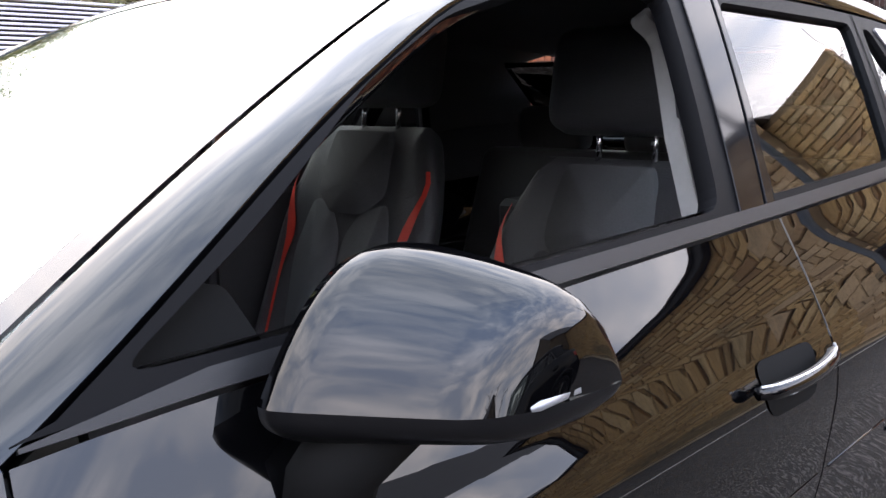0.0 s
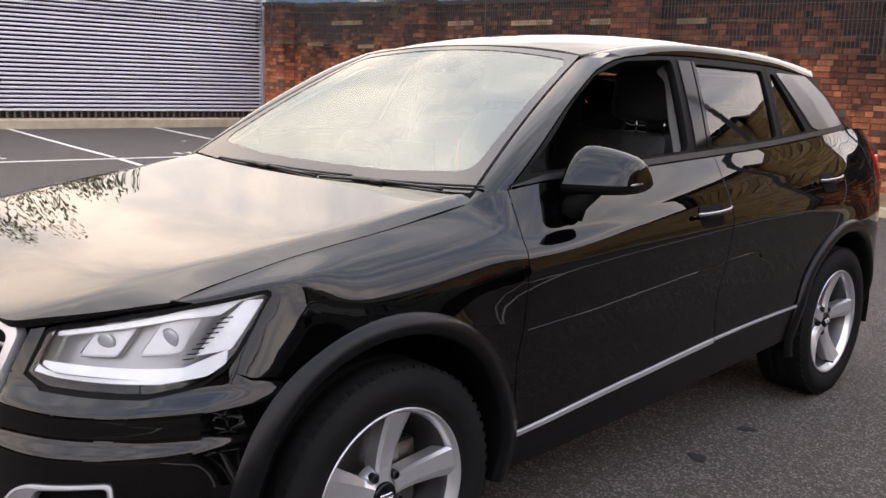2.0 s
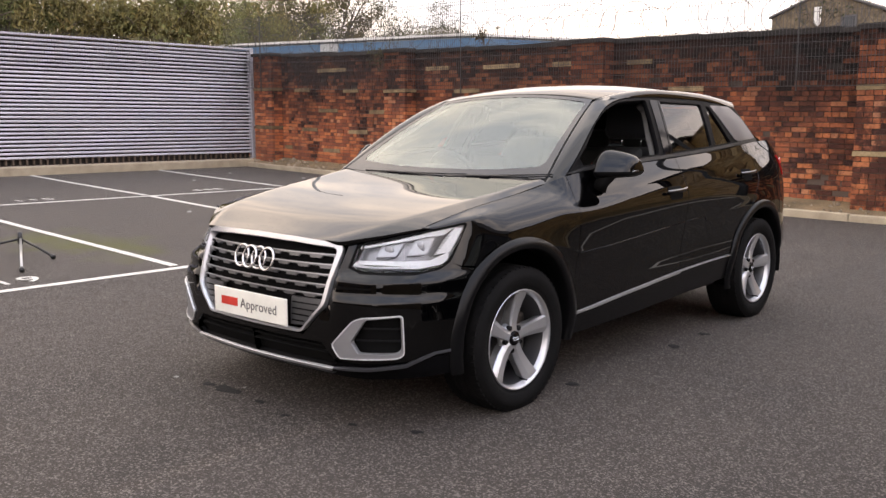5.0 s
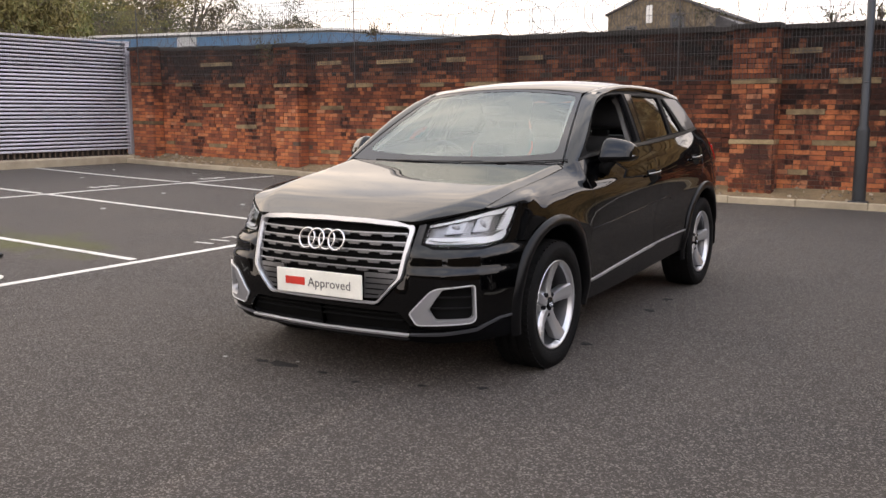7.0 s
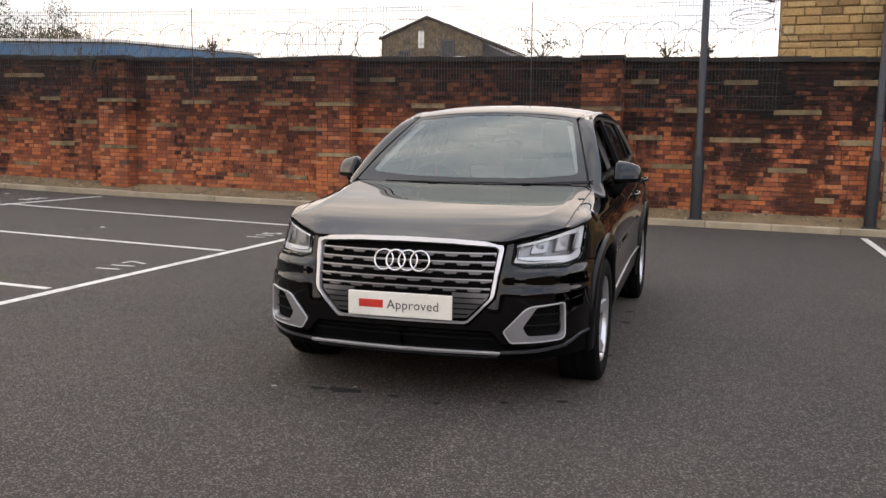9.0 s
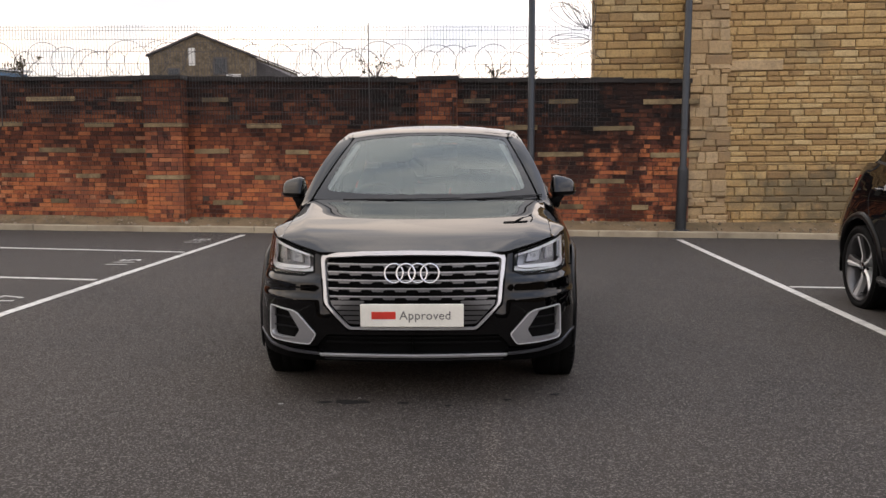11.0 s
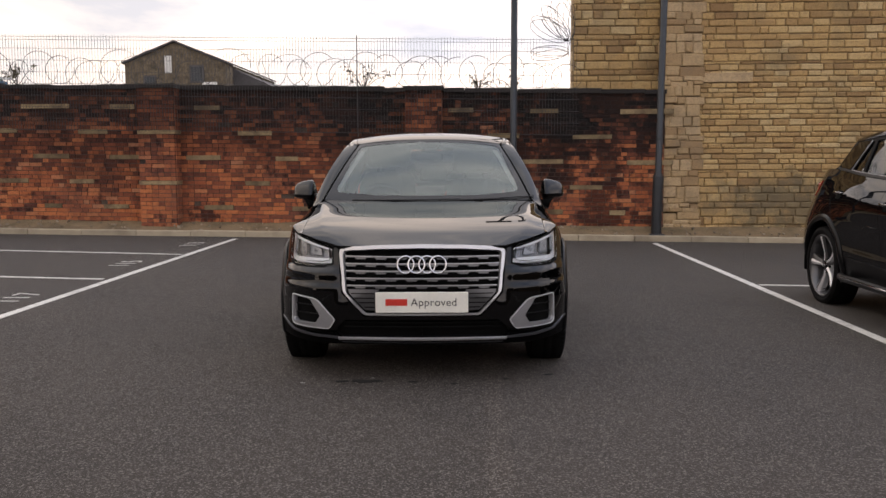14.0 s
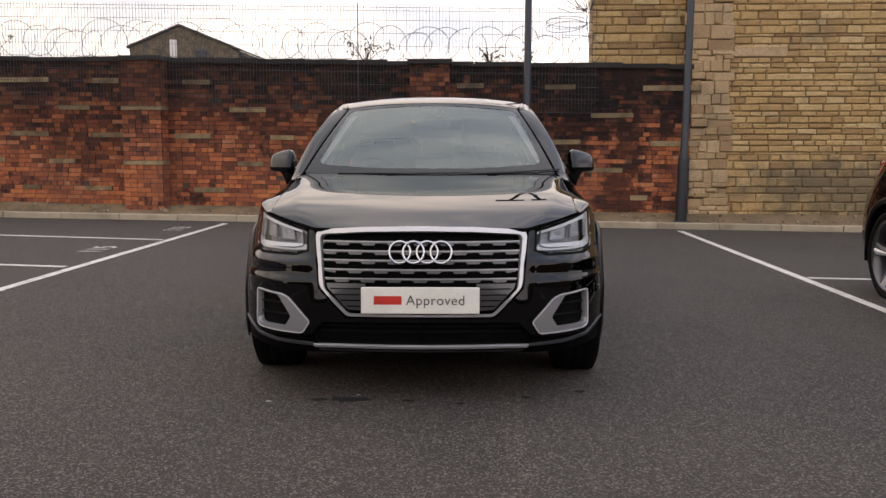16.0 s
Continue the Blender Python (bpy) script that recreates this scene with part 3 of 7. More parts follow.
# pale stones tie every sixth course
BOND = {24: ((-12.21, -11.25), (-8.92, -8.31), (-7.47, -6.63), (-5.93, -5.50), (-4.48, -4.03), (-0.15, 0.28), (1.22, 1.70), (2.73, 3.62)),
        18: ((-13.01, -12.47), (-11.37, -10.88), (-8.19, -7.56), (-6.50, -5.98), (-3.74, -3.15), (0.51, 1.05), (1.94, 2.60)),
        12: ((-12.18, -11.54), (-10.54, -10.05), (-8.86, -8.28), (-7.30, -6.66), (-5.97, -5.44), (-4.64, -4.04), (-3.10, -2.71), (-0.16, 0.36), (1.05, 1.79), (2.85, 3.63)),
        6: ((-12.76, -12.23), (-11.19, -10.60), (-7.98, -7.40), (-6.68, -6.25), (-3.63, -3.20), (0.21, 1.04), (1.90, 2.45)),
        0: ((-13.40, -13.13), (-12.04, -11.49), (-8.88, -8.38), (-7.14, -6.83), (-6.10, -5.66), (-4.35, -3.84), (-2.83, -2.50), (-0.10, 0.17), (1.22, 1.79), (2.57, 2.84))}


def course_run(xa, xb, yf, row, z):
    """One course of bricks, with the odd header among the stretchers and every fourth course all headers."""
    x = xa
    head = row % 4 == 1
    first = True
    ties = [p for p in BOND.get(row, ()) if p[0] >= xa - 0.02 and p[0] < xb] if yf == PANEL_Y else []
    while x < xb - 0.03:
        tie = next((p for p in ties if x - 0.02 <= p[0] < x + 0.14), None)
        if tie:
            if tie[0] - x > 0.05:
                brick_at(x, tie[0] - JO, yf, z)
            a, e = tie
            out = rb.uniform(0.004, 0.016)
            m = pose((a + e) / 2, yf, z + wz((a + e) / 2) + COURSE / 2, 0, rb.uniform(-0.3, 0.3), 0)
            pale_box(-(e - a) / 2, (e - a) / 2 - JO, -out, 0.06, -COURSE / 2 + 0.002, COURSE / 2 + rb.uniform(0.0, 0.012), m=m)
            x = e
            continue
        w = 0.105 if head or rb.random() < 0.22 else BL * rb.uniform(0.94, 1.05)
        if first and not head:
            w = BL * (0.5 if row % 2 else 1.0)
        first = False
        e = min(xb, x + w)
        nxt = next((p[0] for p in ties if x < p[0] < e + 0.06), None)
        if nxt is not None:
            e = nxt
        if xb - e < 0.05:
            e = xb
        if rb.random() > 0.006:
            brick_at(x, e - JO, yf, z)
        x = e


spans = []
edge = WALL_X0
for a, b in PILS:
    spans.append((edge, a))
    edge = b
spans.append((edge, WALL_X1))
for r in range(-6, 29):
    z = 0.3946 + r * COURSE
    for a, b in spans:
        course_run(a, b, PANEL_Y, r, z)
    for a, b in PILS:
        if r in (6, 18):
            m = pose((a + b) / 2, PIL_Y, z + wz((a + b) / 2) + COURSE / 2)
            pale_box(-(b - a) / 2 - 0.01, (b - a) / 2 + 0.01, -0.012, 0.3, -COURSE / 2 + 0.004, COURSE / 2 - 0.004, m=m)
        else:
            course_run(a, b, PIL_Y, r, z)
            n_side = 2 if r % 2 else 1
            for k in range(n_side):
                y0 = PIL_Y + 0.07 + k * 0.115
                y1 = min(PANEL_Y + 0.02, y0 + (0.105 if r % 2 else 0.22))
                zz = z + wz(b)
                pier_bricks.box(b - 0.05, b + rb.uniform(-0.003, 0.005), y0, y1, zz + JO / 2, zz + COURSE - JO / 2)
                pier_bricks.box(a - rb.uniform(-0.003, 0.005), a + 0.05, y0, y1, zz + JO / 2, zz + COURSE - JO / 2)
tagged(bricks.made("brickwork", M_BRICK, wall_brick), kind="stuff")
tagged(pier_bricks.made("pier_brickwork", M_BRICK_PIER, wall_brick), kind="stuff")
cop = Pile()
x = WALL_X0
while x < WALL_X1:
    e = min(WALL_X1 + 0.03, x + rb.uniform(0.55, 0.9))
    z = wz((x + e) / 2) + 2.43
    cop.box(x, e - 0.008, PANEL_Y - 0.035 + rb.uniform(-0.01, 0.01), 9.89, z, z + 0.07 + rb.uniform(-0.008, 0.012))
    x = e
for a, b in PILS:
    z = wz((a + b) / 2) + 2.43
    cop.box(a - 0.03, b + 0.03, PIL_Y - 0.035, PANEL_Y - 0.03, z + 0.004, z + 0.075)
cop.made("coping", M_COPING, wall_brick, "blackened flat coping stones")

# ---- security mesh and razor wire over the wall ----
fence = tagged(empty("mesh_fence"), "galvanised welded mesh security fence topping the brick wall", "fence")
FY = 9.07
vert_w, hor_w = Pile(), Pile()
x = -15.2
while x < 2.0:
    h = 0.0021
    vert_w.box(x - h, x + h, FY - h, FY + h, wz(x) + 1.72, wz(x) + 3.29)
    x += 0.05
for k in range(9):
    z = 1.72 + k * 0.192
    v, f = tube_vf([(a, FY + 0.004, wz(a) + z) for a in (-15.2, -12, -9, -7, -4, -1, 2.0)], 0.003, 4)
    hor_w.add(v, f)
    if k in (8,):
        v, f = tube_vf([(a, FY + 0.004, wz(a) + z - 0.05) for a in (-15.2, -12, -9, -7, -4, -1, 2.0)], 0.003, 4)
        hor_w.add(v, f)
tagged(vert_w.made("mesh_infill", M_WIRE, fence), kind="stuff")
tagged(hor_w.made("mesh_crosswire", M_WIRE, fence), kind="stuff")
for x in (-13.8, -7.72, -1.64):
    part("fence_post", bevel_box(x - 0.006, x + 0.006, FY + 0.008, FY + 0.03, wz(x) + 1.66, wz(x) + 3.32, 0.003, 1), M_WIRE, fence)

razor = tagged(empty("razor_wire"), "loose coils of rusty razor wire along the wall top", "razor wire")
rz = random.Random(21)
coil = Pile()
x = -14.9
while x < 1.9:
    r = rz.uniform(0.22, 0.33)
    cz = wz(x) + 2.52 + r * rz.uniform(0.75, 1.0)
    cy = 9.62 + rz.uniform(-0.1, 0.1)
    tl, tw = rz.uniform(-25, 25), rz.uniform(-30, 30)
    m = pose(x, cy, cz, tl, 0, tw)
    sx = rz.uniform(0.85, 1.25)
    a0, a1 = rz.uniform(0, 1.5), rz.uniform(5.2, 6.6)
    pts = [m @ Vector((sx * r * math.cos(a0 + (a1) * i / 26), 0, r * math.sin(a0 + a1 * i / 26))) for i in range(27)]
    v, f = tube_vf(pts, 0.0046, 4)
    coil.add(v, f)
    for i in range(0, 26, 2):
        p = Vector(pts[i])
        s = 0.014
        coil.add([p + Vector((-s, 0, -s)), p + Vector((s, 0.004, s)), p + Vector((0.003, 0.006, -0.003)), p + Vector((s, 0, -s)), p + Vector((-s, 0.003, s))],
                 [(0, 2, 1), (3, 2, 4)])
    x += rz.uniform(0.13, 0.42)
tagged(coil.made("wire_coil", M_WIRE, razor), kind="stuff")
bunch = Pile()
# loops fan out from where the end of the wire is tied to the building's edge
for i in range(13):
    flat = i > 9
    a = radians(180 + 6 * (i - 11)) if flat else radians(88 + 8.2 * i + rz.uniform(-4, 4))
    ln, wd = (0.32, 0.10) if flat else (rz.uniform(0.27, 0.40), rz.uniform(0.09, 0.17))
    hub = Vector((1.88, 9.62, 3.10 if flat else 3.30 + rz.uniform(-0.03, 0.05)))
    m = Matrix.Translation(hub) @ pose(0, 0, 0, 0, -math.degrees(a), 0) @ pose(0, 0, 0, rz.uniform(-40, 40), 0, rz.uniform(-18, 18))
    pts = [m @ Vector((ln - ln * math.cos(6.1 * k / 26), 0.06 * k / 26, wd * math.sin(6.1 * k / 26))) for k in range(27)]
    v, f = tube_vf(pts, 0.0046, 4)
    bunch.add(v, f)
v, f = tube_vf([(1.885 + 0.02 * math.sin(k * 1.7), 9.62, 2.75 + 0.13 * k) for k in range(15)], 0.0046, 4)
bunch.add(v, f)
tagged(tagged(bunch.made("tangled_wire", M_WIRE, razor), "tangled bunch of coils"), kind="stuff")


# ---- posts ----
def lamp_post(x, y, lean, top):
    p = tagged(empty("steel_post", pose(x, y, verge_z(x, min(y, 9.4)) - 0.05, 0, lean, 0)), "tall slim dark grey steel post in the verge", "post", "steel posts")
    prof = [(0.085, 0.0), (0.085, 0.98), (0.078, 1.02), (0.055, 1.05), (0.052, top)]
    v, f = [], []
    for r, z in prof:
        for k in range(14):
            a = 2 * math.pi * k / 14
            v.append((r * math.cos(a), r * math.sin(a), z))
    for i in range(len(prof) - 1):
        for k in range(14):
            f.append((i * 14 + k, i * 14 + (k + 1) % 14, (i + 1) * 14 + (k + 1) % 14, (i + 1) * 14 + k))
    f.append(tuple((len(prof) - 1) * 14 + k for k in range(14)))
    raw("shaft", v, f, M_STEEL, p, smooth=True)
    v, f = tube_vf([(0.056 * math.cos(a), 0.056 * math.sin(a), 1.62) for a in [6.28 * k / 14 for k in range(14)]], 0.006, 5, closed=True)
    raw("band", v, f, M_WIRE, p, "thin bright metal band")
    part("base_plate", bevel_box(-0.12, 0.12, -0.12, 0.12, 0.03, 0.055, 0.004, 1), M_STEEL, p)
    return p


flood_post = lamp_post(0.915, 9.0, 0.3, 4.28)
for fx, fw in ((-0.26, 0.22), (0.22, 0.14)):
    tube("bracket_arm", [(0, 0, 4.22), (fx * 0.55, 0, 4.45), (fx, 0, 4.78)], 0.035, M_STEEL, flood_post, 8)
    fl = part("floodlight", bevel_box(fx - fw, fx + fw, -0.09, 0.09, 4.78, 4.90, 0.02, 2), M_STEEL, flood_post, "dark floodlight head")
    part("lens", bevel_box(fx - fw + 0.03, fx + fw - 0.03, -0.098, -0.088, 4.795, 4.885, 0.004, 1), M_DARKGLASS, fl)
lamp_post(3.28, 9.05, 1.0, 5.6)

# ---- stone building ----
SY, SXL, SXR, STOP = 9.50, 3.47, 13.0, 4.15
stone_building = tagged(empty("stone_building"), "old buff coursed sandstone building with worn quoins", "building")
rq = random.Random(5)
stones, quoins, stone_singles = Pile(), Pile(), []
core = Pile()
core.box(SXL, SXR, SY + 0.02, 18.0, -0.6, STOP + 0.1)
core.box(1.98, SXL + 0.01, 9.90 + 0.02, 10.2, -0.3, STOP + 0.1)
core.made("wall_core", M_STONE_JOINT, stone_building)


def stone_at(pile, x0, x1, yf, z0, z1, rough=0.012):
    """A roughly dressed block with softened arrises."""
    out = rq.uniform(0.0, rough)
    c = min(0.015, (z1 - z0) * 0.18)
    j = lambda: rq.uniform(-0.006, 0.006)
    v = [(x0, yf + 0.05, z0), (x1, yf + 0.05, z0), (x1, yf + 0.05, z1), (x0, yf + 0.05, z1),
         (x0 + j(), yf - out + c, z0 + j()), (x1 + j(), yf - out + c, z0 + j()), (x1 + j(), yf - out + c, z1 + j()), (x0 + j(), yf - out + c, z1 + j()),
         (x0 + c + j(), yf - out, z0 + c + j()), (x1 - c + j(), yf - out, z0 + c + j()), (x1 - c + j(), yf - out, z1 - c + j()), (x0 + c + j(), yf - out, z1 - c + j())]
    f = [(8, 9, 10, 11)] + [(i, (i + 1) % 4, 4 + (i + 1) % 4, 4 + i) for i in range(4)] + [(4 + i, 4 + (i + 1) % 4, 8 + (i + 1) % 4, 8 + i) for i in range(4)]
    pile.add(v, f)


def stone_courses(x0, x1, yf, z0, z1, tall, mean):
    z = z0
    while z < z1 - 0.03:
        h = rq.uniform(*tall)
        e = min(z1, z + h)
        x = x0 - rq.uniform(0, mean)
        while x < x1:
            w = rq.uniform(0.5, 1.65) * mean
            a, b = max(x, x0), min(x1, x + w)
            if b - a > 0.04:
                if yf == SY and 4.3 < a < 7.6 and 0.9 < z < 3.2 and len(stone_singles) < 290:
                    stone_singles.append((a + 0.006, b - 0.006, z + 0.006, e - 0.006))
                else:
                    stone_at(stones, a + 0.006, b - 0.006, yf, z + 0.006, e - 0.006)
            x += w
        z = e


stone_courses(4.05, SXR, SY, -0.1, 1.1, (0.10, 0.15), 0.27)
stone_courses(4.05, SXR, SY, 1.1, 2.9, (0.075, 0.11), 0.245)
stone_courses(4.05, SXR, SY, 2.9, STOP, (0.085, 0.15), 0.27)
stone_courses(1.98, SXL - 0.01, 9.90, 2.2, STOP, (0.08, 0.15), 0.30)
z = -0.1
while z < STOP:
    h = rq.uniform(0.07, 0.21)
    x = SXL + 0.004 - rq.choice((0, 0.03, 0.07, 0.12))
    while x < 4.05:
        w = rq.uniform(0.11, 0.33)
        e = 4.05 + rq.uniform(0.0, 0.09) if 4.05 - (x + w) < 0.1 else x + w
        dz = rq.uniform(-0.02, 0.02)
        stone_at(quoins, x, e - 0.004, SY - 0.03, z + dz, min(STOP, z + h + dz * rq.uniform(0, 1)), 0.02)
        x = e
    z += h
# the return of the set-back part
z = 2.2
while z < STOP:
    h = rq.uniform(0.12, 0.22)
    quoins.box(1.965, 2.0, 9.9, 10.15, z + 0.006, z + h - 0.006)
    z += h
tagged(stones.made("stonework", M_STONE, stone_building), kind="stuff")
tagged(quoins.made("quoin", M_QUOIN, stone_building, "pale worn irregular quoin stones"), kind="stuff")
part("gutter", bevel_box(3.35, SXR, SY - 0.12, SY + 0.05, STOP + 0.0, STOP + 0.09, 0.02, 2), M_STEEL, stone_building, "dark gutter along the eaves")
part("lintel", bevel_box(4.08, 4.92, SY - 0.022, SY + 0.04, 2.56, 2.72, 0.01, 1), M_QUOIN, stone_building, "long pale lintel stone set in the wall")
rv = [(3.3, SY - 0.2, STOP + 0.08), (SXR + 0.2, SY - 0.2, STOP + 0.08), (SXR + 0.2, 13.7, 4.8), (3.3, 13.7, 4.8), (SXR + 0.2, 18.2, STOP + 0.08), (3.3, 18.2, STOP + 0.08)]
raw("roof", rv, [(0, 1, 2, 3), (3, 2, 4, 5), (1, 4, 2), (0, 3, 5), (0, 5, 4, 1)], M_SLATE, stone_building, "grey slate roof")

# ---- profiled steel screen on the far side of the bays ----
SHX = -14.42
screen = tagged(empty("steel_screen"), "grey-blue horizontally ribbed steel sheet screen fence", "fence")
RIB, N_RIB, SHB = 0.0775, 30, 0.562
slat_mesh = None
for i in range(N_RIB):
    if slat_mesh is None:
        v, f = [], []
        for y in (-9.0, -3.0, 3.0, 9.2):
            for dx, z in ((0.0, 0.0), (0.012, 0.004), (0.016, 0.022), (0.006, 0.042), (-0.022, 0.047), (-0.024, 0.043), (0.0, 0.022), (-0.014, 0.003)):
                v.append((dx, y, z))
        for j in range(3):
            for k in range(8):
                f.append((j * 8 + k, (j + 1) * 8 + k, (j + 1) * 8 + (k + 1) % 8, j * 8 + (k + 1) % 8))
        f += [tuple(range(8)), tuple(24 + k for k in range(8))[::-1]]
        sl = raw("slat", v, f, M_SHEET, screen)
        slat_mesh = sl.data
    else:
        sl = new("slat", slat_mesh)
        sl.parent = screen
    sl.matrix_world = pose(SHX + 0.02, 0, SHB + i * RIB)
# dark board stands in for the shade between the slats
part("backing", bevel_box(SHX - 0.075, SHX - 0.055, -9.0, 9.2, SHB - 0.02, SHB + N_RIB * RIB, 0.003, 1), M_COPING, screen, "dark board added for the shade between the slats")
part("end_post", bevel_box(SHX - 0.06, SHX + 0.06, 9.2, 9.3, 0.2, 2.95, 0.005, 1), M_SHEET, screen)
part("top_rail", bevel_box(SHX - 0.06, SHX + 0.05, -9.0, 9.2, 2.9, 2.94, 0.005, 1), M_SHEET, screen)
# added dark sheet where only shade lies under the screen
part("kick_board", bevel_box(SHX - 0.12, SHX - 0.09, -9.0, 9.2, 0.30, 0.60, 0.004, 1), M_COPING, screen, "dark board added for the shade behind the foot stubs")
stub = part("foot_stub", bevel_box(-0.02, 0.02, -0.02, 0.02, 0.0, 0.24, 0.003, 1), M_MORTAR, screen)
stub.matrix_world = pose(SHX - 0.03, -8.9, 0.36)
for i in range(1, 138):
    st_ob = new("foot_stub", stub.data)
    st_ob.parent = screen
    st_ob.matrix_world = pose(SHX - 0.03, -8.9 + i * 0.131, 0.36)
tagged(part("screen_plinth", bevel_box(SHX - 0.35, SHX + 0.42, -9.0, 9.0, 0.0, 0.43, 0.02, 1), M_KERB), "low buff concrete plinth under the screen", "plinth", kind="structure")
wt = Pile()
y = -9.0
while y < 9.2:
    wt.box(SHX + 0.05, SHX + 0.054, y - 0.0013, y + 0.0013, 2.30, 3.02)
    y += 0.05
for z in (2.35, 2.58, 2.80, 2.98):
    wt.box(SHX + 0.054, SHX + 0.058, -9.0, 9.2, z - 0.002, z + 0.002)
tagged(wt.made("mesh_topping", M_WIRE, screen), kind="stuff")


# ---- far buildings ----
def gable_house(name, x0, x1, yf, depth, eave, ridge, label, material, windows=()):
    h = tagged(empty(name), label, "building")
    xm = (x0 + x1) / 2
    v = [(x0, yf, -0.5), (x1, yf, -0.5), (x1, yf, eave), (xm, yf, ridge), (x0, yf, eave),
         (x0, yf + depth, -0.5), (x1, yf + depth, -0.5), (x1, yf + depth, eave), (xm, yf + depth, ridge), (x0, yf + depth, eave)]
    f = [(0, 1, 2, 3, 4), (9, 8, 7, 6, 5), (1, 6, 7, 2), (5, 0, 4, 9), (0, 5, 6, 1)]
    raw("wall", v, f, material, h)
    o = 0.25
    k = (ridge - eave) / (xm - x0)
    for s, xe in ((-1, x0), (1, x1)):
        bm = bmesh.new()
        a = [(xm, yf - o, ridge + 0.05), (xe + s * o, yf - o, eave - k * o + 0.05), (xe + s * o, yf + depth + o, eave - k * o + 0.05), (xm, yf + depth + o, ridge + 0.05)]
        lo = [bm.verts.new(p) for p in a]
        hi = [bm.verts.new((p[0], p[1], p[2] + 0.18)) for p in a]
        bm.faces.new(lo)
        bm.faces.new(hi[::-1])
        for i in range(4):
            bm.faces.new((lo[i], hi[i], hi[(i + 1) % 4], lo[(i + 1) % 4]))
        bmesh.ops.recalc_face_normals(bm, faces=bm.faces)
        part("roof_slope", bm, M_SLATE, h, "dark slate roof slope")
    for wx, wz0, ww, wh, mt in windows:
        w = part("window", bevel_box(wx - ww / 2, wx + ww / 2, yf - 0.06, yf + 0.1, wz0, wz0 + wh, 0.02, 1), M_WHITE if mt else M_SLATE, h)
        part("pane", bevel_box(wx - ww * 0.36, wx + ww * 0.36, yf - 0.075, yf - 0.05, wz0 + 0.1 * wh, wz0 + 0.9 * wh, 0, 1), M_WHITE if mt else M_DARKGLASS, w)
    return h


far_house = gable_house("gable_house", -35.15, -24.9, 85.0, 22.0, 11.3, 13.35, "distant dark stone gabled house with slate roof", M_FARSTONE,
                        ((-30.7, 10.3, 0.7, 1.75, True), (-27.8, 9.3, 1.5, 1.8, False), (-26.5, 8.0, 1.5, 1.4, True), (-32.6, 8.6, 1.3, 1.5, False)))
bm = bmesh.new()
lo = [bm.verts.new(p) for p in ((-24.9, 88.0, 6.0), (-18.6, 88.0, 6.0), (-18.6, 88.0, 8.1), (-24.9, 88.0, 11.05))]
hi = [bm.verts.new((v_.co.x, 104.0, v_.co.z)) for v_ in lo]
bm.faces.new(lo)
bm.faces.new(hi[::-1])
for i in range(4):
    bm.faces.new((lo[i], lo[(i + 1) % 4], hi[(i + 1) % 4], hi[i]))
bmesh.ops.recalc_face_normals(bm, faces=bm.faces)
part("side_wing", bm, M_SLATE, far_house, "lower wing with a slate roof")

blue = tagged(empty("blue_building"), "long low building with weathered blue fascia and pale posts", "building")
BF, BS = Vector((-0.953, -0.303, 0)), Vector((0.37, 0.93, 0))
BC = Vector((-21.3, 24.6, 0))


def skew_block(name, a0, a1, b0, b1, z0, z1, material, label=""):
    """A block of the blue building: a along its long front, b along its short side."""
    p = [BC + BF * a + BS * b for a, b in ((a0, b0), (a1, b0), (a1, b1), (a0, b1))]
    vv = [(q.x, q.y, z) for z in (z0, z1) for q in p]
    bm = bmesh.new()
    vs = [bm.verts.new(q) for q in vv]
    for q in BOX_F:
        bm.faces.new([vs[i] for i in q])
    bmesh.ops.recalc_face_normals(bm, faces=bm.faces)
    return part(name, bm, material, blue, label)


skew_block("wall", 0.15, 40, 0.15, 6.6, -0.5, 4.7, M_PALEBOARD)
skew_block("fascia", 0.0, 40, 0.0, 0.14, 3.4, 4.62, M_BLUE, "faded blue fascia boards")
skew_block("side_fascia", 0.0, 0.14, 0.145, 6.6, 3.4, 4.62, M_BLUE, "faded blue fascia boards")
skew_block("roof_edge", -0.1, 40.1, -0.1, 6.7, 4.705, 4.80, M_WHITE, "white roof edge trim")
for k in range(6):
    skew_block("pilaster", 6.2 + k * 6.5, 7.1 + k * 6.5, -0.035, -0.004, 3.4, 4.61, M_PALEBOARD)
pole = tagged(empty("lamp_pole", pose(-61.0, 45.0, 0)), "tall pale grey lighting column beyond the wall", "lamp post")
tube("column", [(0, 0, -0.3), (0, 0, 9), (0, 0, 22)], 0.2, M_PALEBOARD, pole, 8, radii=[0.24, 0.21, 0.16])
tube("arm", [(0, 0, 22), (0.8, 0, 22.6), (2.6, 0, 22.8)], 0.1, M_PALEBOARD, pole, 8)


# ---- trees ----
def leaf_cloud(centres, count, size, seed):
    """Many small bent leaf sprays scattered in uneven clumps."""
    r = random.Random(seed)
    p = Pile()
    for i in range(count):
        c, rad = r.choice(centres)
        d = Vector((r.gauss(0, 1), r.gauss(0, 1), r.gauss(0, 0.8))).normalized() * rad * r.uniform(0.45, 1.05)
        q = Vector(c) + d
        m = Matrix.Translation(q) @ Euler((r.uniform(0, 6.3), r.uniform(0, 6.3), r.uniform(0, 6.3))).to_matrix().to_4x4()
        s = size * r.uniform(0.5, 1.3)
        v = [m @ Vector(a) for a in ((-s, 0, 0), (0, -0.35 * s, 0.1 * s), (s, 0, 0), (0, 0.35 * s, 0.1 * s))]
        p.add(v, [(0, 1, 2), (0, 2, 3)])
    return p


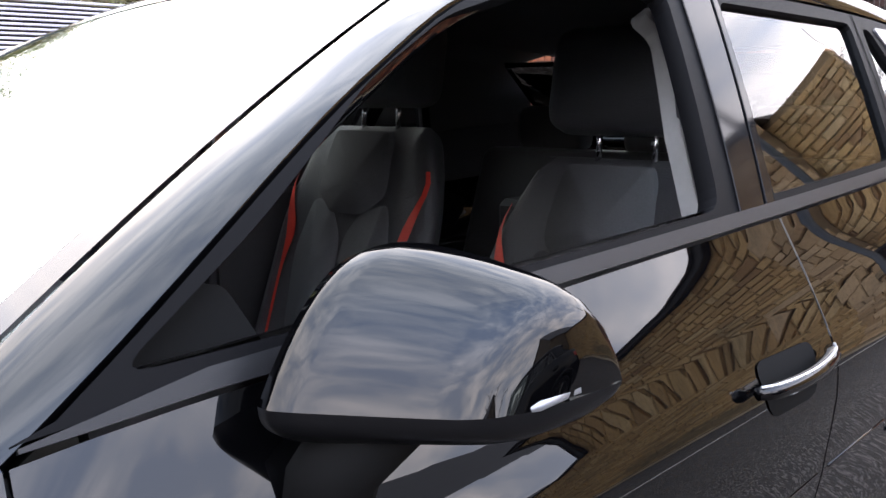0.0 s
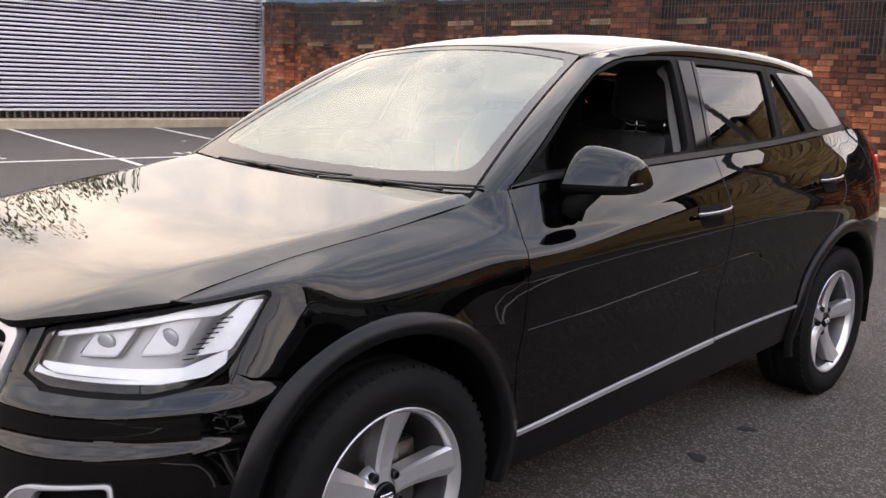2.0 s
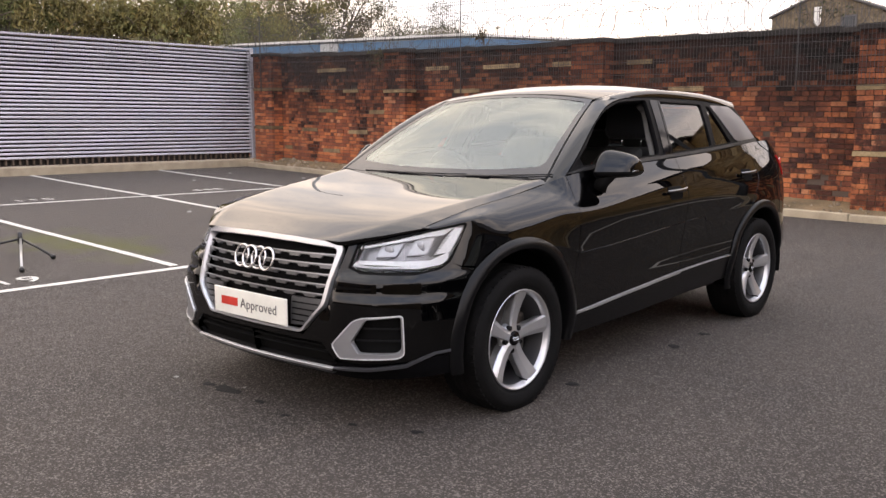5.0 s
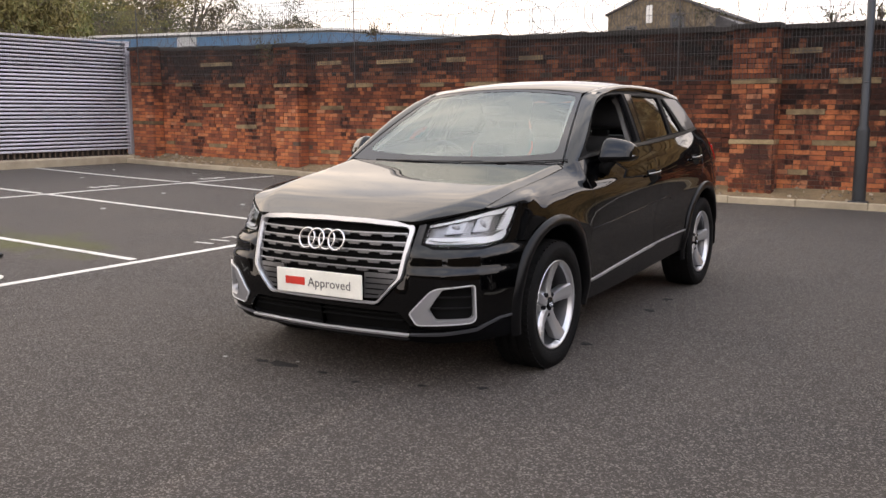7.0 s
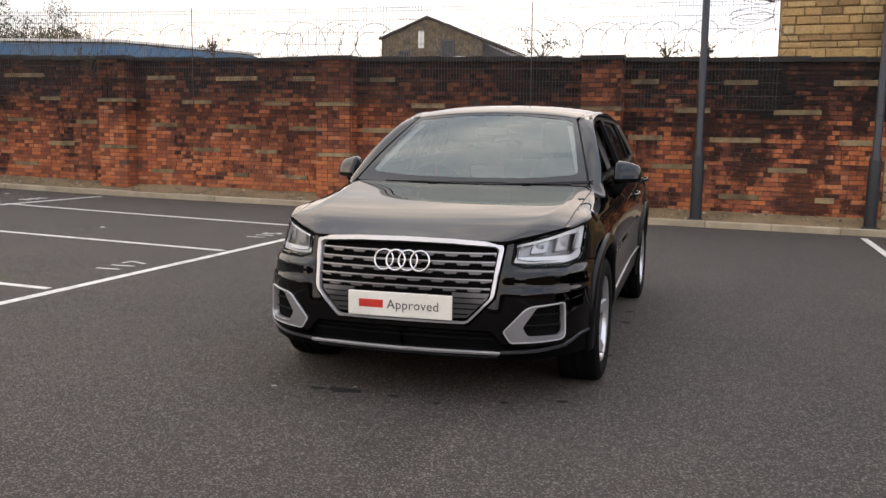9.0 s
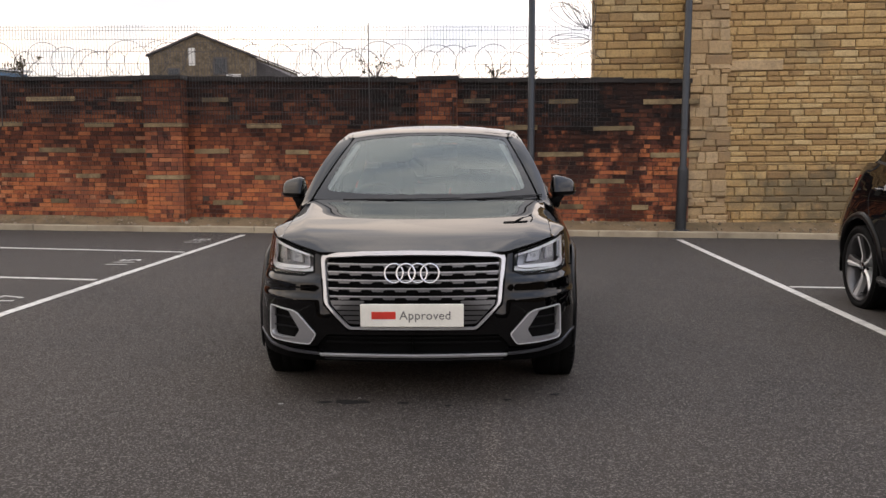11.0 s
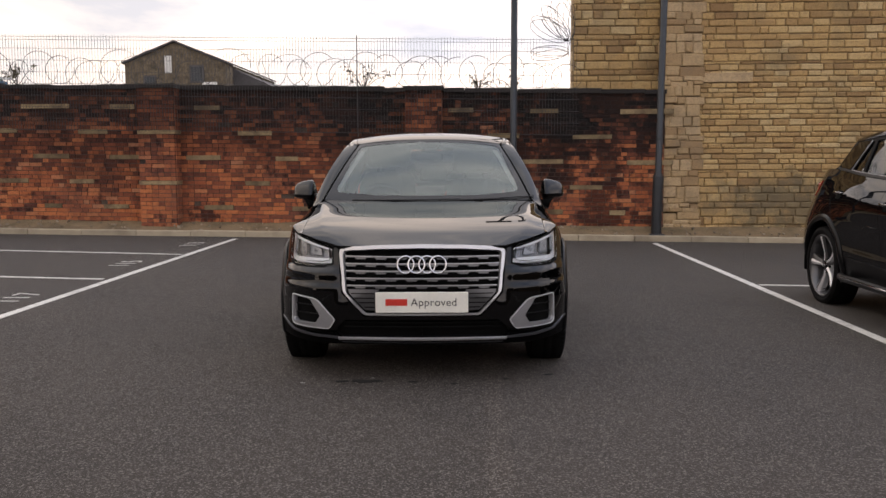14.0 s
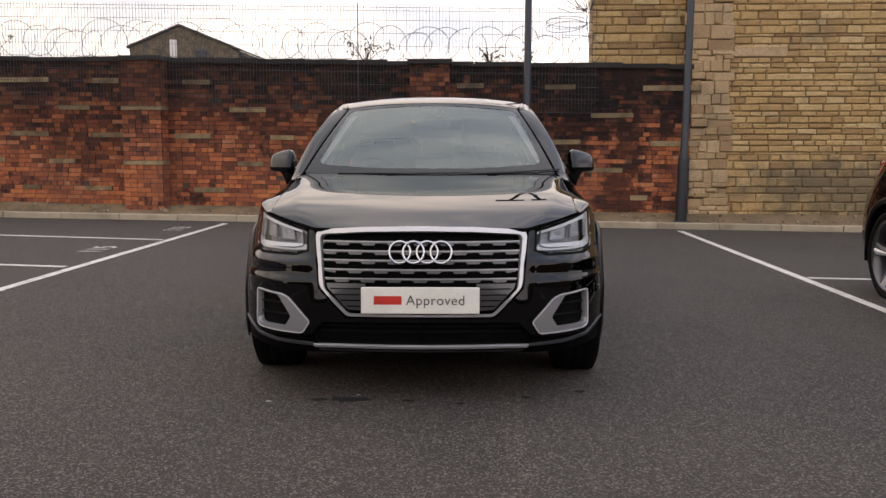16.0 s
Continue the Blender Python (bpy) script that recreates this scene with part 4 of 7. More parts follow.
def tree(x, y, height, spread, seed, leaves=2600, material=None, bare=False, size=0.22, z0=0.0):
    r = random.Random(seed)
    t = tagged(empty("tree", pose(x, y, z0)), "bare-branched winter tree beyond the fence" if bare else "dull green broadleaf tree turning brown in autumn", "tree", "trees beyond the fence")
    trunk = Pile()
    h0 = height * r.uniform(0.3, 0.4)
    line = [(0, 0, -0.3), (r.uniform(-.1, .1), r.uniform(-.1, .1), h0 * 0.5), (r.uniform(-.2, .2), r.uniform(-.2, .2), h0)]
    trunk.add(*tube_vf(line, 0.2, 7, radii=[height * 0.026, height * 0.02, height * 0.016]))
    centres = []
    tips = []
    for i in range(9):
        a, el = r.uniform(0, 6.28), r.uniform(0.35, 1.3)
        ln = height * r.uniform(0.32, 0.62)
        st = Vector(line[-1]) * r.uniform(0.75, 1.0)
        end = st + Vector((math.cos(a) * math.cos(el) * spread / height * 1.6, math.sin(a) * math.cos(el) * spread / height * 1.6, math.sin(el))) * ln
        mid = st.lerp(end, 0.5) + Vector((r.uniform(-.2, .2), r.uniform(-.2, .2), 0.25))
        trunk.add(*tube_vf([st, mid, end], 0.05, 5, radii=[height * 0.011, height * 0.006, height * 0.002]))
        tips.append((mid, end))
        centres += [(end, spread * r.uniform(0.16, 0.3)), (mid, spread * r.uniform(0.18, 0.32))]
        for k in range(5 if not bare else 14):
            b = mid.lerp(end, r.uniform(0, 1))
            e2 = b + Vector((r.uniform(-1, 1), r.uniform(-1, 1), r.uniform(-0.1, 1))) * spread * 0.24
            trunk.add(*tube_vf([b, b.lerp(e2, 0.5) + Vector((0, 0, 0.06)), e2], 0.02, 3, radii=[height * 0.003, height * 0.002, height * 0.0008]))
            centres.append((e2, spread * r.uniform(0.08, 0.2)))
    trunk.made("trunk", M_TRUNK, t, smooth=True)
    if not bare:
        leaf_cloud(centres, leaves, size, seed + 1).made("crown", material or M_LEAF, t)
    return t


rt = random.Random(8)
for i, (x, y, h, s, mt) in enumerate(((-24, 12, 7.6, 4.2, 0), (-23.5, 7, 7.7, 4.4, 0), (-24, 0.5, 8, 4.5, 0), (-25, -6, 8, 4.5, 1),
                                      (-43.9, 30, 12.0, 6.5, 1), (-38, 27, 10, 6, 0), (-34, 33, 6.9, 5, 1), (-40, 40, 9.0, 5.5, 1), (-37.5, 41, 7.2, 4.6, 0), (-30, 30, 5.9, 4.4, 1),
                                      (-46, 33, 12, 7, 1), (-31, 11, 7.8, 5, 1), (-33, 3, 11, 6.5, 1), (-35, -5, 11, 6.5, 0), (-20.5, 3.5, 6.2, 4.2, 0), (-20.8, -2.0, 6.4, 4.2, 1), (-37.6, 30.6, 10.0, 5.0, 1))):
    tree(x, y, h, s, 40 + i, leaves=15000, material=M_LEAF_DARK if mt else M_LEAF, size=0.085)
tree(-40, 33, 11.0, 5.0, 77, bare=True)
tree(-21.5, 10.5, 6.2, 3.4, 78, leaves=12000, size=0.085)


def shrub(x, y, z, s, seed, leaves):
    r = random.Random(seed)
    t = tagged(empty("wall_shrub", pose(x, y, z)), "straggly buddleia shrub growing from the wall top", "shrub", "shrubs on the wall")
    p = Pile()
    cs = []
    for i in range(11):
        e = Vector((r.gauss(0, 0.5), r.gauss(0, 0.25), r.uniform(0.35, 1))) * s
        p.add(*tube_vf([(0, 0, -0.03), e * 0.5 + Vector((0, 0, 0.04)), e], 0.006, 4, radii=[0.007, 0.005, 0.002]))
        cs += [(e, s * 0.16), (e * 0.75, s * 0.16)]
    tagged(p.made("stem", M_TRUNK, t), kind="stuff")
    leaf_cloud(cs, leaves, 0.035, seed).made("foliage", M_LEAF_DARK, t)


shrub(-1.6, 9.66, wz(-1.6) + 2.5, 0.42, 3, 110)
shrub(0.35, 9.66, wz(0.35) + 2.5, 0.26, 5, 90)
shrub(-7.6, 9.6, wz(-7.6) + 2.5, 0.36, 6, 130)
shrub(-9.9, 9.12, wz(-9.9) + 2.1, 0.5, 7, 260)
shrub(0.95, 9.7, wz(0.95) + 2.5, 0.24, 9, 90)

# ---- behind the camera: unseen buildings, walls and trees added for the paint to mirror ----
gable_house("brick_workshop", 13.0, 25.0, 6.0, 16.0, 4.4, 8.0, "old brown stone workshop with slate roof across the yard", M_FARSTONE,
            ((16.5, 1.0, 1.2, 1.6, False), (21.5, 1.0, 1.2, 1.6, False)))
gable_house("stone_workshop", 15.0, 30.0, -22.0, 16.0, 4.2, 7.0, "old dark stone workshop beside the yard", M_FARSTONE, ((20, 1.0, 1.4, 1.8, True),))
yard_wall = tagged(part("wall_yard", bevel_box(13.2, 13.6, -42, 2.0, -0.6, 1.9, 0.02, 1), M_FARSTONE), "plain dark stone yard wall", "wall", kind="structure")
tagged(part("wall_south", bevel_box(-40, 13.2, -42.4, -42.0, -0.6, 2.4, 0.02, 1), M_FARSTONE), "plain dark stone boundary wall", "wall", kind="structure")
# added out of view so that the nose has something dark to reflect
hall = tagged(empty("show_hall"), "large plain dark clad hall, unseen, added to darken reflections", "building")
part("wall", bevel_box(-26, 10, -36, -20.5, -0.6, 4.6, 0.05, 1), M_FARSTONE, hall)
part("roof", bevel_box(-26.3, 10.3, -36.3, -20.2, 4.61, 4.9, 0.05, 1), M_SLATE, hall)
for k in range(6):
    part("window", bevel_box(-23 + 5.2 * k, -19.5 + 5.2 * k, -20.52, -20.42, 0.6, 3.2, 0.02, 1), M_DARKGLASS, hall)
for i, (x, y) in enumerate(((17.0, -4.0), (18.5, -9.0), (-6, -38), (4, -37), (-16, -39))):
    tree(x, y, 7.5, 4.0, 120 + i, bare=i < 2, leaves=1800)

# ---- car materials ----
M_PAINT = mat("gloss_black_paint", (0.0008, 0.0008, 0.001), 0.5, amount=0.1, fine=0.0, bump=0.0, coat=1.0, coat_rough=0.012, space="object", spec=0.0)
M_PAINT.node_tree.nodes["Principled BSDF"].inputs["Coat IOR"].default_value = 1.43
M_PAINT2 = mat("gloss_deep_black_paint", (0.0014, 0.0014, 0.0017), 0.5, amount=0.1, fine=0.0, bump=0.0, coat=1.0, coat_rough=0.015, space="object", spec=0.0)
M_BLADE = mat("dark_grey_metallic_paint", (0.085, 0.085, 0.095), 0.38, metal=0.6, amount=0.1, fine=0.0, bump=0.0, coat=0.35, space="object")
M_TRIM = mat("satin_black_plastic", (0.006, 0.006, 0.007), 0.42, amount=0.3, fine=0.15, fine_scale=300, bump=0.08, bump_scale=900, space="object", spec=0.3)
M_SEAL = mat("black_window_seal", (0.0035, 0.0035, 0.004), 0.5, amount=0.2, fine=0.1, fine_scale=300, bump=0.05, bump_scale=900, space="object", spec=0.05)
M_GLOSSTRIM = mat("gloss_black_trim", (0.004, 0.004, 0.005), 0.06, amount=0.1, fine=0.0, bump=0.0, space="object", spec=0.18)
M_FRIT = mat("black_glass_border", (0.012, 0.011, 0.012), 0.09, amount=0.1, fine=0.0, bump=0.0, space="object", spec=0.42)
M_VOID = plain("black_void_plastic", (0.004, 0.004, 0.004), 0.8, spec=0.1)
M_ARCH = mat("black_arch_moulding", (0.004, 0.004, 0.0045), 0.28, amount=0.2, fine=0.1, fine_scale=300, bump=0.05, bump_scale=900, space="object", spec=0.2)
M_CHROME = mat("bright_chrome", (0.62, 0.62, 0.635), 0.1, metal=1.0, amount=0.1, fine=0.0, bump=0.0, space="object")
M_SATIN = mat("satin_aluminium_trim", (0.55, 0.55, 0.56), 0.3, metal=0.7, amount=0.15, fine=0.05, bump=0.0, space="object")
M_EDGE = mat("bright_satin_edge", (0.78, 0.78, 0.79), 0.3, metal=0.5, amount=0.1, fine=0.0, bump=0.0, space="object")
M_BEZEL = mat("grey_satin_bezel", (0.36, 0.36, 0.37), 0.34, metal=0.6, amount=0.2, fine=0.05, bump=0.0, space="object")
M_SLAT = mat("grey_grille_bars", (0.125, 0.125, 0.13), 0.28, metal=0.7, amount=0.2, fine=0.0, bump=0.0, space="object")
M_ALLOY = mat("silver_alloy", (0.58, 0.585, 0.60), 0.33, metal=0.75, dark=(0.55, 0.55, 0.56), amount=0.25, fine=0.05, bump=0.0, coat=0.6, space="object")
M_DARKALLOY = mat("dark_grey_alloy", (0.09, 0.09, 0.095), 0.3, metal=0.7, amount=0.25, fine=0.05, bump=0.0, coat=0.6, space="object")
M_TYRE = mat("tyre_rubber", (0.006, 0.006, 0.006), 0.8, dark=(0.010, 0.009, 0.009), scale=8, amount=0.7, fine=0.2, bump=0.15, bump_scale=200, space="object", spec=0.12)
M_DISC = mat("brake_disc_steel", (0.17, 0.165, 0.16), 0.4, metal=0.9, dark=(0.2, 0.15, 0.11), scale=12, bump=0.05, space="object")
M_LAMPIN = mat("lamp_reflector", (0.42, 0.425, 0.44), 0.3, metal=0.5, amount=0.3, scale=30, fine=0.0, bump=0.05, bump_scale=150, space="object")
M_LAMPDARK = plain("lamp_housing_grey", (0.26, 0.263, 0.275), 0.3, 0.5)
M_PROJECTOR = plain("projector_glass", (0.36, 0.365, 0.38), 0.3, 0.45)
M_LAMPWHITE = plain("white_light_guide", (0.93, 0.94, 0.95), 0.3)
M_REDLENS = plain("red_lamp_lens", (0.35, 0.012, 0.012), 0.12, coat=1.0)
M_PLATE = plain("cream_plate", (0.88, 0.86, 0.77), 0.35)
M_PLATERED = plain("plate_red_print", (0.62, 0.045, 0.03), 0.4)
M_PLATEDARK = plain("plate_dark_print", (0.10, 0.095, 0.09), 0.4)
M_LEATHER = mat("black_leather", (0.046, 0.046, 0.049), 0.45, amount=0.3, fine=0.2, fine_scale=200, bump=0.25, bump_scale=260, space="object")
M_CLOTH = mat("dark_grey_seat_cloth", (0.078, 0.079, 0.083), 0.8, amount=0.3, fine=0.3, fine_scale=300, bump=0.3, bump_scale=400, space="object")
M_REDPIPE = plain("red_leather_flash", (0.55, 0.035, 0.018), 0.5)
M_CABIN = mat("dark_cabin_plastic", (0.036, 0.036, 0.039), 0.6, amount=0.3, fine=0.2, fine_scale=300, bump=0.15, bump_scale=500, space="object")
M_PILLARTRIM = plain("pale_grey_pillar_trim", (0.25, 0.247, 0.24), 0.7)
M_SCREENTRIM = plain("pale_screen_pillar_trim", (0.55, 0.55, 0.53), 0.7)
M_LINER = plain("headliner_fabric", (0.09, 0.09, 0.093), 0.9)


def glass(name, tint, ior=1.5, sheen=(1, 1, 1)):
    m = bpy.data.materials.new(name)
    m.use_nodes = True
    n, l = m.node_tree.nodes, m.node_tree.links
    n.clear()
    out, mixs = n.new("ShaderNodeOutputMaterial"), n.new("ShaderNodeMixShader")
    tr, gl, fr = n.new("ShaderNodeBsdfTransparent"), n.new("ShaderNodeBsdfGlossy"), n.new("ShaderNodeFresnel")
    tr.inputs["Color"].default_value = (*tint, 1)
    gl.inputs["Roughness"].default_value = 0.004
    gl.inputs["Color"].default_value = (*sheen, 1)
    fr.inputs["IOR"].default_value = ior
    l.new(fr.outputs["Fac"], mixs.inputs["Fac"])
    l.new(tr.outputs["BSDF"], mixs.inputs[1])
    l.new(gl.outputs["BSDF"], mixs.inputs[2])
    l.new(mixs.outputs["Shader"], out.inputs["Surface"])
    return m


M_SCREEN = glass("windscreen_glass", (0.74, 0.80, 0.78), 2.08, (0.93, 1.0, 0.96))
M_SIDEGLASS = glass("tinted_side_glass", (0.34, 0.38, 0.37), 1.5)
M_LENS = glass("clear_lamp_lens", (0.97, 0.98, 0.99), 1.42)


# ---- curves and panels of a car body (x across, y back from the front axle, z up) ----
def curve(ks, vs):
    """A smooth function through (ks, vs)."""
    ks, vs = list(ks), list(vs)
    n = len(ks)
    d = [(vs[i + 1] - vs[i]) / (ks[i + 1] - ks[i]) for i in range(n - 1)]
    tan = [d[0]] + [0.0 if d[i - 1] * d[i] <= 0 else math.copysign(min(abs(d[i - 1] + d[i]) / 2, 2.5 * min(abs(d[i - 1]), abs(d[i]))), d[i]) for i in range(1, n - 1)] + [d[-1]]

    def at(k):
        k = min(max(k, ks[0]), ks[-1])
        i = 0
        while i < n - 2 and k > ks[i + 1]:
            i += 1
        h = ks[i + 1] - ks[i]
        t = (k - ks[i]) / h
        return ((2 * t ** 3 - 3 * t ** 2 + 1) * vs[i] + (t ** 3 - 2 * t ** 2 + t) * h * tan[i]
                + (-2 * t ** 3 + 3 * t ** 2) * vs[i + 1] + (t ** 3 - t ** 2) * h * tan[i + 1])
    return at


YK = (-0.46, -0.33, -0.2, 0.1, 0.36, 0.47, 1.0, 1.6, 2.2, 2.7, 3.05, 3.3)
# body side, from the bonnet line and belt (0) down to the sill (6)
SIDE_X = [curve(YK, v) for v in (
    (0.729, 0.735, 0.737, 0.742, 0.748, 0.782, 0.806, 0.807, 0.797, 0.762, 0.716, 0.655),
    (0.752, 0.797, 0.813, 0.820, 0.838, 0.848, 0.864, 0.8635, 0.853, 0.818, 0.768, 0.700),
    (0.770, 0.817, 0.850, 0.868, 0.880, 0.889, 0.901, 0.9035, 0.898, 0.876, 0.825, 0.740),
    (0.786, 0.836, 0.870, 0.893, 0.890, 0.889, 0.889, 0.891, 0.896, 0.892, 0.850, 0.760),
    (0.845, 0.870, 0.886, 0.890, 0.875, 0.870, 0.864, 0.866, 0.880, 0.888, 0.850, 0.770),
    (0.850, 0.872, 0.888, 0.892, 0.876, 0.870, 0.866, 0.868, 0.880, 0.888, 0.850, 0.780),
    (0.820, 0.838, 0.850, 0.855, 0.850, 0.850, 0.850, 0.850, 0.852, 0.850, 0.820, 0.750))]
SIDE_Z = [curve(YK, v) for v in (
    (0.848, 0.877, 0.902, 0.942, 0.985, 1.016, 1.050, 1.077, 1.108, 1.142, 1.150, 1.120),
    (0.832, 0.852, 0.872, 0.900, 0.908, 0.905, 0.942, 0.975, 1.008, 1.045, 1.070, 1.050),
    (0.775, 0.795, 0.812, 0.833, 0.835, 0.832, 0.848, 0.868, 0.888, 0.916, 0.940, 0.950),
    (0.710, 0.715, 0.725, 0.730, 0.690, 0.655, 0.682, 0.722, 0.745, 0.760, 0.780, 0.800),
    (0.550, 0.550, 0.550, 0.550, 0.558, 0.560, 0.560, 0.570, 0.580, 0.600, 0.600, 0.600),
    (0.410, 0.405, 0.400, 0.395, 0.388, 0.386, 0.410, 0.440, 0.450, 0.450, 0.450, 0.450),
    (0.250, 0.250, 0.250, 0.250, 0.250, 0.250, 0.260, 0.280, 0.300, 0.310, 0.320, 0.330))]


def strand(vals, s):
    """Catmull-Rom through evenly spaced values."""
    n = len(vals)
    i = min(max(int(s), 0), n - 2)
    t = s - i
    p1, p2 = vals[i], vals[i + 1]
    p0 = vals[i - 1] if i > 0 else 2 * p1 - p2
    p3 = vals[i + 2] if i < n - 2 else 2 * p2 - p1
    return 0.5 * (2 * p1 + (p2 - p0) * t + (2 * p0 - 5 * p1 + 4 * p2 - p3) * t * t + (3 * p1 - p0 - 3 * p2 + p3) * t ** 3)


def creased(vals, s):
    """The line breaks at the third strand, where the doors are creased."""
    return strand(vals[:4], s) if s <= 3 else strand(vals[3:], s - 3)


def side(y, s):
    return Vector((creased([c(y) for c in SIDE_X], s), y, creased([c(y) for c in SIDE_Z], s)))


def side_s(y, z):
    lo, hi = 0.0, 6.0
    zs = [c(y) for c in SIDE_Z]
    for _ in range(26):
        m = (lo + hi) / 2
        if creased(zs, m) > z:
            lo = m
        else:
            hi = m
    return (lo + hi) / 2


# nose in plan, followed by u, leaning back above the bumper
UK = (0.0, 0.2, 0.4, 0.55, 0.68, 0.80, 0.92, 1.05, 1.17, 1.4)
NOSE_X = curve(UK, (0.0, 0.2, 0.40, 0.545, 0.665, 0.763, 0.826, 0.866, 0.886, 0.893))
NOSE_Y = curve(UK, (-0.812, -0.806, -0.788, -0.768, -0.718, -0.625, -0.522, -0.402, -0.285, -0.05))
NOSE_L = curve(UK, (0.08, 0.10, 0.19, 0.37, 0.44, 0.42, 0.50, 0.42, 0.3, 0.1))
# beside the grille the face stands upright to a ledge under the lamps
LEDGE = curve((0.48, 0.545, 0.556, 0.580, 0.590, 0.630, 0.643, 0.667, 0.69, 0.95), (0.0, 0.004, 0.010, 0.054, 0.062, 0.068, 0.095, 0.178, 0.21, 0.47))


def nose(u, z):
    s = 1 if u >= 0 else -1
    a = abs(u)
    up = max(0.0, z - 0.48)
    low = max(0.0, 0.36 - z)
    w = min(1.0, max(0.0, (a - 0.455) / 0.06))
    w = w * w * (3 - 2 * w) * min(1.0, max(0.0, (1.15 - a) / 0.2))
    back = up + w * (LEDGE(z) - up) if z > 0.48 else 0.0
    return Vector((s * (NOSE_X(a) - 0.09 * a * a * up), NOSE_Y(a) + NOSE_L(a) * back + 0.45 * up * up * (1 - min(1, a)) + 0.35 * low * low / 0.1 * 0.6, z))


def nose_u(y, z):
    lo, hi = 0.0, 1.4
    for _ in range(26):
        m = (lo + hi) / 2
        if nose(m, z).y < y:
            lo = m
        else:
            hi = m
    return (lo + hi) / 2


def wing_side(y, s):
    """Front wing, which runs into the nose round the lamp."""
    p = side(y, s)
    if y < -0.06:
        w, k = min(1.0, (-0.06 - y) / 0.24), min(1.0, s / 0.9)
        w = w * w * (3 - 2 * w) * k * k * (3 - 2 * k)
        p.x += w * (nose(nose_u(y, p.z), p.z).x - p.x)
    return p


BON_Z = curve((-0.76, -0.66, -0.5, -0.2, 0.1, 0.45, 0.6), (0.785, 0.812, 0.858, 0.913, 0.956, 1.012, 1.032))
BON_XE = curve((-0.76, -0.49, -0.33, -0.12, 0.1, 0.37, 0.6), (0.62, 0.726, 0.735, 0.738, 0.742, 0.748, 0.755))
BON_ZE = curve((-0.76, -0.46, -0.33, -0.2, 0.1, 0.36, 0.6), (0.715, 0.848, 0.877, 0.902, 0.942, 0.985, 1.01))


CREASE = curve((-0.76, -0.70, -0.5, -0.2, 0.1, 0.4), (0.42, 0.47, 0.585, 0.655, 0.685, 0.70))
RIDGE = curve((-0.76, -0.70, -0.5, -0.2, 0.1, 0.4), (-0.012, -0.006, 0.002, 0.005, 0.005, 0.003))


def bonnet_top(x, y):
    """Nearly flat to a crease, then falling to the shut line."""
    a = abs(x) / BON_XE(y)
    zc, ze = BON_Z(y), BON_ZE(y)
    crease = CREASE(y) / BON_XE(y)
    zm = zc + RIDGE(y)
    t = (a - crease) / (1 - crease)
    k = 0.5 * (t + (t * t + 0.03) ** 0.5)
    z = zc + (zm - zc) * min(1.0, a / crease) ** 2 - (zm - ze) * k
    return Vector((x, y, z))


ROOF_Z = curve((1.0, 1.12, 1.4, 1.75, 2.1, 2.6, 3.05, 3.2), (1.385, 1.437, 1.487, 1.504, 1.498, 1.462, 1.405, 1.38))
ROOF_XE = curve((1.0, 1.3, 1.75, 2.2, 2.8, 3.2), (0.545, 0.575, 0.595, 0.590, 0.555, 0.53))
ROOF_ZE = curve((1.0, 1.12, 1.4, 1.75, 2.2, 2.8, 3.2), (1.365, 1.405, 1.448, 1.463, 1.455, 1.405, 1.345))


def roof_top(x, y):
    a = min(1.2, abs(x) / ROOF_XE(y))
    return Vector((x, y, ROOF_Z(y) - (ROOF_Z(y) - ROOF_ZE(y)) * a ** 2.4))


def cabin(y, z):
    """Side of the cabin above the belt, by height."""
    d = z - SIDE_Z[0](y)
    return Vector((SIDE_X[0](y) - 0.001 - 0.425 * d - 0.22 * d * d, y, z))


def screen_at(a, b):
    """Windscreen: a across (-1 to 1), b from the foot (0) to the head (1)."""
    lo = Vector((0.722 * a, 0.365 + 0.035 * a * a, 0.983 + 0.020 * a * a))
    hi = Vector((0.538 * a, 1.118 - 0.022 * a * a, 1.435 - 0.036 * a * a))
    p = lo.lerp(hi, b)
    k = 0.055 * b * (1 - b)
    return p + Vector((0, -0.55 * k, 0.85 * k)) * 1.2


# upper edge of the side windows, from the foot of the pillar to the back
def door_top(t):
    y = curve((0, 0.2, 0.4, 0.55, 0.75, 1.0), (0.474, 0.860, 1.182, 1.6, 2.17, 2.62))(t)
    z = curve((0, 0.2, 0.4, 0.55, 0.75, 1.0), (1.020, 1.272, 1.398, 1.420, 1.408, 1.372))(t)
    return cabin(y, z)


def rail_top(t):
    """Edge of windscreen and roof, which runs above door_top."""
    if t < 0.4:
        return screen_at(1.0, t / 0.4) + Vector((0.006, 0.0, 0.001))
    y = curve((0.4, 0.55, 0.75, 1.0), (1.096, 1.6, 2.2, 2.72))(t)
    return roof_top(ROOF_XE(y), y)


def pillar(t, b):
    p = rail_top(t).lerp(door_top(t), b)
    w = min(1.0, max(0.0, (0.46 - t) / 0.12))
    k = (0.001 * (1 - b) + 0.026 * b * (1 - b)) * w
    q = 4 * b * (1 - b) * 0.016 * (1 - w)
    return p + Vector((0.25, -0.4, 0.85)) * k + Vector((0.75, -0.1, 0.62)) * q


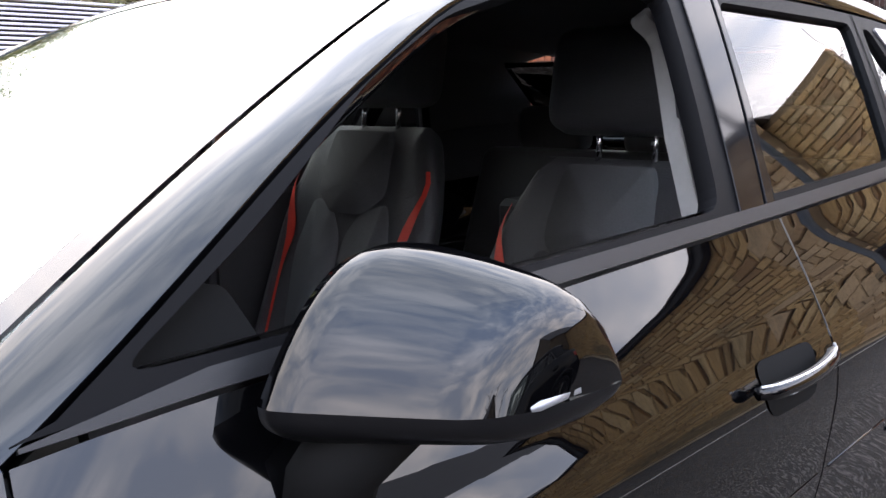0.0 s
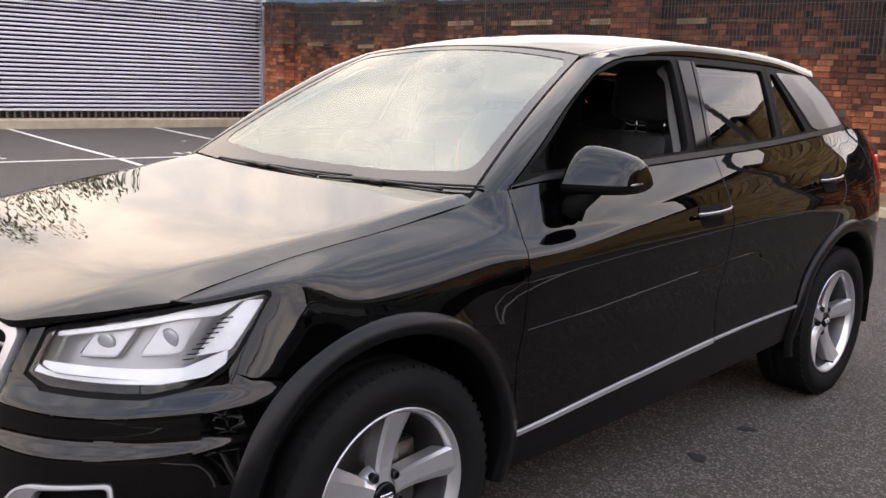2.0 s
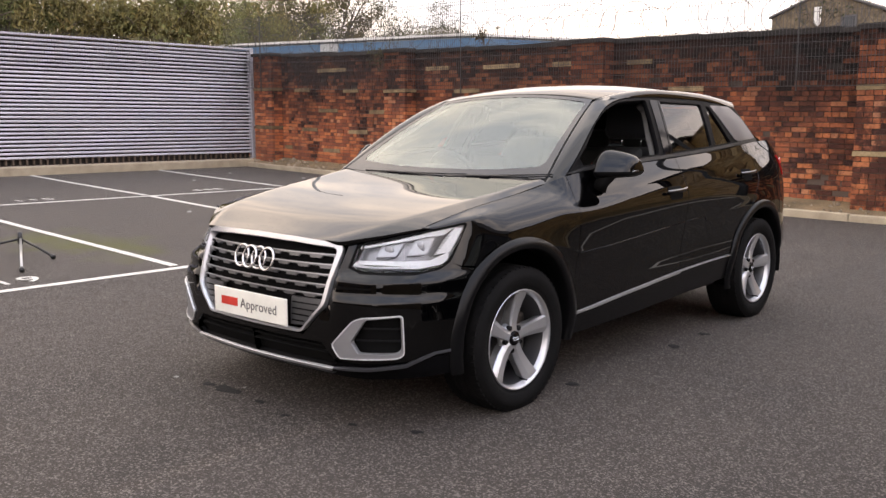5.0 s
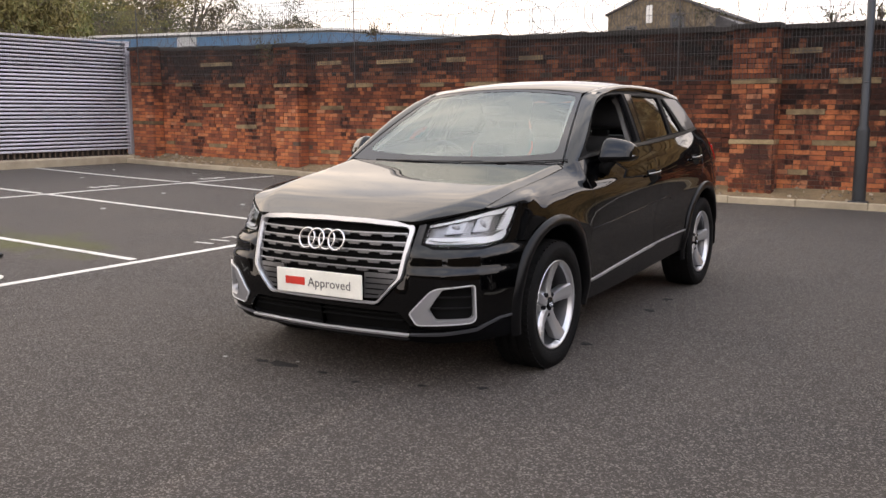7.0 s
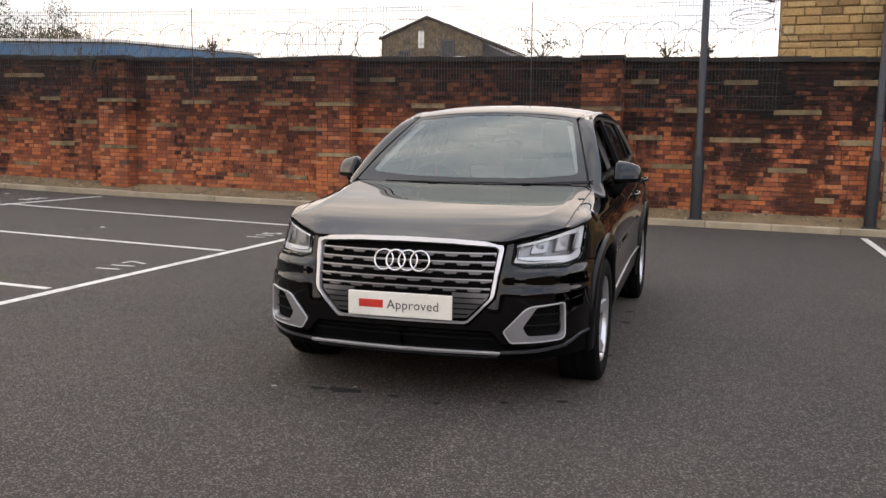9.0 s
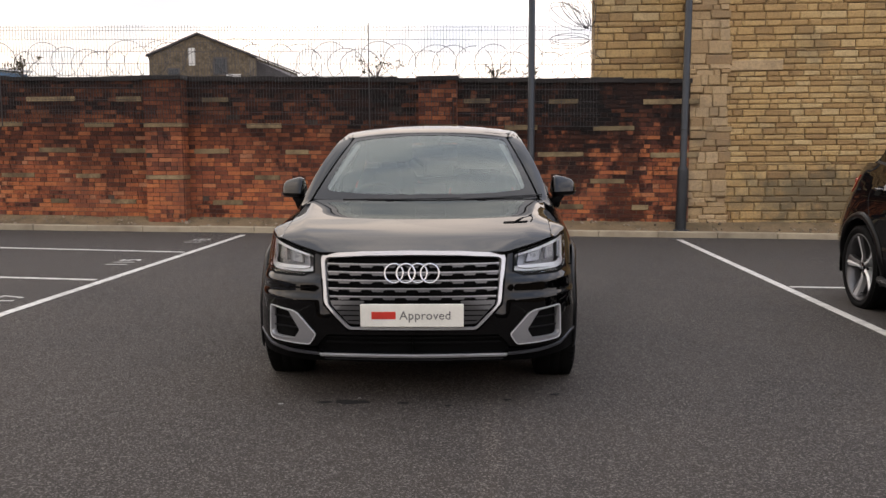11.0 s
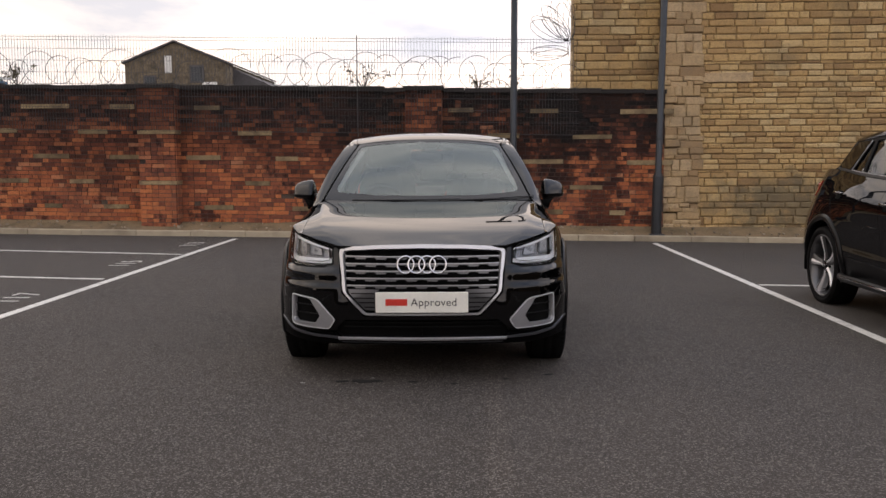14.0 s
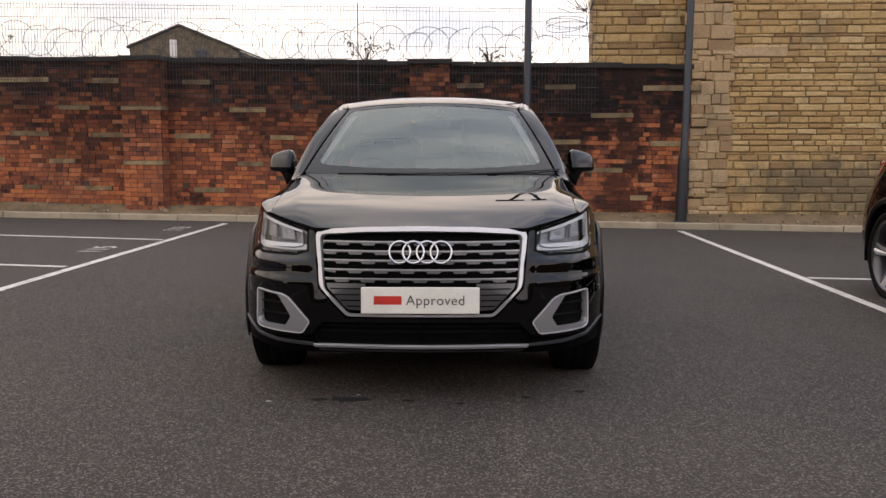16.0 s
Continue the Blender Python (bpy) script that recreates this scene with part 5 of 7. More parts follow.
def panel(name, outline, fn, material, parent, du=0.06, dv=0.06, holes=(), thick=0.012, sign=1, label="", lift=0.0, cuts=()):
    """A sheet-metal panel: an outline in the surface's own two measures, laid on the surface fn, with turned-in edges."""
    bm = bmesh.new()
    for loop in (outline, *holes):
        vs = [bm.verts.new((p[0], p[1], 0)) for p in loop]
        for i in range(len(vs)):
            bm.edges.new((vs[i], vs[(i + 1) % len(vs)]))
    bmesh.ops.triangle_fill(bm, use_beauty=True, use_dissolve=False, edges=bm.edges[:])
    us, ws = [p[0] for p in outline], [p[1] for p in outline]
    for axis, lo, hi, d in ((0, min(us), max(us), du), (1, min(ws), max(ws), dv)):
        k = lo + d * 0.5
        while k < hi:
            co, no = ((k, 0, 0), (1, 0, 0)) if axis == 0 else ((0, k, 0), (0, 1, 0))
            bmesh.ops.bisect_plane(bm, geom=bm.verts[:] + bm.edges[:] + bm.faces[:], dist=1e-6, plane_co=co, plane_no=no)
            k += d
    for k in cuts:
        bmesh.ops.bisect_plane(bm, geom=bm.verts[:] + bm.edges[:] + bm.faces[:], dist=1e-6, plane_co=(0, k, 0), plane_no=(0, 1, 0))
    bmesh.ops.remove_doubles(bm, verts=bm.verts[:], dist=1e-5)
    bm.verts.index_update()
    bm.edges.index_update()
    verts, norms, faces = [], [], []
    e = 1e-3
    for v in bm.verts:
        u, w = v.co.x, v.co.y
        p = fn(u, w)
        n = (fn(u + e, w) - fn(u - e, w)).cross(fn(u, w + e) - fn(u, w - e))
        n = n.normalized() if n.length > 1e-12 else Vector((0, 0, 1))
        hub = Vector((0, min(max(p.y, 0.2), 2.7), 0.6))
        if n.dot(p - hub) < 0:
            n = -n
        verts.append(p + n * lift)
        norms.append(n)
    for f in bm.faces:
        q = [v.index for v in f.verts]
        g = (verts[q[1]] - verts[q[0]]).cross(verts[q[2]] - verts[q[0]])
        if len(q) > 3:
            g += (verts[q[2]] - verts[q[0]]).cross(verts[q[3]] - verts[q[0]])
        faces.append(q if g.dot(norms[q[0]]) > 0 else q[::-1])
    if thick:
        nxt = {}
        for q in faces:
            for i in range(len(q)):
                nxt[(q[i], q[(i + 1) % len(q)])] = 1
        for ed in [k for k in nxt if (k[1], k[0]) not in nxt]:
            a, b = ed
            k = len(verts)
            pa, pb = verts[a], verts[b]
            out = (pb - pa).cross(norms[a])
            out = out.normalized() if out.length > 0 else norms[a]
            verts += [pa.copy(), pb.copy(), pb - norms[b] * thick, pa - norms[a] * thick]
            norms += [(out + norms[a] * 0.5).normalized(), (out + norms[b] * 0.5).normalized(), out, out]
            faces.append([k + 1, k, k + 3, k + 2])
    bm.free()
    if sign < 0:
        verts = [Vector((-p.x, p.y, p.z)) for p in verts]
        norms = [Vector((-p.x, p.y, p.z)) for p in norms]
        faces = [q[::-1] for q in faces]
    ob = raw(name, [tuple(p) for p in verts], faces, material, parent, label, smooth=True)
    ob.data.normals_split_custom_set_from_vertices([tuple(p) for p in norms])
    return ob


def fair(points, n=6, closed=False):
    """More points along a smooth line through the given ones."""
    out = []
    m = len(points)
    for i in range(m if closed else m - 1):
        p = [points[(i + k) % m] if closed else points[min(max(i + k, 0), m - 1)] for k in (-1, 0, 1, 2)]
        for j in range(n):
            t = j / n
            out.append(tuple(0.5 * (2 * p[1][c] + (p[2][c] - p[0][c]) * t + (2 * p[0][c] - 5 * p[1][c] + 4 * p[2][c] - p[3][c]) * t * t
                                    + (3 * p[1][c] - p[0][c] - 3 * p[2][c] + p[3][c]) * t ** 3) for c in (0, 1)))
    if not closed:
        out.append(tuple(points[-1]))
    return out


def rounded(points, r, n=4):
    """A polygon with its corners rounded."""
    out = []
    m = len(points)
    for i in range(m):
        a, b, c = (Vector(points[(i + k) % m]) for k in (-1, 0, 1))
        d1, d2 = (a - b), (c - b)
        k1, k2 = min(r, d1.length * 0.45), min(r, d2.length * 0.45)
        p, q = b + d1.normalized() * k1, b + d2.normalized() * k2
        for j in range(n + 1):
            t = j / n
            w = p.lerp(b, t).lerp(b.lerp(q, t), t)
            out.append((w.x, w.y))
    return out


def inset(points, d):
    """The polygon moved inwards by d."""
    m = len(points)
    area = sum(points[i][0] * points[(i + 1) % m][1] - points[(i + 1) % m][0] * points[i][1] for i in range(m))
    s = 1 if area > 0 else -1
    out = []
    for i in range(m):
        a, b, c = (Vector(points[(i + k) % m]) for k in (-1, 0, 1))
        n1 = Vector((-(b - a).y, (b - a).x)).normalized() * s
        n2 = Vector((-(c - b).y, (c - b).x)).normalized() * s
        h = n1 + n2
        h = h / max(0.35, h.length_squared / 2)
        out.append((b.x + h.x * d, b.y + h.y * d))
    return out


R_CUT = 0.417


def arch_line(yc, a0, a1, n=26, r=R_CUT):
    """Points of the wheel opening, by angle in degrees from straight back."""
    return [(yc + r * math.cos(radians(a0 + (a1 - a0) * i / n)), 0.334 + r * math.sin(radians(a0 + (a1 - a0) * i / n))) for i in range(n + 1)]


def to_s(line):
    return [(y, side_s(y, z)) for y, z in line]


def flare(parent, yc, sign, sides):
    """Satin wheel-arch lip, a swept moulding round the opening."""
    v, f = [], []
    n = 40
    a0, a1 = -14, 194
    for i in range(n + 1):
        a = radians(a0 + (a1 - a0) * i / n)
        wide = 0.023 + 0.012 * (1 - abs(math.sin(a)))
        for r, out in ((R_CUT + wide, 0.001), (R_CUT + wide - 0.004, 0.012), (R_CUT - 0.004, 0.019), (R_CUT - 0.022, 0.016), (R_CUT - 0.03, 0.004), (R_CUT - 0.03, -0.07)):
            y, z = yc + r * math.cos(a), 0.334 + r * math.sin(a)
            z = max(z, 0.235)
            if yc < 1 and y < -0.30:
                w = min(1.0, (-0.30 - y) / 0.08)
                x = side(y, side_s(y, z)).x
                x += w * (nose(nose_u(y, z), z).x - x)
                out *= 1 - 0.4 * w
            else:
                x = side(y, side_s(y, z)).x
            v.append((sign * (x + out), y, z))
    for i in range(n):
        for k in range(5):
            q = (i * 6 + k, i * 6 + k + 1, (i + 1) * 6 + k + 1, (i + 1) * 6 + k)
            f.append(q if sign > 0 else q[::-1])
    return raw("wheel_arch_lip", v, f, M_ARCH, parent, "satin black wheel arch moulding", smooth=True)


def lathe(profile, n=48, axis="x"):
    """Turned shape: profile of (offset along x, radius)."""
    v, f = [], []
    for x, r in profile:
        for k in range(n):
            a = 2 * math.pi * k / n
            v.append((x, r * math.cos(a), r * math.sin(a)))
    for i in range(len(profile) - 1):
        for k in range(n):
            f.append((i * n + k, (i + 1) * n + k, (i + 1) * n + (k + 1) % n, i * n + (k + 1) % n))
    return v, f


def wheel(parent, y, sign, style, turn=0.0, steer=0.0, low=0.0):
    """Tyre, rim, spokes, hub, nuts and brake, facing +x when sign is 1."""
    w = empty("wheel")
    w.parent = parent
    w.matrix_local = pose(sign * 0.772, y, 0.334 - 0.0075 * sign - 0.009 - low, 0, 0, (0 if sign > 0 else 180) + steer)
    k_ = 1.0 if style == "five" else 1.16
    bead = 0.0 if style == "five" else 0.036
    prof = [(-0.10, 0.222), (-0.108, 0.245), (-0.112, 0.285), (-0.106, 0.318), (-0.092, 0.330), (-0.03, 0.334), (-0.026, 0.329), (-0.022, 0.334), (0.022, 0.334), (0.026, 0.329),
            (0.03, 0.334), (0.088, 0.330), (0.104, 0.318), (0.110, 0.300 + bead * 0.2), (0.1125, 0.297 + bead * 0.2), (0.112, 0.28 + bead * 0.5), (0.109, 0.250 + bead), (0.106, 0.247 + bead), (0.101, 0.240 + bead), (0.098, 0.228 + bead)]
    v, f = lathe(prof, 64)
    tyre = raw("tyre", v, f, M_TYRE, w, "black rubber tyre", smooth=True)
    # tread blocks round the shoulder
    tb = Pile()
    for k in range(62):
        m = pose(0, 0, 0, 360 * k / 62)
        tb.box(0.072, 0.098, -0.0095, 0.0095, 0.316, 0.3305, m=m)
        tb.box(-0.098, -0.072, -0.0095, 0.0095, 0.316, 0.3305, m=m)
    tagged(tb.made("tread", M_TYRE, tyre), kind="stuff")
    # the barrel takes a darker alloy colour for the shade behind the spokes
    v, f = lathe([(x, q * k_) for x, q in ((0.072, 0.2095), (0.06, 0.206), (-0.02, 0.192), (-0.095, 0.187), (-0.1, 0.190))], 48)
    raw("rim_barrel", v, f, M_DARKALLOY, w, "rim barrel coloured dark for shade", smooth=True)
    v, f = lathe([(x, q * k_) for x, q in ((0.083, 0.225), (0.096, 0.2300), (0.1015, 0.2285), (0.1015, 0.2245), (0.090, 0.216), (0.0715, 0.2095))], 64)
    raw("rim", v, f, M_ALLOY if style == "five" else M_DARKALLOY, w, "silver alloy rim" if style == "five" else "dark alloy rim", smooth=True)
    v, f = lathe([(-0.03, 0.0), (-0.03, 0.155), (-0.045, 0.155), (-0.045, 0.0)], 40)
    raw("brake_disc", v, f, M_DISC, w, "steel brake disc")
    v, f = lathe([(-0.05, 0.0), (-0.05, 0.20)], 40)
    raw("dust_shield", v, f, M_VOID, w)
    part("brake_caliper", bevel_box(-0.06, 0.0, 0.085, 0.165, -0.09, 0.09, 0.015, 2), M_DISC, w)
    if style == "five":
        for k in range(5):
            sp = bmesh.new()
            rows_ = ((0.036, 0.026, 0.066, 0.054), (0.07, 0.0275, 0.061, 0.060), (0.11, 0.031, 0.064, 0.056), (0.165, 0.0365, 0.077, 0.056), (0.2155, 0.043, 0.093, 0.06))
            loops = []
            for r, hw, top, depth in rows_:
                loops.append([sp.verts.new(p) for p in ((top - depth, -hw * 0.8, r), (top - 0.012, -hw, r), (top - 0.001, -hw * 0.86, r), (top - 0.001, hw * 0.30, r),
                                                        (top - 0.011, hw * 0.88, r), (top - 0.016, hw, r), (top - depth, hw * 0.8, r))])
            for a, b in zip(loops, loops[1:]):
                for i in range(6):
                    sp.faces.new((a[i], a[i + 1], b[i + 1], b[i]))
            ob = part("spoke", sp, M_ALLOY, w, smooth=False)
            ob.matrix_local = pose(0, 0, 0, 72 * k + turn)
    else:
        # five dark twisted blades, one flank of each polished bright
        for k in range(5):
            for c0, c1, c2, hw, material, lift in ((0.0, 0.006, 0.016, 0.030, M_DARKALLOY, 0.0), (-0.010, -0.010, -0.010, 0.021, M_EDGE, 0.004)):
                sp = bmesh.new()
                loops = []
                for r, c, wide, top in ((0.04, c0, 0.8, 0.07), (0.1, c1 * 0.6, 0.8, 0.064), (0.17, c1, 1.0, 0.076), (0.247, c2, 1.35, 0.092)):
                    h_ = hw * wide
                    loops.append([sp.verts.new(p) for p in ((top - 0.05, c - h_, r), (top - 0.012 + lift, c - h_, r), (top + lift, c, r), (top - 0.010 + lift, c + h_, r), (top - 0.05, c + h_, r))])
                for a, b in zip(loops, loops[1:]):
                    for i in range(4):
                        sp.faces.new((a[i], a[i + 1], b[i + 1], b[i]))
                ob = part("spoke" if lift == 0.0 else "spoke_face", sp, material, w, "polished spoke face" if lift else "")
                ob.matrix_local = pose(0, 0, 0, 72 * k + turn)
    v, f = lathe([(0.02, 0.07), (0.048, 0.064), (0.056, 0.045), (0.060, 0.036), (0.060, 0.0)], 32)
    raw("hub", v, f, M_ALLOY, w, smooth=True)
    v, f = lathe([(0.058, 0.0345), (0.068, 0.0335), (0.071, 0.029), (0.072, 0.0)], 28)
    cap = raw("hub_cap", v, f, M_GLOSSTRIM, w, "black centre cap with chrome rings", smooth=True)
    for k in range(4):
        c = -0.0135 + 0.009 * k
        v, f = tube_vf([(0.0725, c + 0.0068 * math.cos(6.283 * i / 14), 0.0068 * math.sin(6.283 * i / 14)) for i in range(14)], 0.0013, 4, closed=True)
        raw("cap_ring", v, f, M_CHROME, cap)
    for k in range(5):
        a = radians(72 * k + 36 + turn)
        v, f = lathe([(0.045, 0.0125), (0.062, 0.012), (0.064, 0.009), (0.056, 0.008), (0.056, 0.0)], 10)
        ob = raw("wheel_nut", v, f, M_TRIM, w)
        ob.matrix_local = Matrix.Translation((0, -0.056 * math.sin(a), 0.056 * math.cos(a)))
    v, f = lathe([(0.06, 0.0045), (0.1, 0.004), (0.1, 0.0)], 8)
    ob = raw("tyre_valve", v, f, M_TRIM, w)
    ob.matrix_local = Matrix.Translation((0.0, 0.05, -0.197))
    return w


def mirror(parent, sign):
    """Door mirror: painted cap, dark lower shell, indicator, foot and glass."""
    def shell(y0, lower):
        v, f = [], []
        nx, na = 14, 22
        for i in range(nx + 1):
            t = 0.5 - 0.5 * math.cos(math.pi * i / nx)
            x = 0.822 + 0.174 * t
            end = (max(0.0, 1 - (2 * t - 1) ** 8)) ** 0.5
            hu = (0.106 - 0.042 * t * t) * end + 0.001
            hl = (0.038 - 0.013 * t) * end + 0.001
            d = (0.195 - 0.075 * t) * (max(0.0, 1 - (2 * t - 1) ** 8)) ** 0.4 + 0.002
            yb = 0.80 + 0.050 * t
            zc = 1.035
            for k in range(na + 1):
                a = math.pi * k / na
                cy = abs(math.cos(a)) ** 0.7 * (1 if math.cos(a) > 0 else -1)
                sz = math.sin(a) ** 0.8
                yy = yb - d * (0.5 - 0.5 * cy)
                zz = zc + (hu * sz if not lower else -hl * sz)
                yy += 0.5 * max(0.0, zz - zc) * (0.5 - 0.5 * cy)
                v.append((sign * x, yy, zz))
        m = na + 1
        for i in range(nx):
            for k in range(na):
                q = (i * m + k, i * m + k + 1, (i + 1) * m + k + 1, (i + 1) * m + k)
                f.append(q if (sign > 0) != lower else q[::-1])
        return v, f
    mir = empty("door_mirror")
    mir.parent = parent
    v, f = shell(0, False)
    raw("mirror_cap", v, f, M_PAINT, mir, "gloss black mirror cap", smooth=True)
    v, f = shell(0, True)
    raw("lower_shell", v, f, M_ARCH, mir, smooth=True)
    bm = bmesh.new()
    vs = [bm.verts.new((sign * x, y, z)) for x, y, z in ((0.838, 0.812, 1.02), (0.972, 0.846, 1.030), (0.972, 0.846, 1.08), (0.93, 0.835, 1.11), (0.838, 0.812, 1.12))]
    bm.faces.new(vs if sign < 0 else vs[::-1])
    part("mirror_glass", bm, M_CHROME, mir, "silvered mirror glass")
    v, f = tube_vf([(sign * 0.976, 0.730, 1.034), (sign * 0.988, 0.760, 1.037), (sign * 0.991, 0.80, 1.040)], 0.008, 6, radii=[0.002, 0.0045, 0.004])
    raw("indicator", v, f, M_LAMPDARK, mir, "clear indicator lens", smooth=True)
    v, f = tube_vf([(sign * 0.838, 0.685, 0.945), (sign * 0.855, 0.69, 0.98), (sign * 0.885, 0.715, 1.03)], 0.03, 10, radii=[0.040, 0.034, 0.040])
    raw("mirror_foot", v, f, M_VOID, mir, smooth=True)
    return mir


def handle(parent, y0, y1, z, sign, strip):
    h = empty("door_handle")
    h.parent = parent
    ym = (y0 + y1) / 2
    x = side(ym, side_s(ym, z)).x
    # flat dark patch for the shade in the recess behind the grip
    panel("handle_recess", [(p[0], side_s(p[0], p[1])) for p in rounded([(y0 + 0.045, z - 0.045), (y1 - 0.035, z - 0.045), (y1 - 0.02, z + 0.025), (y0 + 0.03, z + 0.025)], 0.025, 4)], side, M_VOID, h, 0.05, 0.5, thick=0.0, sign=sign, lift=0.0015)
    n = 12
    pts = [(sign * (x + 0.012 + 0.022 * math.sin(math.pi * min(1, max(0, i / n))) ** 0.6), y0 + (y1 - y0) * i / n, z + 0.01 * (i / n)) for i in range(n + 1)]
    v, f = tube_vf(pts, 0.012, 8, radii=[0.008] + [0.0105] * (n - 1) + [0.009])
    raw("grip", v, f, M_PAINT, h, smooth=True)
    pts = [(p[0] + sign * 0.004, p[1], p[2] + 0.009) for p in pts]
    v, f = tube_vf(pts, 0.0022, 6)
    raw("grip_strip", v, f, strip, h, "bright metal strip", smooth=True)
    return h


def headlamp(parent, sign):
    """Wedge-shaped lamp: lens, dark bowl, reflectors, light guides."""
    lamp = empty("headlamp")
    lamp.parent = parent
    ol = LAMP
    def inner(d):
        return lambda u, z: nose(u, z) + Vector((-1.1 * d * min(1.0, max(0.0, (u - 0.6) / 0.3)), d, 0))
    panel("housing", inset(ol, 0.004), inner(0.05), M_LAMPDARK, lamp, 0.05, 0.05, thick=-0.044, sign=sign)
    panel("lens", inset(ol, 0.002), nose, M_LENS, lamp, 0.04, 0.04, thick=0.006, sign=sign, label="clear lamp lens")
    panel("gasket", inset(ol, -0.007), nose, M_VOID, lamp, 0.05, 0.05, holes=(inset(ol, 0.002),), thick=0.01, sign=sign, lift=-0.001, label="thin black rubber gasket")
    back, mid = inner(0.034), inner(0.009)
    # projector pockets
    for u0, u1, z0, z1 in ((0.60, 0.69, 0.722, 0.772), (0.735, 0.815, 0.730, 0.792)):
        q = [(u0, z0), (u1, z0 + 0.004), (u1 + 0.018, z1 + 0.012), (u0 + 0.018, z1)]
        panel("reflector", rounded(q, 0.008, 2), back, M_LAMPIN, lamp, 0.02, 0.02, sign=sign, thick=0.02, lift=0.006)
        panel("pocket_edge", rounded(inset(q, -0.002), 0.008, 2), back, M_LAMPDARK, lamp, 0.03, 0.03, holes=(rounded(inset(q, 0.001), 0.008, 2),), sign=sign, thick=0.012, lift=0.009)
        c = back((u0 + u1) / 2 + 0.008, (z0 + z1) / 2 + 0.003)
        v, f = lathe([(0.0, 0.022), (0.002, 0.022), (0.004, 0.018), (0.006, 0.011), (0.007, 0.0)], 20)
        ob = raw("projector", v, f, M_PROJECTOR, lamp, "clear projector lens", smooth=True)
        ob.matrix_local = pose(sign * c.x, c.y - 0.004, c.z, 0, 0, -90 + sign * 30)
    # light guides along the lower edge, the upper edge and the outer corner
    panel("light_guide", rounded([(0.533, 0.689), (0.59, 0.684), (0.81, 0.684), (0.888, 0.694), (0.914, 0.716), (0.906, 0.742), (0.84, 0.714), (0.54, 0.711)], 0.004, 2), mid, M_LAMPWHITE, lamp, 0.04, 0.03, sign=sign, label="white light guide")
    panel("light_guide", rounded([(0.852, 0.735), (0.912, 0.742), (0.946, 0.838), (0.905, 0.838), (0.872, 0.792)], 0.004, 2), mid, M_LAMPWHITE, lamp, 0.03, 0.03, sign=sign, label="white light guide")
    panel("light_guide", rounded([(0.540, 0.757), (0.70, 0.787), (0.80, 0.808), (0.868, 0.812), (0.895, 0.836), (0.945, 0.847), (0.80, 0.824), (0.70, 0.799), (0.540, 0.765)], 0.003, 2), mid, M_LAMPWHITE, lamp, 0.05, 0.05, sign=sign, thick=0.01, label="white light guide")
    for k in range(9):
        z = 0.728 + 0.0095 * k
        u = 0.840 + 0.0050 * k
        panel("guide_rib", [(u - 0.010, z), (u + 0.010, z + 0.001), (u + 0.0105, z + 0.0038), (u - 0.0095, z + 0.0028)], mid, M_TRIM, lamp, 0.05, 0.05, sign=sign, thick=0.003, lift=0.006)
    panel("indicator_strip", rounded([(0.60, 0.676), (0.80, 0.674), (0.885, 0.694), (0.87, 0.698), (0.80, 0.686), (0.60, 0.687)], 0.003, 2), back, M_LAMPIN, lamp, 0.05, 0.05, sign=sign, thick=0.01, lift=0.01)
    panel("indicator_window", [(0.76, 0.677), (0.83, 0.682), (0.825, 0.689), (0.76, 0.685)], back, M_TRIM, lamp, 0.05, 0.05, sign=sign, thick=0.01, lift=0.014)
    return lamp


# outlines on the nose (u, z)
LAMP = rounded([(0.527, 0.686), (0.585, 0.669), (0.80, 0.668), (0.885, 0.684), (0.920, 0.714), (0.960, 0.846), (0.945, 0.853), (0.80, 0.829), (0.535, 0.768)], 0.010, 4)
GRILLE = [(0.326, 0.402), (0.452, 0.53), (0.482, 0.758), (0.455, 0.779), (0.24, 0.793), (0.0, 0.796)]
GRILLE_IN = [(0.322, 0.411), (0.434, 0.526), (0.460, 0.745), (0.444, 0.759), (0.24, 0.772), (0.0, 0.775)]
GRILLE_IN = GRILLE_IN + [(-u, z) for u, z in GRILLE_IN[-2::-1]]
GRILLE = GRILLE + [(-u, z) for u, z in GRILLE[-2::-1]]
FOG = [(0.795, 0.508), (0.80, 0.345), (0.775, 0.328), (0.535, 0.318), (0.497, 0.372), (0.603, 0.482), (0.64, 0.496)]


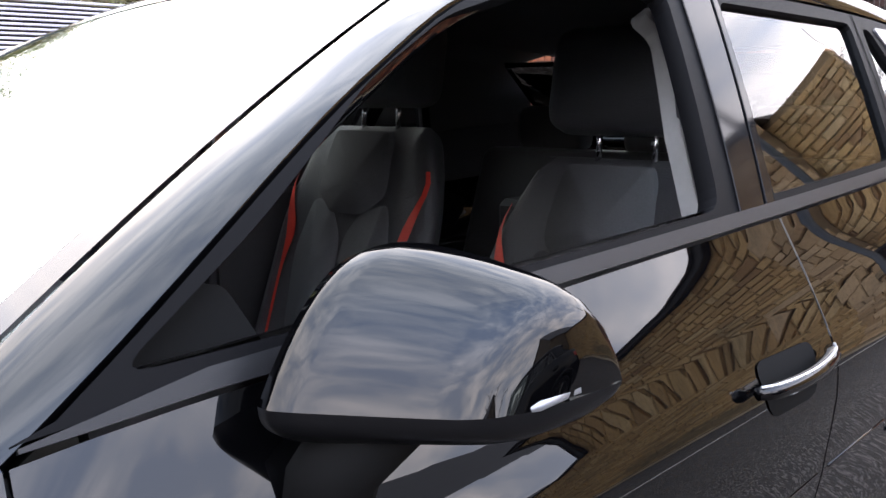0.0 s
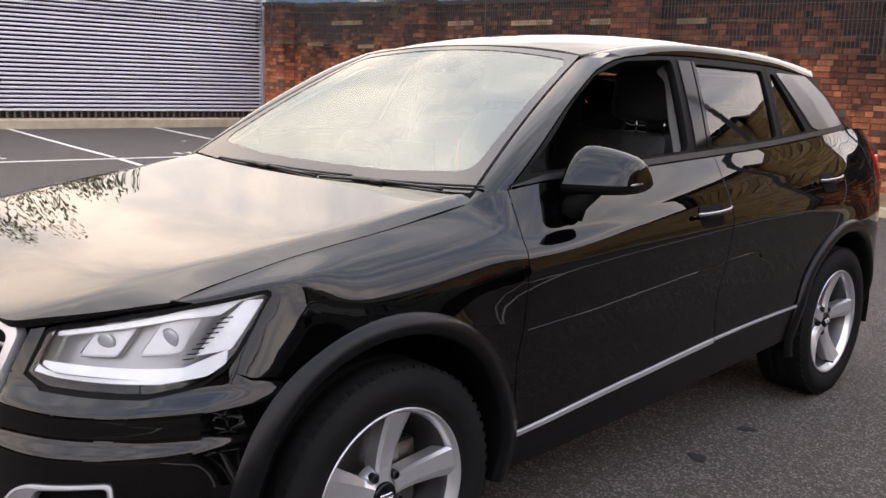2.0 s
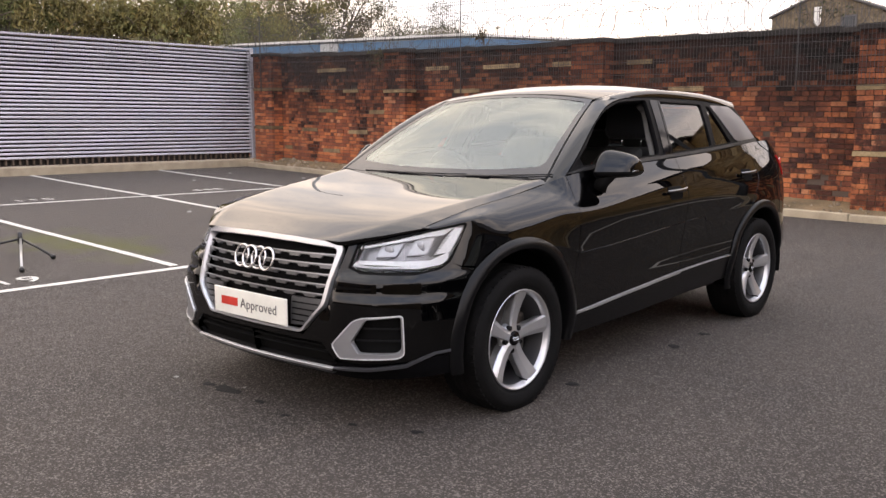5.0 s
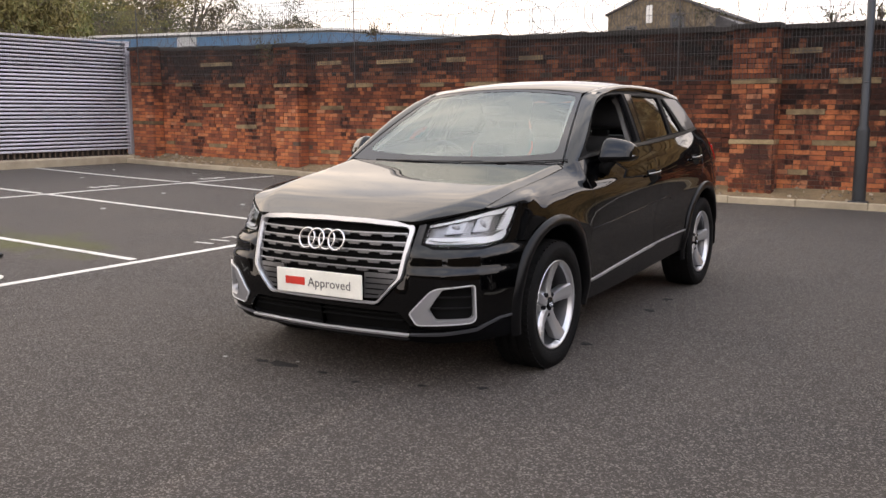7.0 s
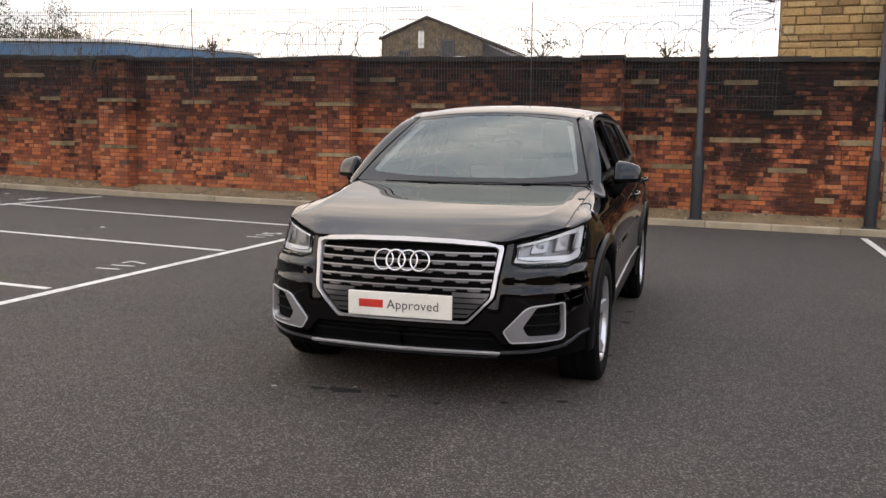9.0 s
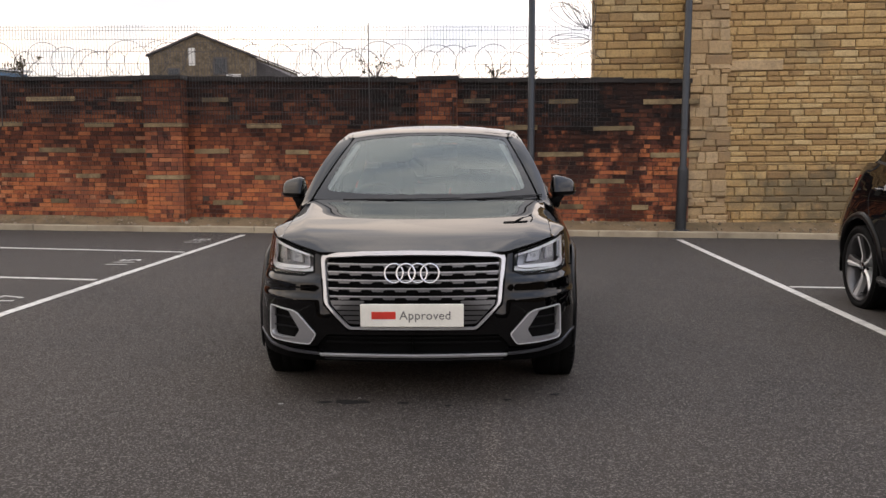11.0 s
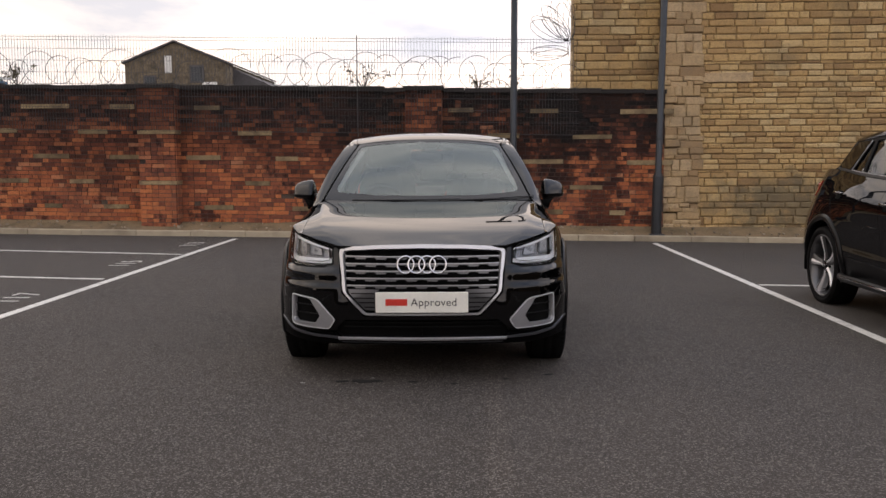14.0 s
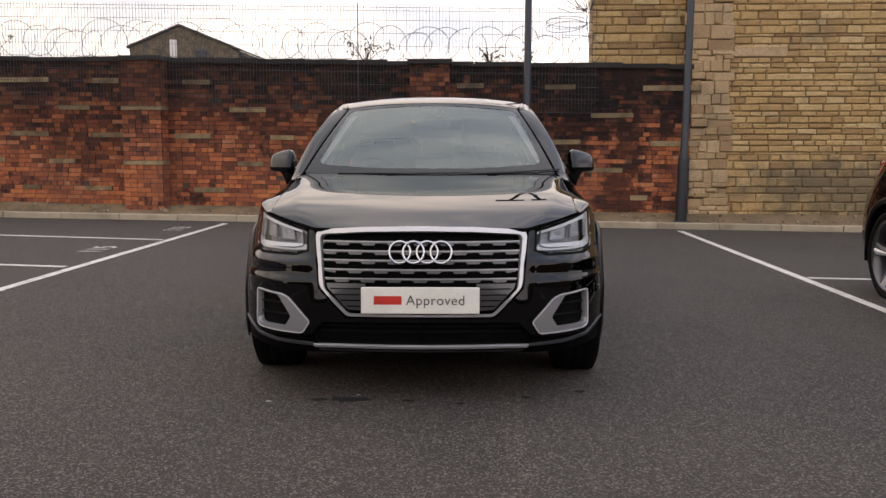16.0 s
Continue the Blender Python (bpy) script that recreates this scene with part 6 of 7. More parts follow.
def seat(parent, x, y, z=0.0):
    """Sports seat: cushion, bolstered backrest, U-shaped shoulder panel, headrest on bright pegs and red side flashes."""
    s = empty("seat")
    s.parent = parent
    s.matrix_local = pose(x, y, z)
    part("cushion", bevel_box(-0.25, 0.25, -0.05, 0.46, 0.38, 0.56, 0.06, 4), M_LEATHER, s, smooth=True)
    top = 0.64

    def back(u, w):
        half = 0.282 - 0.10 * max(0.0, (w - 0.36) / 0.28) ** 1.8
        bol = 0.085 * abs(u) ** 4 * (1 - 0.55 * w / top) - 0.02 + 0.015 * math.cos(u * 2.4)
        return Vector((half * u, 0.40 + 0.30 * w - bol, 0.50 + w))
    v, f, nu, nw = [], [], 22, 22
    for side_ in (0, 1):
        for j in range(nw + 1):
            for i in range(nu + 1):
                u, w = -1 + 2 * i / nu, top * j / nw
                edge = max(abs(u) ** 9, (max(0.0, j / nw - 0.8) / 0.2) ** 3)
                p = back(u, w)
                v.append(p + Vector((0, 0.12 * (1 - edge * 0.5) if side_ else 0.045 * edge, -0.012 * edge)))
    m = nu + 1
    k = m * (nw + 1)
    for j in range(nw):
        for i in range(nu):
            a = j * m + i
            f.append((a, a + 1, a + m + 1, a + m))
            f.append((k + a, k + a + m, k + a + m + 1, k + a + 1))
        for i in (0, nu):
            a = j * m + i
            q = (a, a + m, k + a + m, k + a)
            f.append(q if i == 0 else q[::-1])
    for i in range(nu):
        a = nw * m + i
        f.append((a, a + 1, k + a + 1, k + a))
    raw("backrest", v, f, M_LEATHER, s, smooth=True)

    def pad(name, q, material, lift):
        qq = rounded(q, 0.05, 4)
        n = len(qq)
        vv = [back(u, w) + Vector((0, -lift, 0)) for u, w in qq] + [back(u, w) + Vector((0, 0.01, 0)) for u, w in qq]
        c = sum((Vector(p) for p in vv[:n]), Vector()) / n + Vector((0, -0.006, 0))
        vv.append(c)
        ff = [(i, 2 * n, (i + 1) % n) for i in range(n)] + [(i, (i + 1) % n, n + (i + 1) % n, n + i) for i in range(n)]
        return raw(name, vv, ff, material, s, smooth=True)
    for sg in (-1, 1):
        pad("centre_panel", [(sg * 0.03, 0.05), (sg * 0.52, 0.05), (sg * 0.62, 0.3), (sg * 0.5, 0.45), (sg * 0.2, 0.42), (sg * 0.04, 0.36)][::sg], M_CLOTH, 0.012)
    pad("shoulder_panel", [(-0.5, 0.62), (-0.46, 0.47), (-0.2, 0.42), (0.2, 0.42), (0.46, 0.47), (0.5, 0.62)], M_CLOTH, 0.016)
    for sg in (-1, 1):
        vv, ff = [], []
        for i in range(19):
            t_ = i / 18
            w = 0.06 + 0.47 * t_
            u = 0.80 + 0.20 * min(1.0, max(0.0, (t_ - 0.6) / 0.32)) ** 1.3
            wide = 0.03 + 0.09 * math.exp(-((t_ - 0.68) / 0.16) ** 2)
            for d in (0, wide):
                vv.append(back(sg * (u - d), w) + Vector((0, 0.045 * min(1.0, abs(u - d)) ** 9 - 0.006, 0)))
        for i in range(18):
            q = (2 * i, 2 * i + 1, 2 * i + 3, 2 * i + 2)
            ff.append(q if sg < 0 else q[::-1])
        raw("red_flash", vv, ff, M_REDPIPE, s, "bright red leather flash", smooth=True)
        tube("headrest_peg", [(sg * 0.065, 0.645, 1.11), (sg * 0.065, 0.652, 1.21)], 0.0065, M_CHROME, s, 8, label="chrome headrest peg")
    hr = part("headrest", bevel_box(-0.185, 0.185, -0.055, 0.055, 0.0, 0.22, 0.05, 5), M_LEATHER, s, smooth=True)
    hr.matrix_local = pose(0, 0.648, 1.175, -10, 0, 0)
    return s


def build_car(m, second=False):
    paint = M_PAINT2 if second else M_PAINT
    car = empty("car" if not second else "parked_suv", m)
    if second:
        tagged(car, "glossy black family SUV with bright five-spoke alloys parked in a bay", "car", "parked cars")
    else:
        tagged(car, "glossy black compact SUV with silver alloys and open front window", "car", "parked cars")
    shut = lambda s_: 0.443 + 0.034 * max(0.0, 1 - s_ / 3)
    # bonnet
    line = [(0.0, -0.742), (0.24, -0.735), (0.42, -0.715), (0.478, -0.700), (0.53, -0.658), (0.633, -0.570), (0.724, -0.478)]
    edge_r = [(BON_XE(y) - 0.004, y) for y in (-0.4, -0.3, -0.15, 0.0, 0.15, 0.27, 0.32)]
    rear = [(0.744, 0.362), (0.737, 0.384), (0.70, 0.386), (0.60, 0.374), (0.4, 0.350), (0.2, 0.335), (0.0, 0.330)]
    half = fair(line, 4) + edge_r + fair(rear, 4)
    full = half + [(-x, y) for x, y in half[-2:0:-1]]
    bonnet = panel("bonnet", full, bonnet_top, paint, car, 0.022, 0.045, thick=0.02)
    panel("cowl", [(-0.70, 0.31), (0.70, 0.31), (0.70, 0.46), (0.4, 0.46), (-0.4, 0.46), (-0.70, 0.46)], lambda x, y: Vector((x, y, 0.945 + 0.028 * (x / 0.74) ** 2 + 0.02 * (y - 0.3))), M_TRIM, car, 0.1, 0.1, thick=0.0)
    # roof, screens
    roof_half = [(0.0, 1.122), (0.3, 1.117), (0.46, 1.108), (0.535, 1.098)] + [(ROOF_XE(y) - 0.003, y) for y in (1.15, 1.3, 1.5, 1.75, 2.0, 2.3, 2.6, 2.7, 2.76)] + [(0.5, 2.84), (0.3, 2.92), (0.0, 2.95)]
    panel("roof", roof_half + [(-x, y) for x, y in roof_half[-2:0:-1]], roof_top, paint, car, 0.07, 0.07, thick=0.03)
    ws = panel("windscreen", [(-0.985, 0.03), (0.985, 0.03), (0.985, 0.985), (-0.985, 0.985)], screen_at, M_SCREEN, car, 0.1, 0.1, thick=0.0, label="laminated windscreen mirroring the sky")
    ws.visible_shadow = False
    band = rounded([(-0.99, 0.01), (0.99, 0.01), (0.99, 0.99), (-0.99, 0.99)], 0.01, 2)
    hole = rounded([(-0.925, 0.125), (-0.5, 0.095), (0.5, 0.095), (0.925, 0.125), (0.945, 0.94), (0.3, 0.955), (-0.3, 0.955), (-0.945, 0.94)], 0.08, 6)
    panel("screen_border", band, screen_at, M_FRIT, ws, 0.06, 0.06, holes=(hole,), thick=0.0, lift=0.0015)
    for x0, ln, y0 in ((-0.52, 0.60, 0.44), (0.10, 0.52, 0.43)):
        p = [screen_at((x0 + ln * i / 6) / 0.722, 0.012 + 0.012 * math.sin(math.pi * i / 6)) + Vector((0, -0.008, 0.006)) for i in range(7)]
        wp = tube("wiper", p, 0.005, M_TRIM, car, 6, label="black wiper arm and blade")
        q = [screen_at((x0 + 0.25 * ln + 1.0 * ln * i / 6) / 0.722, 0.03 + 0.01 * i / 6) + Vector((0, -0.006, 0.005)) for i in range(7)]
        tube("blade", q, 0.004, M_TRIM, wp, 5)
        part("wiper_cap", bevel_box(p[3].x - 0.03, p[3].x + 0.03, p[3].y - 0.015, p[3].y + 0.01, p[3].z - 0.008, p[3].z + 0.006, 0.004, 1), M_TRIM, wp)
    pod_ = rounded([(-0.16, 0.975), (-0.075, 0.86), (0.075, 0.86), (0.16, 0.975)], 0.02, 3)
    panel("sensor_pod", pod_, screen_at, M_VOID, car, 0.1, 0.1, thick=0.03, lift=-0.006)
    part("interior_mirror", bevel_box(-0.11, 0.11, 0.975, 1.0, 1.275, 1.335, 0.02, 3), M_CABIN, car)

    # nose
    bump_r = [(0.0, 0.30), (0.45, 0.298), (0.62, 0.305), (0.78, 0.318), (0.93, 0.34)]
    arch = [(nose_u(y, z), z) for y, z in arch_line(0.0, 192, 132, 16)]
    top = [(nose_u(-0.27, 0.668), 0.668), (nose_u(-0.36, 0.680), 0.680), (0.928, 0.704), (0.890, 0.677), (0.80, 0.660), (0.583, 0.661), (0.519, 0.682)]
    for sg in (1, -1):
        shell_ = [(0.0, 0.392)] + [(0.332, 0.392), (0.462, 0.523), (0.497, 0.772), (0.527, 0.774)]
        low = [(0.0, 0.375), (0.44, 0.372), (0.50, 0.312), (0.62, 0.302), (0.78, 0.312), (0.90, 0.33)]
        outline = low + [(nose_u(-0.409, 0.345), 0.345)] + arch[4:] + top + shell_[::-1]
        fogh = rounded(FOG, 0.018, 4)
        panel("front_bumper", outline, nose, paint, car, 0.02, 0.04, holes=(fogh,), thick=0.02, sign=sg, cuts=(0.545, 0.5505, 0.556, 0.562, 0.568, 0.574, 0.580, 0.585, 0.590, 0.61, 0.63, 0.6375, 0.645, 0.652, 0.66))
        headlamp(car, sg)
        # lower intake and apron
        panel("lower_intake", [(0.0, 0.272), (0.47, 0.272), (0.50, 0.30), (0.45, 0.372), (0.0, 0.376)], lambda u, z: nose(u, z) + Vector((0, 0.035, 0)), M_VOID, car, 0.1, 0.05, thick=-0.03, sign=sg)
        for z in (0.325, 0.352):
            panel("intake_bar", [(0.0, z), (0.455, z), (0.45, z + 0.006), (0.0, z + 0.006)], lambda u, z: nose(u, z) + Vector((0, 0.012, 0)), M_VOID, car, 0.1, 0.05, thick=0.02, sign=sg)
        panel("apron", [(0.0, 0.215), (0.60, 0.222), (0.86, 0.24), (nose_u(-0.40, 0.25), 0.25), (nose_u(-0.412, 0.34), 0.34), (0.90, 0.322), (0.78, 0.304), (0.62, 0.294), (0.48, 0.29), (0.46, 0.268), (0.0, 0.268)],
              lambda u, z: nose(u, z) + Vector((0, 0.012 + 0.35 * max(0, 0.27 - z), 0)), M_SEAL, car, 0.06, 0.04, thick=0.02, sign=sg)
        # bright lip
        panel("lip_strip", [(0.0, 0.256), (0.478, 0.259), (0.486, 0.270), (0.0, 0.268)], nose, M_SATIN, car, 0.06, 0.05, thick=0.015, sign=sg, lift=0.010, label="satin metal lip strip")
        # outer run of the same strip, coloured darker to stand for dimmer light
        panel("lip_strip", [(0.486, 0.262), (0.66, 0.272), (0.80, 0.29), (0.862, 0.315), (0.93, 0.338), (nose_u(-0.415, 0.345), 0.343), (nose_u(-0.415, 0.355), 0.354), (0.925, 0.348), (0.855, 0.327), (0.80, 0.302), (0.66, 0.283), (0.489, 0.271)], nose, M_BLADE, car, 0.05, 0.05, thick=0.015, sign=sg, lift=0.005, label="satin lip strip coloured dull grey to look dim")
        panel("skid_edge", [(0.0, 0.224), (0.452, 0.226), (0.468, 0.231), (0.0, 0.229)], nose, M_BLADE, car, 0.06, 0.05, thick=0.012, sign=sg, lift=-0.012)
        # fog surround
        fo = rounded(FOG, 0.016, 4)
        fi = rounded([(0.786, 0.500), (0.790, 0.362), (0.772, 0.347), (0.625, 0.345), (0.592, 0.393), (0.658, 0.488)], 0.012, 4)
        ft = empty("fog_surround")
        ft.parent = car
        panel("bezel", fo, nose, M_BEZEL, ft, 0.05, 0.05, holes=(fi,), thick=0.03, sign=sg, lift=0.006, label="satin aluminium bezel")
        panel("bezel_edge", fo, nose, M_EDGE, ft, 0.05, 0.05, holes=(rounded(inset(FOG, 0.005), 0.013, 4),), thick=0.004, sign=sg, lift=0.0085, label="bright bevelled edge")
        panel("grid", inset(fo, 0.012), lambda u, z: nose(u, z) + Vector((0, 0.04, 0)), M_VOID, ft, 0.06, 0.06, thick=0.0, sign=sg)
        for k in range(2):
            z = 0.394 + 0.05 * k
            panel("grid_bar", [(0.60, z), (0.785, z), (0.785, z + 0.006), (0.60, z + 0.006)], lambda u, z: nose(u, z) + Vector((0, 0.022, 0)), M_TRIM, ft, 0.1, 0.1, thick=0.012, sign=sg)
        panel("washer_cover", rounded([(0.66, 0.60), (0.80, 0.605), (0.80, 0.648), (0.66, 0.645)], 0.012, 3), nose, paint, car, 0.05, 0.05, thick=0.001, sign=sg, lift=0.0012)

    gr = empty("grille")
    gr.parent = car
    fr_out, fr_in = rounded(GRILLE, 0.02, 4), rounded(GRILLE_IN, 0.015, 4)
    panel("frame", fr_out, nose, M_CHROME if second else M_SATIN, gr, 0.05, 0.05, holes=(fr_in,), thick=0.03, lift=0.012, label="satin chrome grille frame")
    panel("backing", inset(GRILLE, 0.01), lambda u, z: nose(u, z) + Vector((0, 0.045, 0)), M_VOID, gr, 0.1, 0.1, thick=0.0)
    gw = curve((0.40, 0.53, 0.762, 0.79), (0.30, 0.428, 0.458, 0.44))
    for r, z in enumerate((0.727, 0.6865, 0.646, 0.605, 0.565)):
        w = gw(z) - 0.008
        up, lo_ = [], []
        per = 0.118
        n = int(w / per) + 2
        for k in range(-n, n + 1):
            c = k * per + (per / 2 if r % 2 else 0)
            for du_, dz in ((-0.034, -0.003), (-0.026, -0.013), (0.026, -0.013), (0.034, -0.003)):
                if abs(c + du_) < w:
                    lo_.append((c + du_, z + dz))
        lo_ = [(-w, z - 0.004)] + lo_ + [(w, z - 0.004)]
        panel("slat", lo_ + [(w, z + 0.004), (-w, z + 0.004)], lambda u, z: nose(u, z) + Vector((0, 0.004, 0)), M_SLAT, gr, 0.1, 0.1, thick=0.010, label="grey grille bar")
        # paler strip along the bar puts its highlight into the colour
        panel("slat_ridge", [(-w, z + 0.0015), (w, z + 0.0015), (w, z + 0.0065), (-w, z + 0.0065)], lambda u, z: nose(u, z) + Vector((0, 0.001, 0)), M_BEZEL, gr, 0.1, 0.1, thick=0.006, label="light strip added as the bar's highlight")
    for sg in (1, -1):
        panel("lower_insert", [(0.25, 0.425), (0.325, 0.43), (0.418, 0.525), (0.425, 0.546), (0.25, 0.546)], lambda u, z: nose(u, z) + Vector((0, 0.008, 0)), M_SLAT, gr, 0.1, 0.1, thick=0.02, sign=sg)
        for k in range(4):
            z = 0.443 + 0.026 * k
            panel("insert_line", [(0.262, z), (gw(z) - 0.02, z), (gw(z) - 0.017, z + 0.005), (0.262, z + 0.005)], nose, M_VOID, gr, 0.1, 0.1, thick=0.004, sign=sg, lift=-0.004)
    if not second:
        em = empty("badge")
        em.parent = car
        for k in range(4):
            c = Vector((-0.0915 + 0.061 * k, -0.788, 0.688))
            v, f = [], []
            N, S = 40, 8
            for i in range(N):
                a = 2 * math.pi * i / N
                for j in range(S):
                    b = 2 * math.pi * j / S
                    rr = 0.0468 + 0.0056 * math.cos(b)
                    v.append((c.x + rr * math.cos(a), c.y - 0.004 * (k % 2) - 0.0055 * math.sin(b) + 0.28 * (rr * math.sin(a)), c.z + rr * math.sin(a)))
            for i in range(N):
                for j in range(S):
                    f.append((i * S + j, ((i + 1) % N) * S + j, ((i + 1) % N) * S + (j + 1) % S, i * S + (j + 1) % S))
            raw("ring", v, f, M_CHROME, em, "chrome ring", smooth=True)
        pl_ = part("number_plate", bevel_box(-0.262, 0.262, -0.827, -0.817, 0.417, 0.536, 0.004, 2), M_PLATE, car, "cream show plate with red and dark print")
        part("printed_mark", bevel_box(-0.205, -0.082, -0.8285, -0.826, 0.459, 0.497, 0.0006, 1), M_PLATERED, pl_, "plain red printed mark")
        t = letters("Approved", 0.062, M_PLATEDARK, pose(0.068, -0.8275, 0.476, 90, 0, 0), "printed_word", None, 0.0008, 1.05)
        t.parent = pl_
        t.matrix_parent_inverse = Matrix.Identity(4)

    # sides
    for sg in (1, -1):
        a_front = arch_line(0.0, 131, 12, 22)
        lamp_edge = [(-0.482, 0.0)]
        for u, z in ((0.82, 0.840), (0.88, 0.850), (0.945, 0.860), (0.962, 0.856), (0.968, 0.846), (0.948, 0.78), (0.929, 0.712), (0.926, 0.704)):
            q = nose(u, z)
            lamp_edge.append((q.y, max(0.02, side_s(q.y, z))))
        lamp_edge += [(-0.36, side_s(-0.36, 0.686)), (-0.27, side_s(-0.27, 0.676))]
        o = lamp_edge + to_s(a_front) + to_s([(0.425, 0.36), (0.441, 0.36)]) + [(shut(s) - 0.002, s) for s in (4.5, 4, 3, 2, 1, 0.5, 0.0)]
        panel("front_wing", o + [(y, 0.0) for y in (0.40, 0.36, 0.3, 0.15, 0.0, -0.15, -0.3, -0.4)], wing_side, paint, car, 0.04, 0.2, thick=0.02, sign=sg, cuts=(2.95, 3.05))
        panel("pillar_foot", [(0.0, 0.0), (1.0, 0.0), (1.0, 1.0), (0.0, 1.0)], lambda u, w: side(0.345 + 0.130 * u, 0.0).lerp(pillar(0.0, u), w), paint, car, 0.12, 0.25, thick=0.01, sign=sg)
        fd_bot = [(0.445, 0.372), (0.7, 0.385), (1.1, 0.412), (1.527, 0.440)]
        o = [(shut(s) + 0.002, s) for s in (0.0, 0.5, 1, 2, 3, 4, 4.6)] + to_s(fd_bot) + [(1.527, s) for s in (4.5, 4, 3, 2, 1)] + [(1.528, 0.5), (1.531, 0.0)] + [(y, 0.0) for y in (1.4, 1.2, 1.0, 0.8, 0.6)]
        fd = panel("front_door", o, side, paint, car, 0.06, 0.3, thick=0.02, sign=sg, cuts=(2.95, 3.05))
        a_rear = arch_line(2.601, 168, 118, 14)
        o = [(1.537, 0.0), (1.534, 0.5)] + [(1.533, s) for s in (1, 2, 3, 4, 4.6)] + to_s([(1.533, 0.441), (1.9, 0.458), (2.17, 0.465)]) + to_s(a_rear) + to_s([(2.46, 0.80), (2.53, 0.90), (2.555, 0.98), (2.54, 1.06)]) + [(2.50, 0.35), (2.44, 0.0)] + [(y, 0.0) for y in (2.3, 2.1, 1.9, 1.7)]
        rd = panel("rear_door", o, side, paint, car, 0.06, 0.3, thick=0.02, sign=sg, cuts=(2.95, 3.05))
        a_back = arch_line(2.601, 116, 8, 20)
        o = [(2.447, 0.0), (2.506, 0.35)] + to_s([(2.546, 1.06), (2.561, 0.98), (2.536, 0.90), (2.467, 0.805)]) + to_s(a_back) + to_s([(3.03, 0.33), (3.2, 0.34)]) + [(3.2, s) for s in (5, 4, 3, 2, 1, 0.0)] + [(y, 0.0) for y in (3.0, 2.8, 2.6)]
        panel("rear_quarter", o, side, paint, car, 0.05, 0.3, thick=0.02, sign=sg, cuts=(2.95, 3.05))
        # sill and bright strip
        sill = to_s([(0.41, 0.36), (0.7, 0.374), (1.1, 0.40), (1.53, 0.428), (2.19, 0.455), (2.19, 0.31), (1.6, 0.285), (1.0, 0.262), (0.42, 0.252)])
        panel("sill", sill, side, M_ARCH, car, 0.1, 0.4, thick=0.06, sign=sg, lift=-0.002, label="satin black sill moulding")
        st = to_s([(0.43, 0.353), (0.7, 0.366), (1.1, 0.392), (1.525, 0.420), (1.525, 0.436), (1.1, 0.408), (0.7, 0.381), (0.43, 0.366)])
        panel("sill_strip", st, side, M_TRIM if second else M_SATIN, car, 0.1, 0.3, thick=0.01, sign=sg, lift=0.006, label="dark sill strip" if second else "bright metal sill strip")
        st = to_s([(1.535, 0.426), (2.18, 0.452), (2.18, 0.459), (1.535, 0.435)])
        panel("sill_strip", st, side, M_TRIM if second else M_SATIN, car, 0.1, 0.3, thick=0.01, sign=sg, lift=0.004, label="dark sill strip" if second else "bright metal sill strip")
        flare(car, 0.0, sg, None)
        flare(car, 2.601, sg, None)
        for door, ys in ((fd, (0.462, 0.75, 1.0, 1.25, 1.515)), (rd, (1.548, 1.65, 1.765, 1.80))):
            pts = [Vector((sg * (side(y, 3.0).x - 0.0008), y, SIDE_Z[3](y) - (0.03 if y == 1.80 else 0.0))) for y in ys]
            tube("crease", pts, 0.0026, paint, door, 8)
        handle(fd, 1.275, 1.49, 0.898, sg, M_SATIN if not second else M_CHROME)
        handle(rd, 2.255, 2.465, 0.955, sg, M_SATIN if not second else M_CHROME)
        mirror(car, sg)
        # cabin side: pillar, frames, glass
        panel("roof_pillar", [(0.0, 0.0), (0.1, 0.0), (0.2, 0), (0.3, 0), (0.4, 0.0), (0.55, 0), (0.75, 0), (1.0, 0.0), (1.0, 1.0), (0.75, 1), (0.55, 1), (0.4, 1.0), (0.3, 1), (0.2, 1), (0.1, 1), (0.0, 1.0)], pillar, paint, car, 0.03, 0.12, thick=0.028, sign=sg)
        dlo_top = [(door_top(t).y, door_top(t).z - 0.006) for t in [0.02 + 0.98 * i / 30 for i in range(31)]]
        belt = lambda y: SIDE_Z[0](y) + 0.012
        dlo = [(0.482, belt(0.482))] + dlo_top + [(2.74, 1.23), (2.80, belt(2.80))] + [(y, belt(y)) for y in (2.6, 2.4, 2.2, 2.0, 1.8, 1.6, 1.4, 1.2, 1.0, 0.8, 0.6)]
        w_front = rounded([(0.555, belt(0.555) + 0.02), (0.70, 1.152), (0.86, 1.266), (1.0, 1.336), (1.18, 1.385), (1.478, 1.402), (1.385, belt(1.385) + 0.02)], 0.03, 4)
        w_rear = rounded([(1.535, belt(1.535) + 0.02), (1.622, 1.392), (2.12, 1.383), (2.045, belt(2.05) + 0.02)], 0.02, 4)
        w_qtr = rounded([(2.10, belt(2.1) + 0.02), (2.178, 1.376), (2.215, 1.373), (2.335, belt(2.34) + 0.018)], 0.015, 4)
        panel("window_frame", dlo, cabin, M_SEAL, car, 0.08, 0.08, holes=(w_front, w_rear, w_qtr), thick=0.03, sign=sg, label="gloss black window surround")
        blade = rounded([(2.235, 1.378), (2.52, 1.372), (2.66, 1.29), (2.765, belt(2.77) + 0.012), (2.455, belt(2.45) + 0.012), (2.40, belt(2.4) + 0.03)], 0.015, 4)
        panel("pillar_blade", blade, cabin, paint if second else M_BLADE, car, 0.08, 0.08, thick=0.01, sign=sg, lift=0.004, label="gloss black rear pillar" if second else "dark grey metallic pillar blade")
        bl = lambda y, d: SIDE_Z[0](y) + d
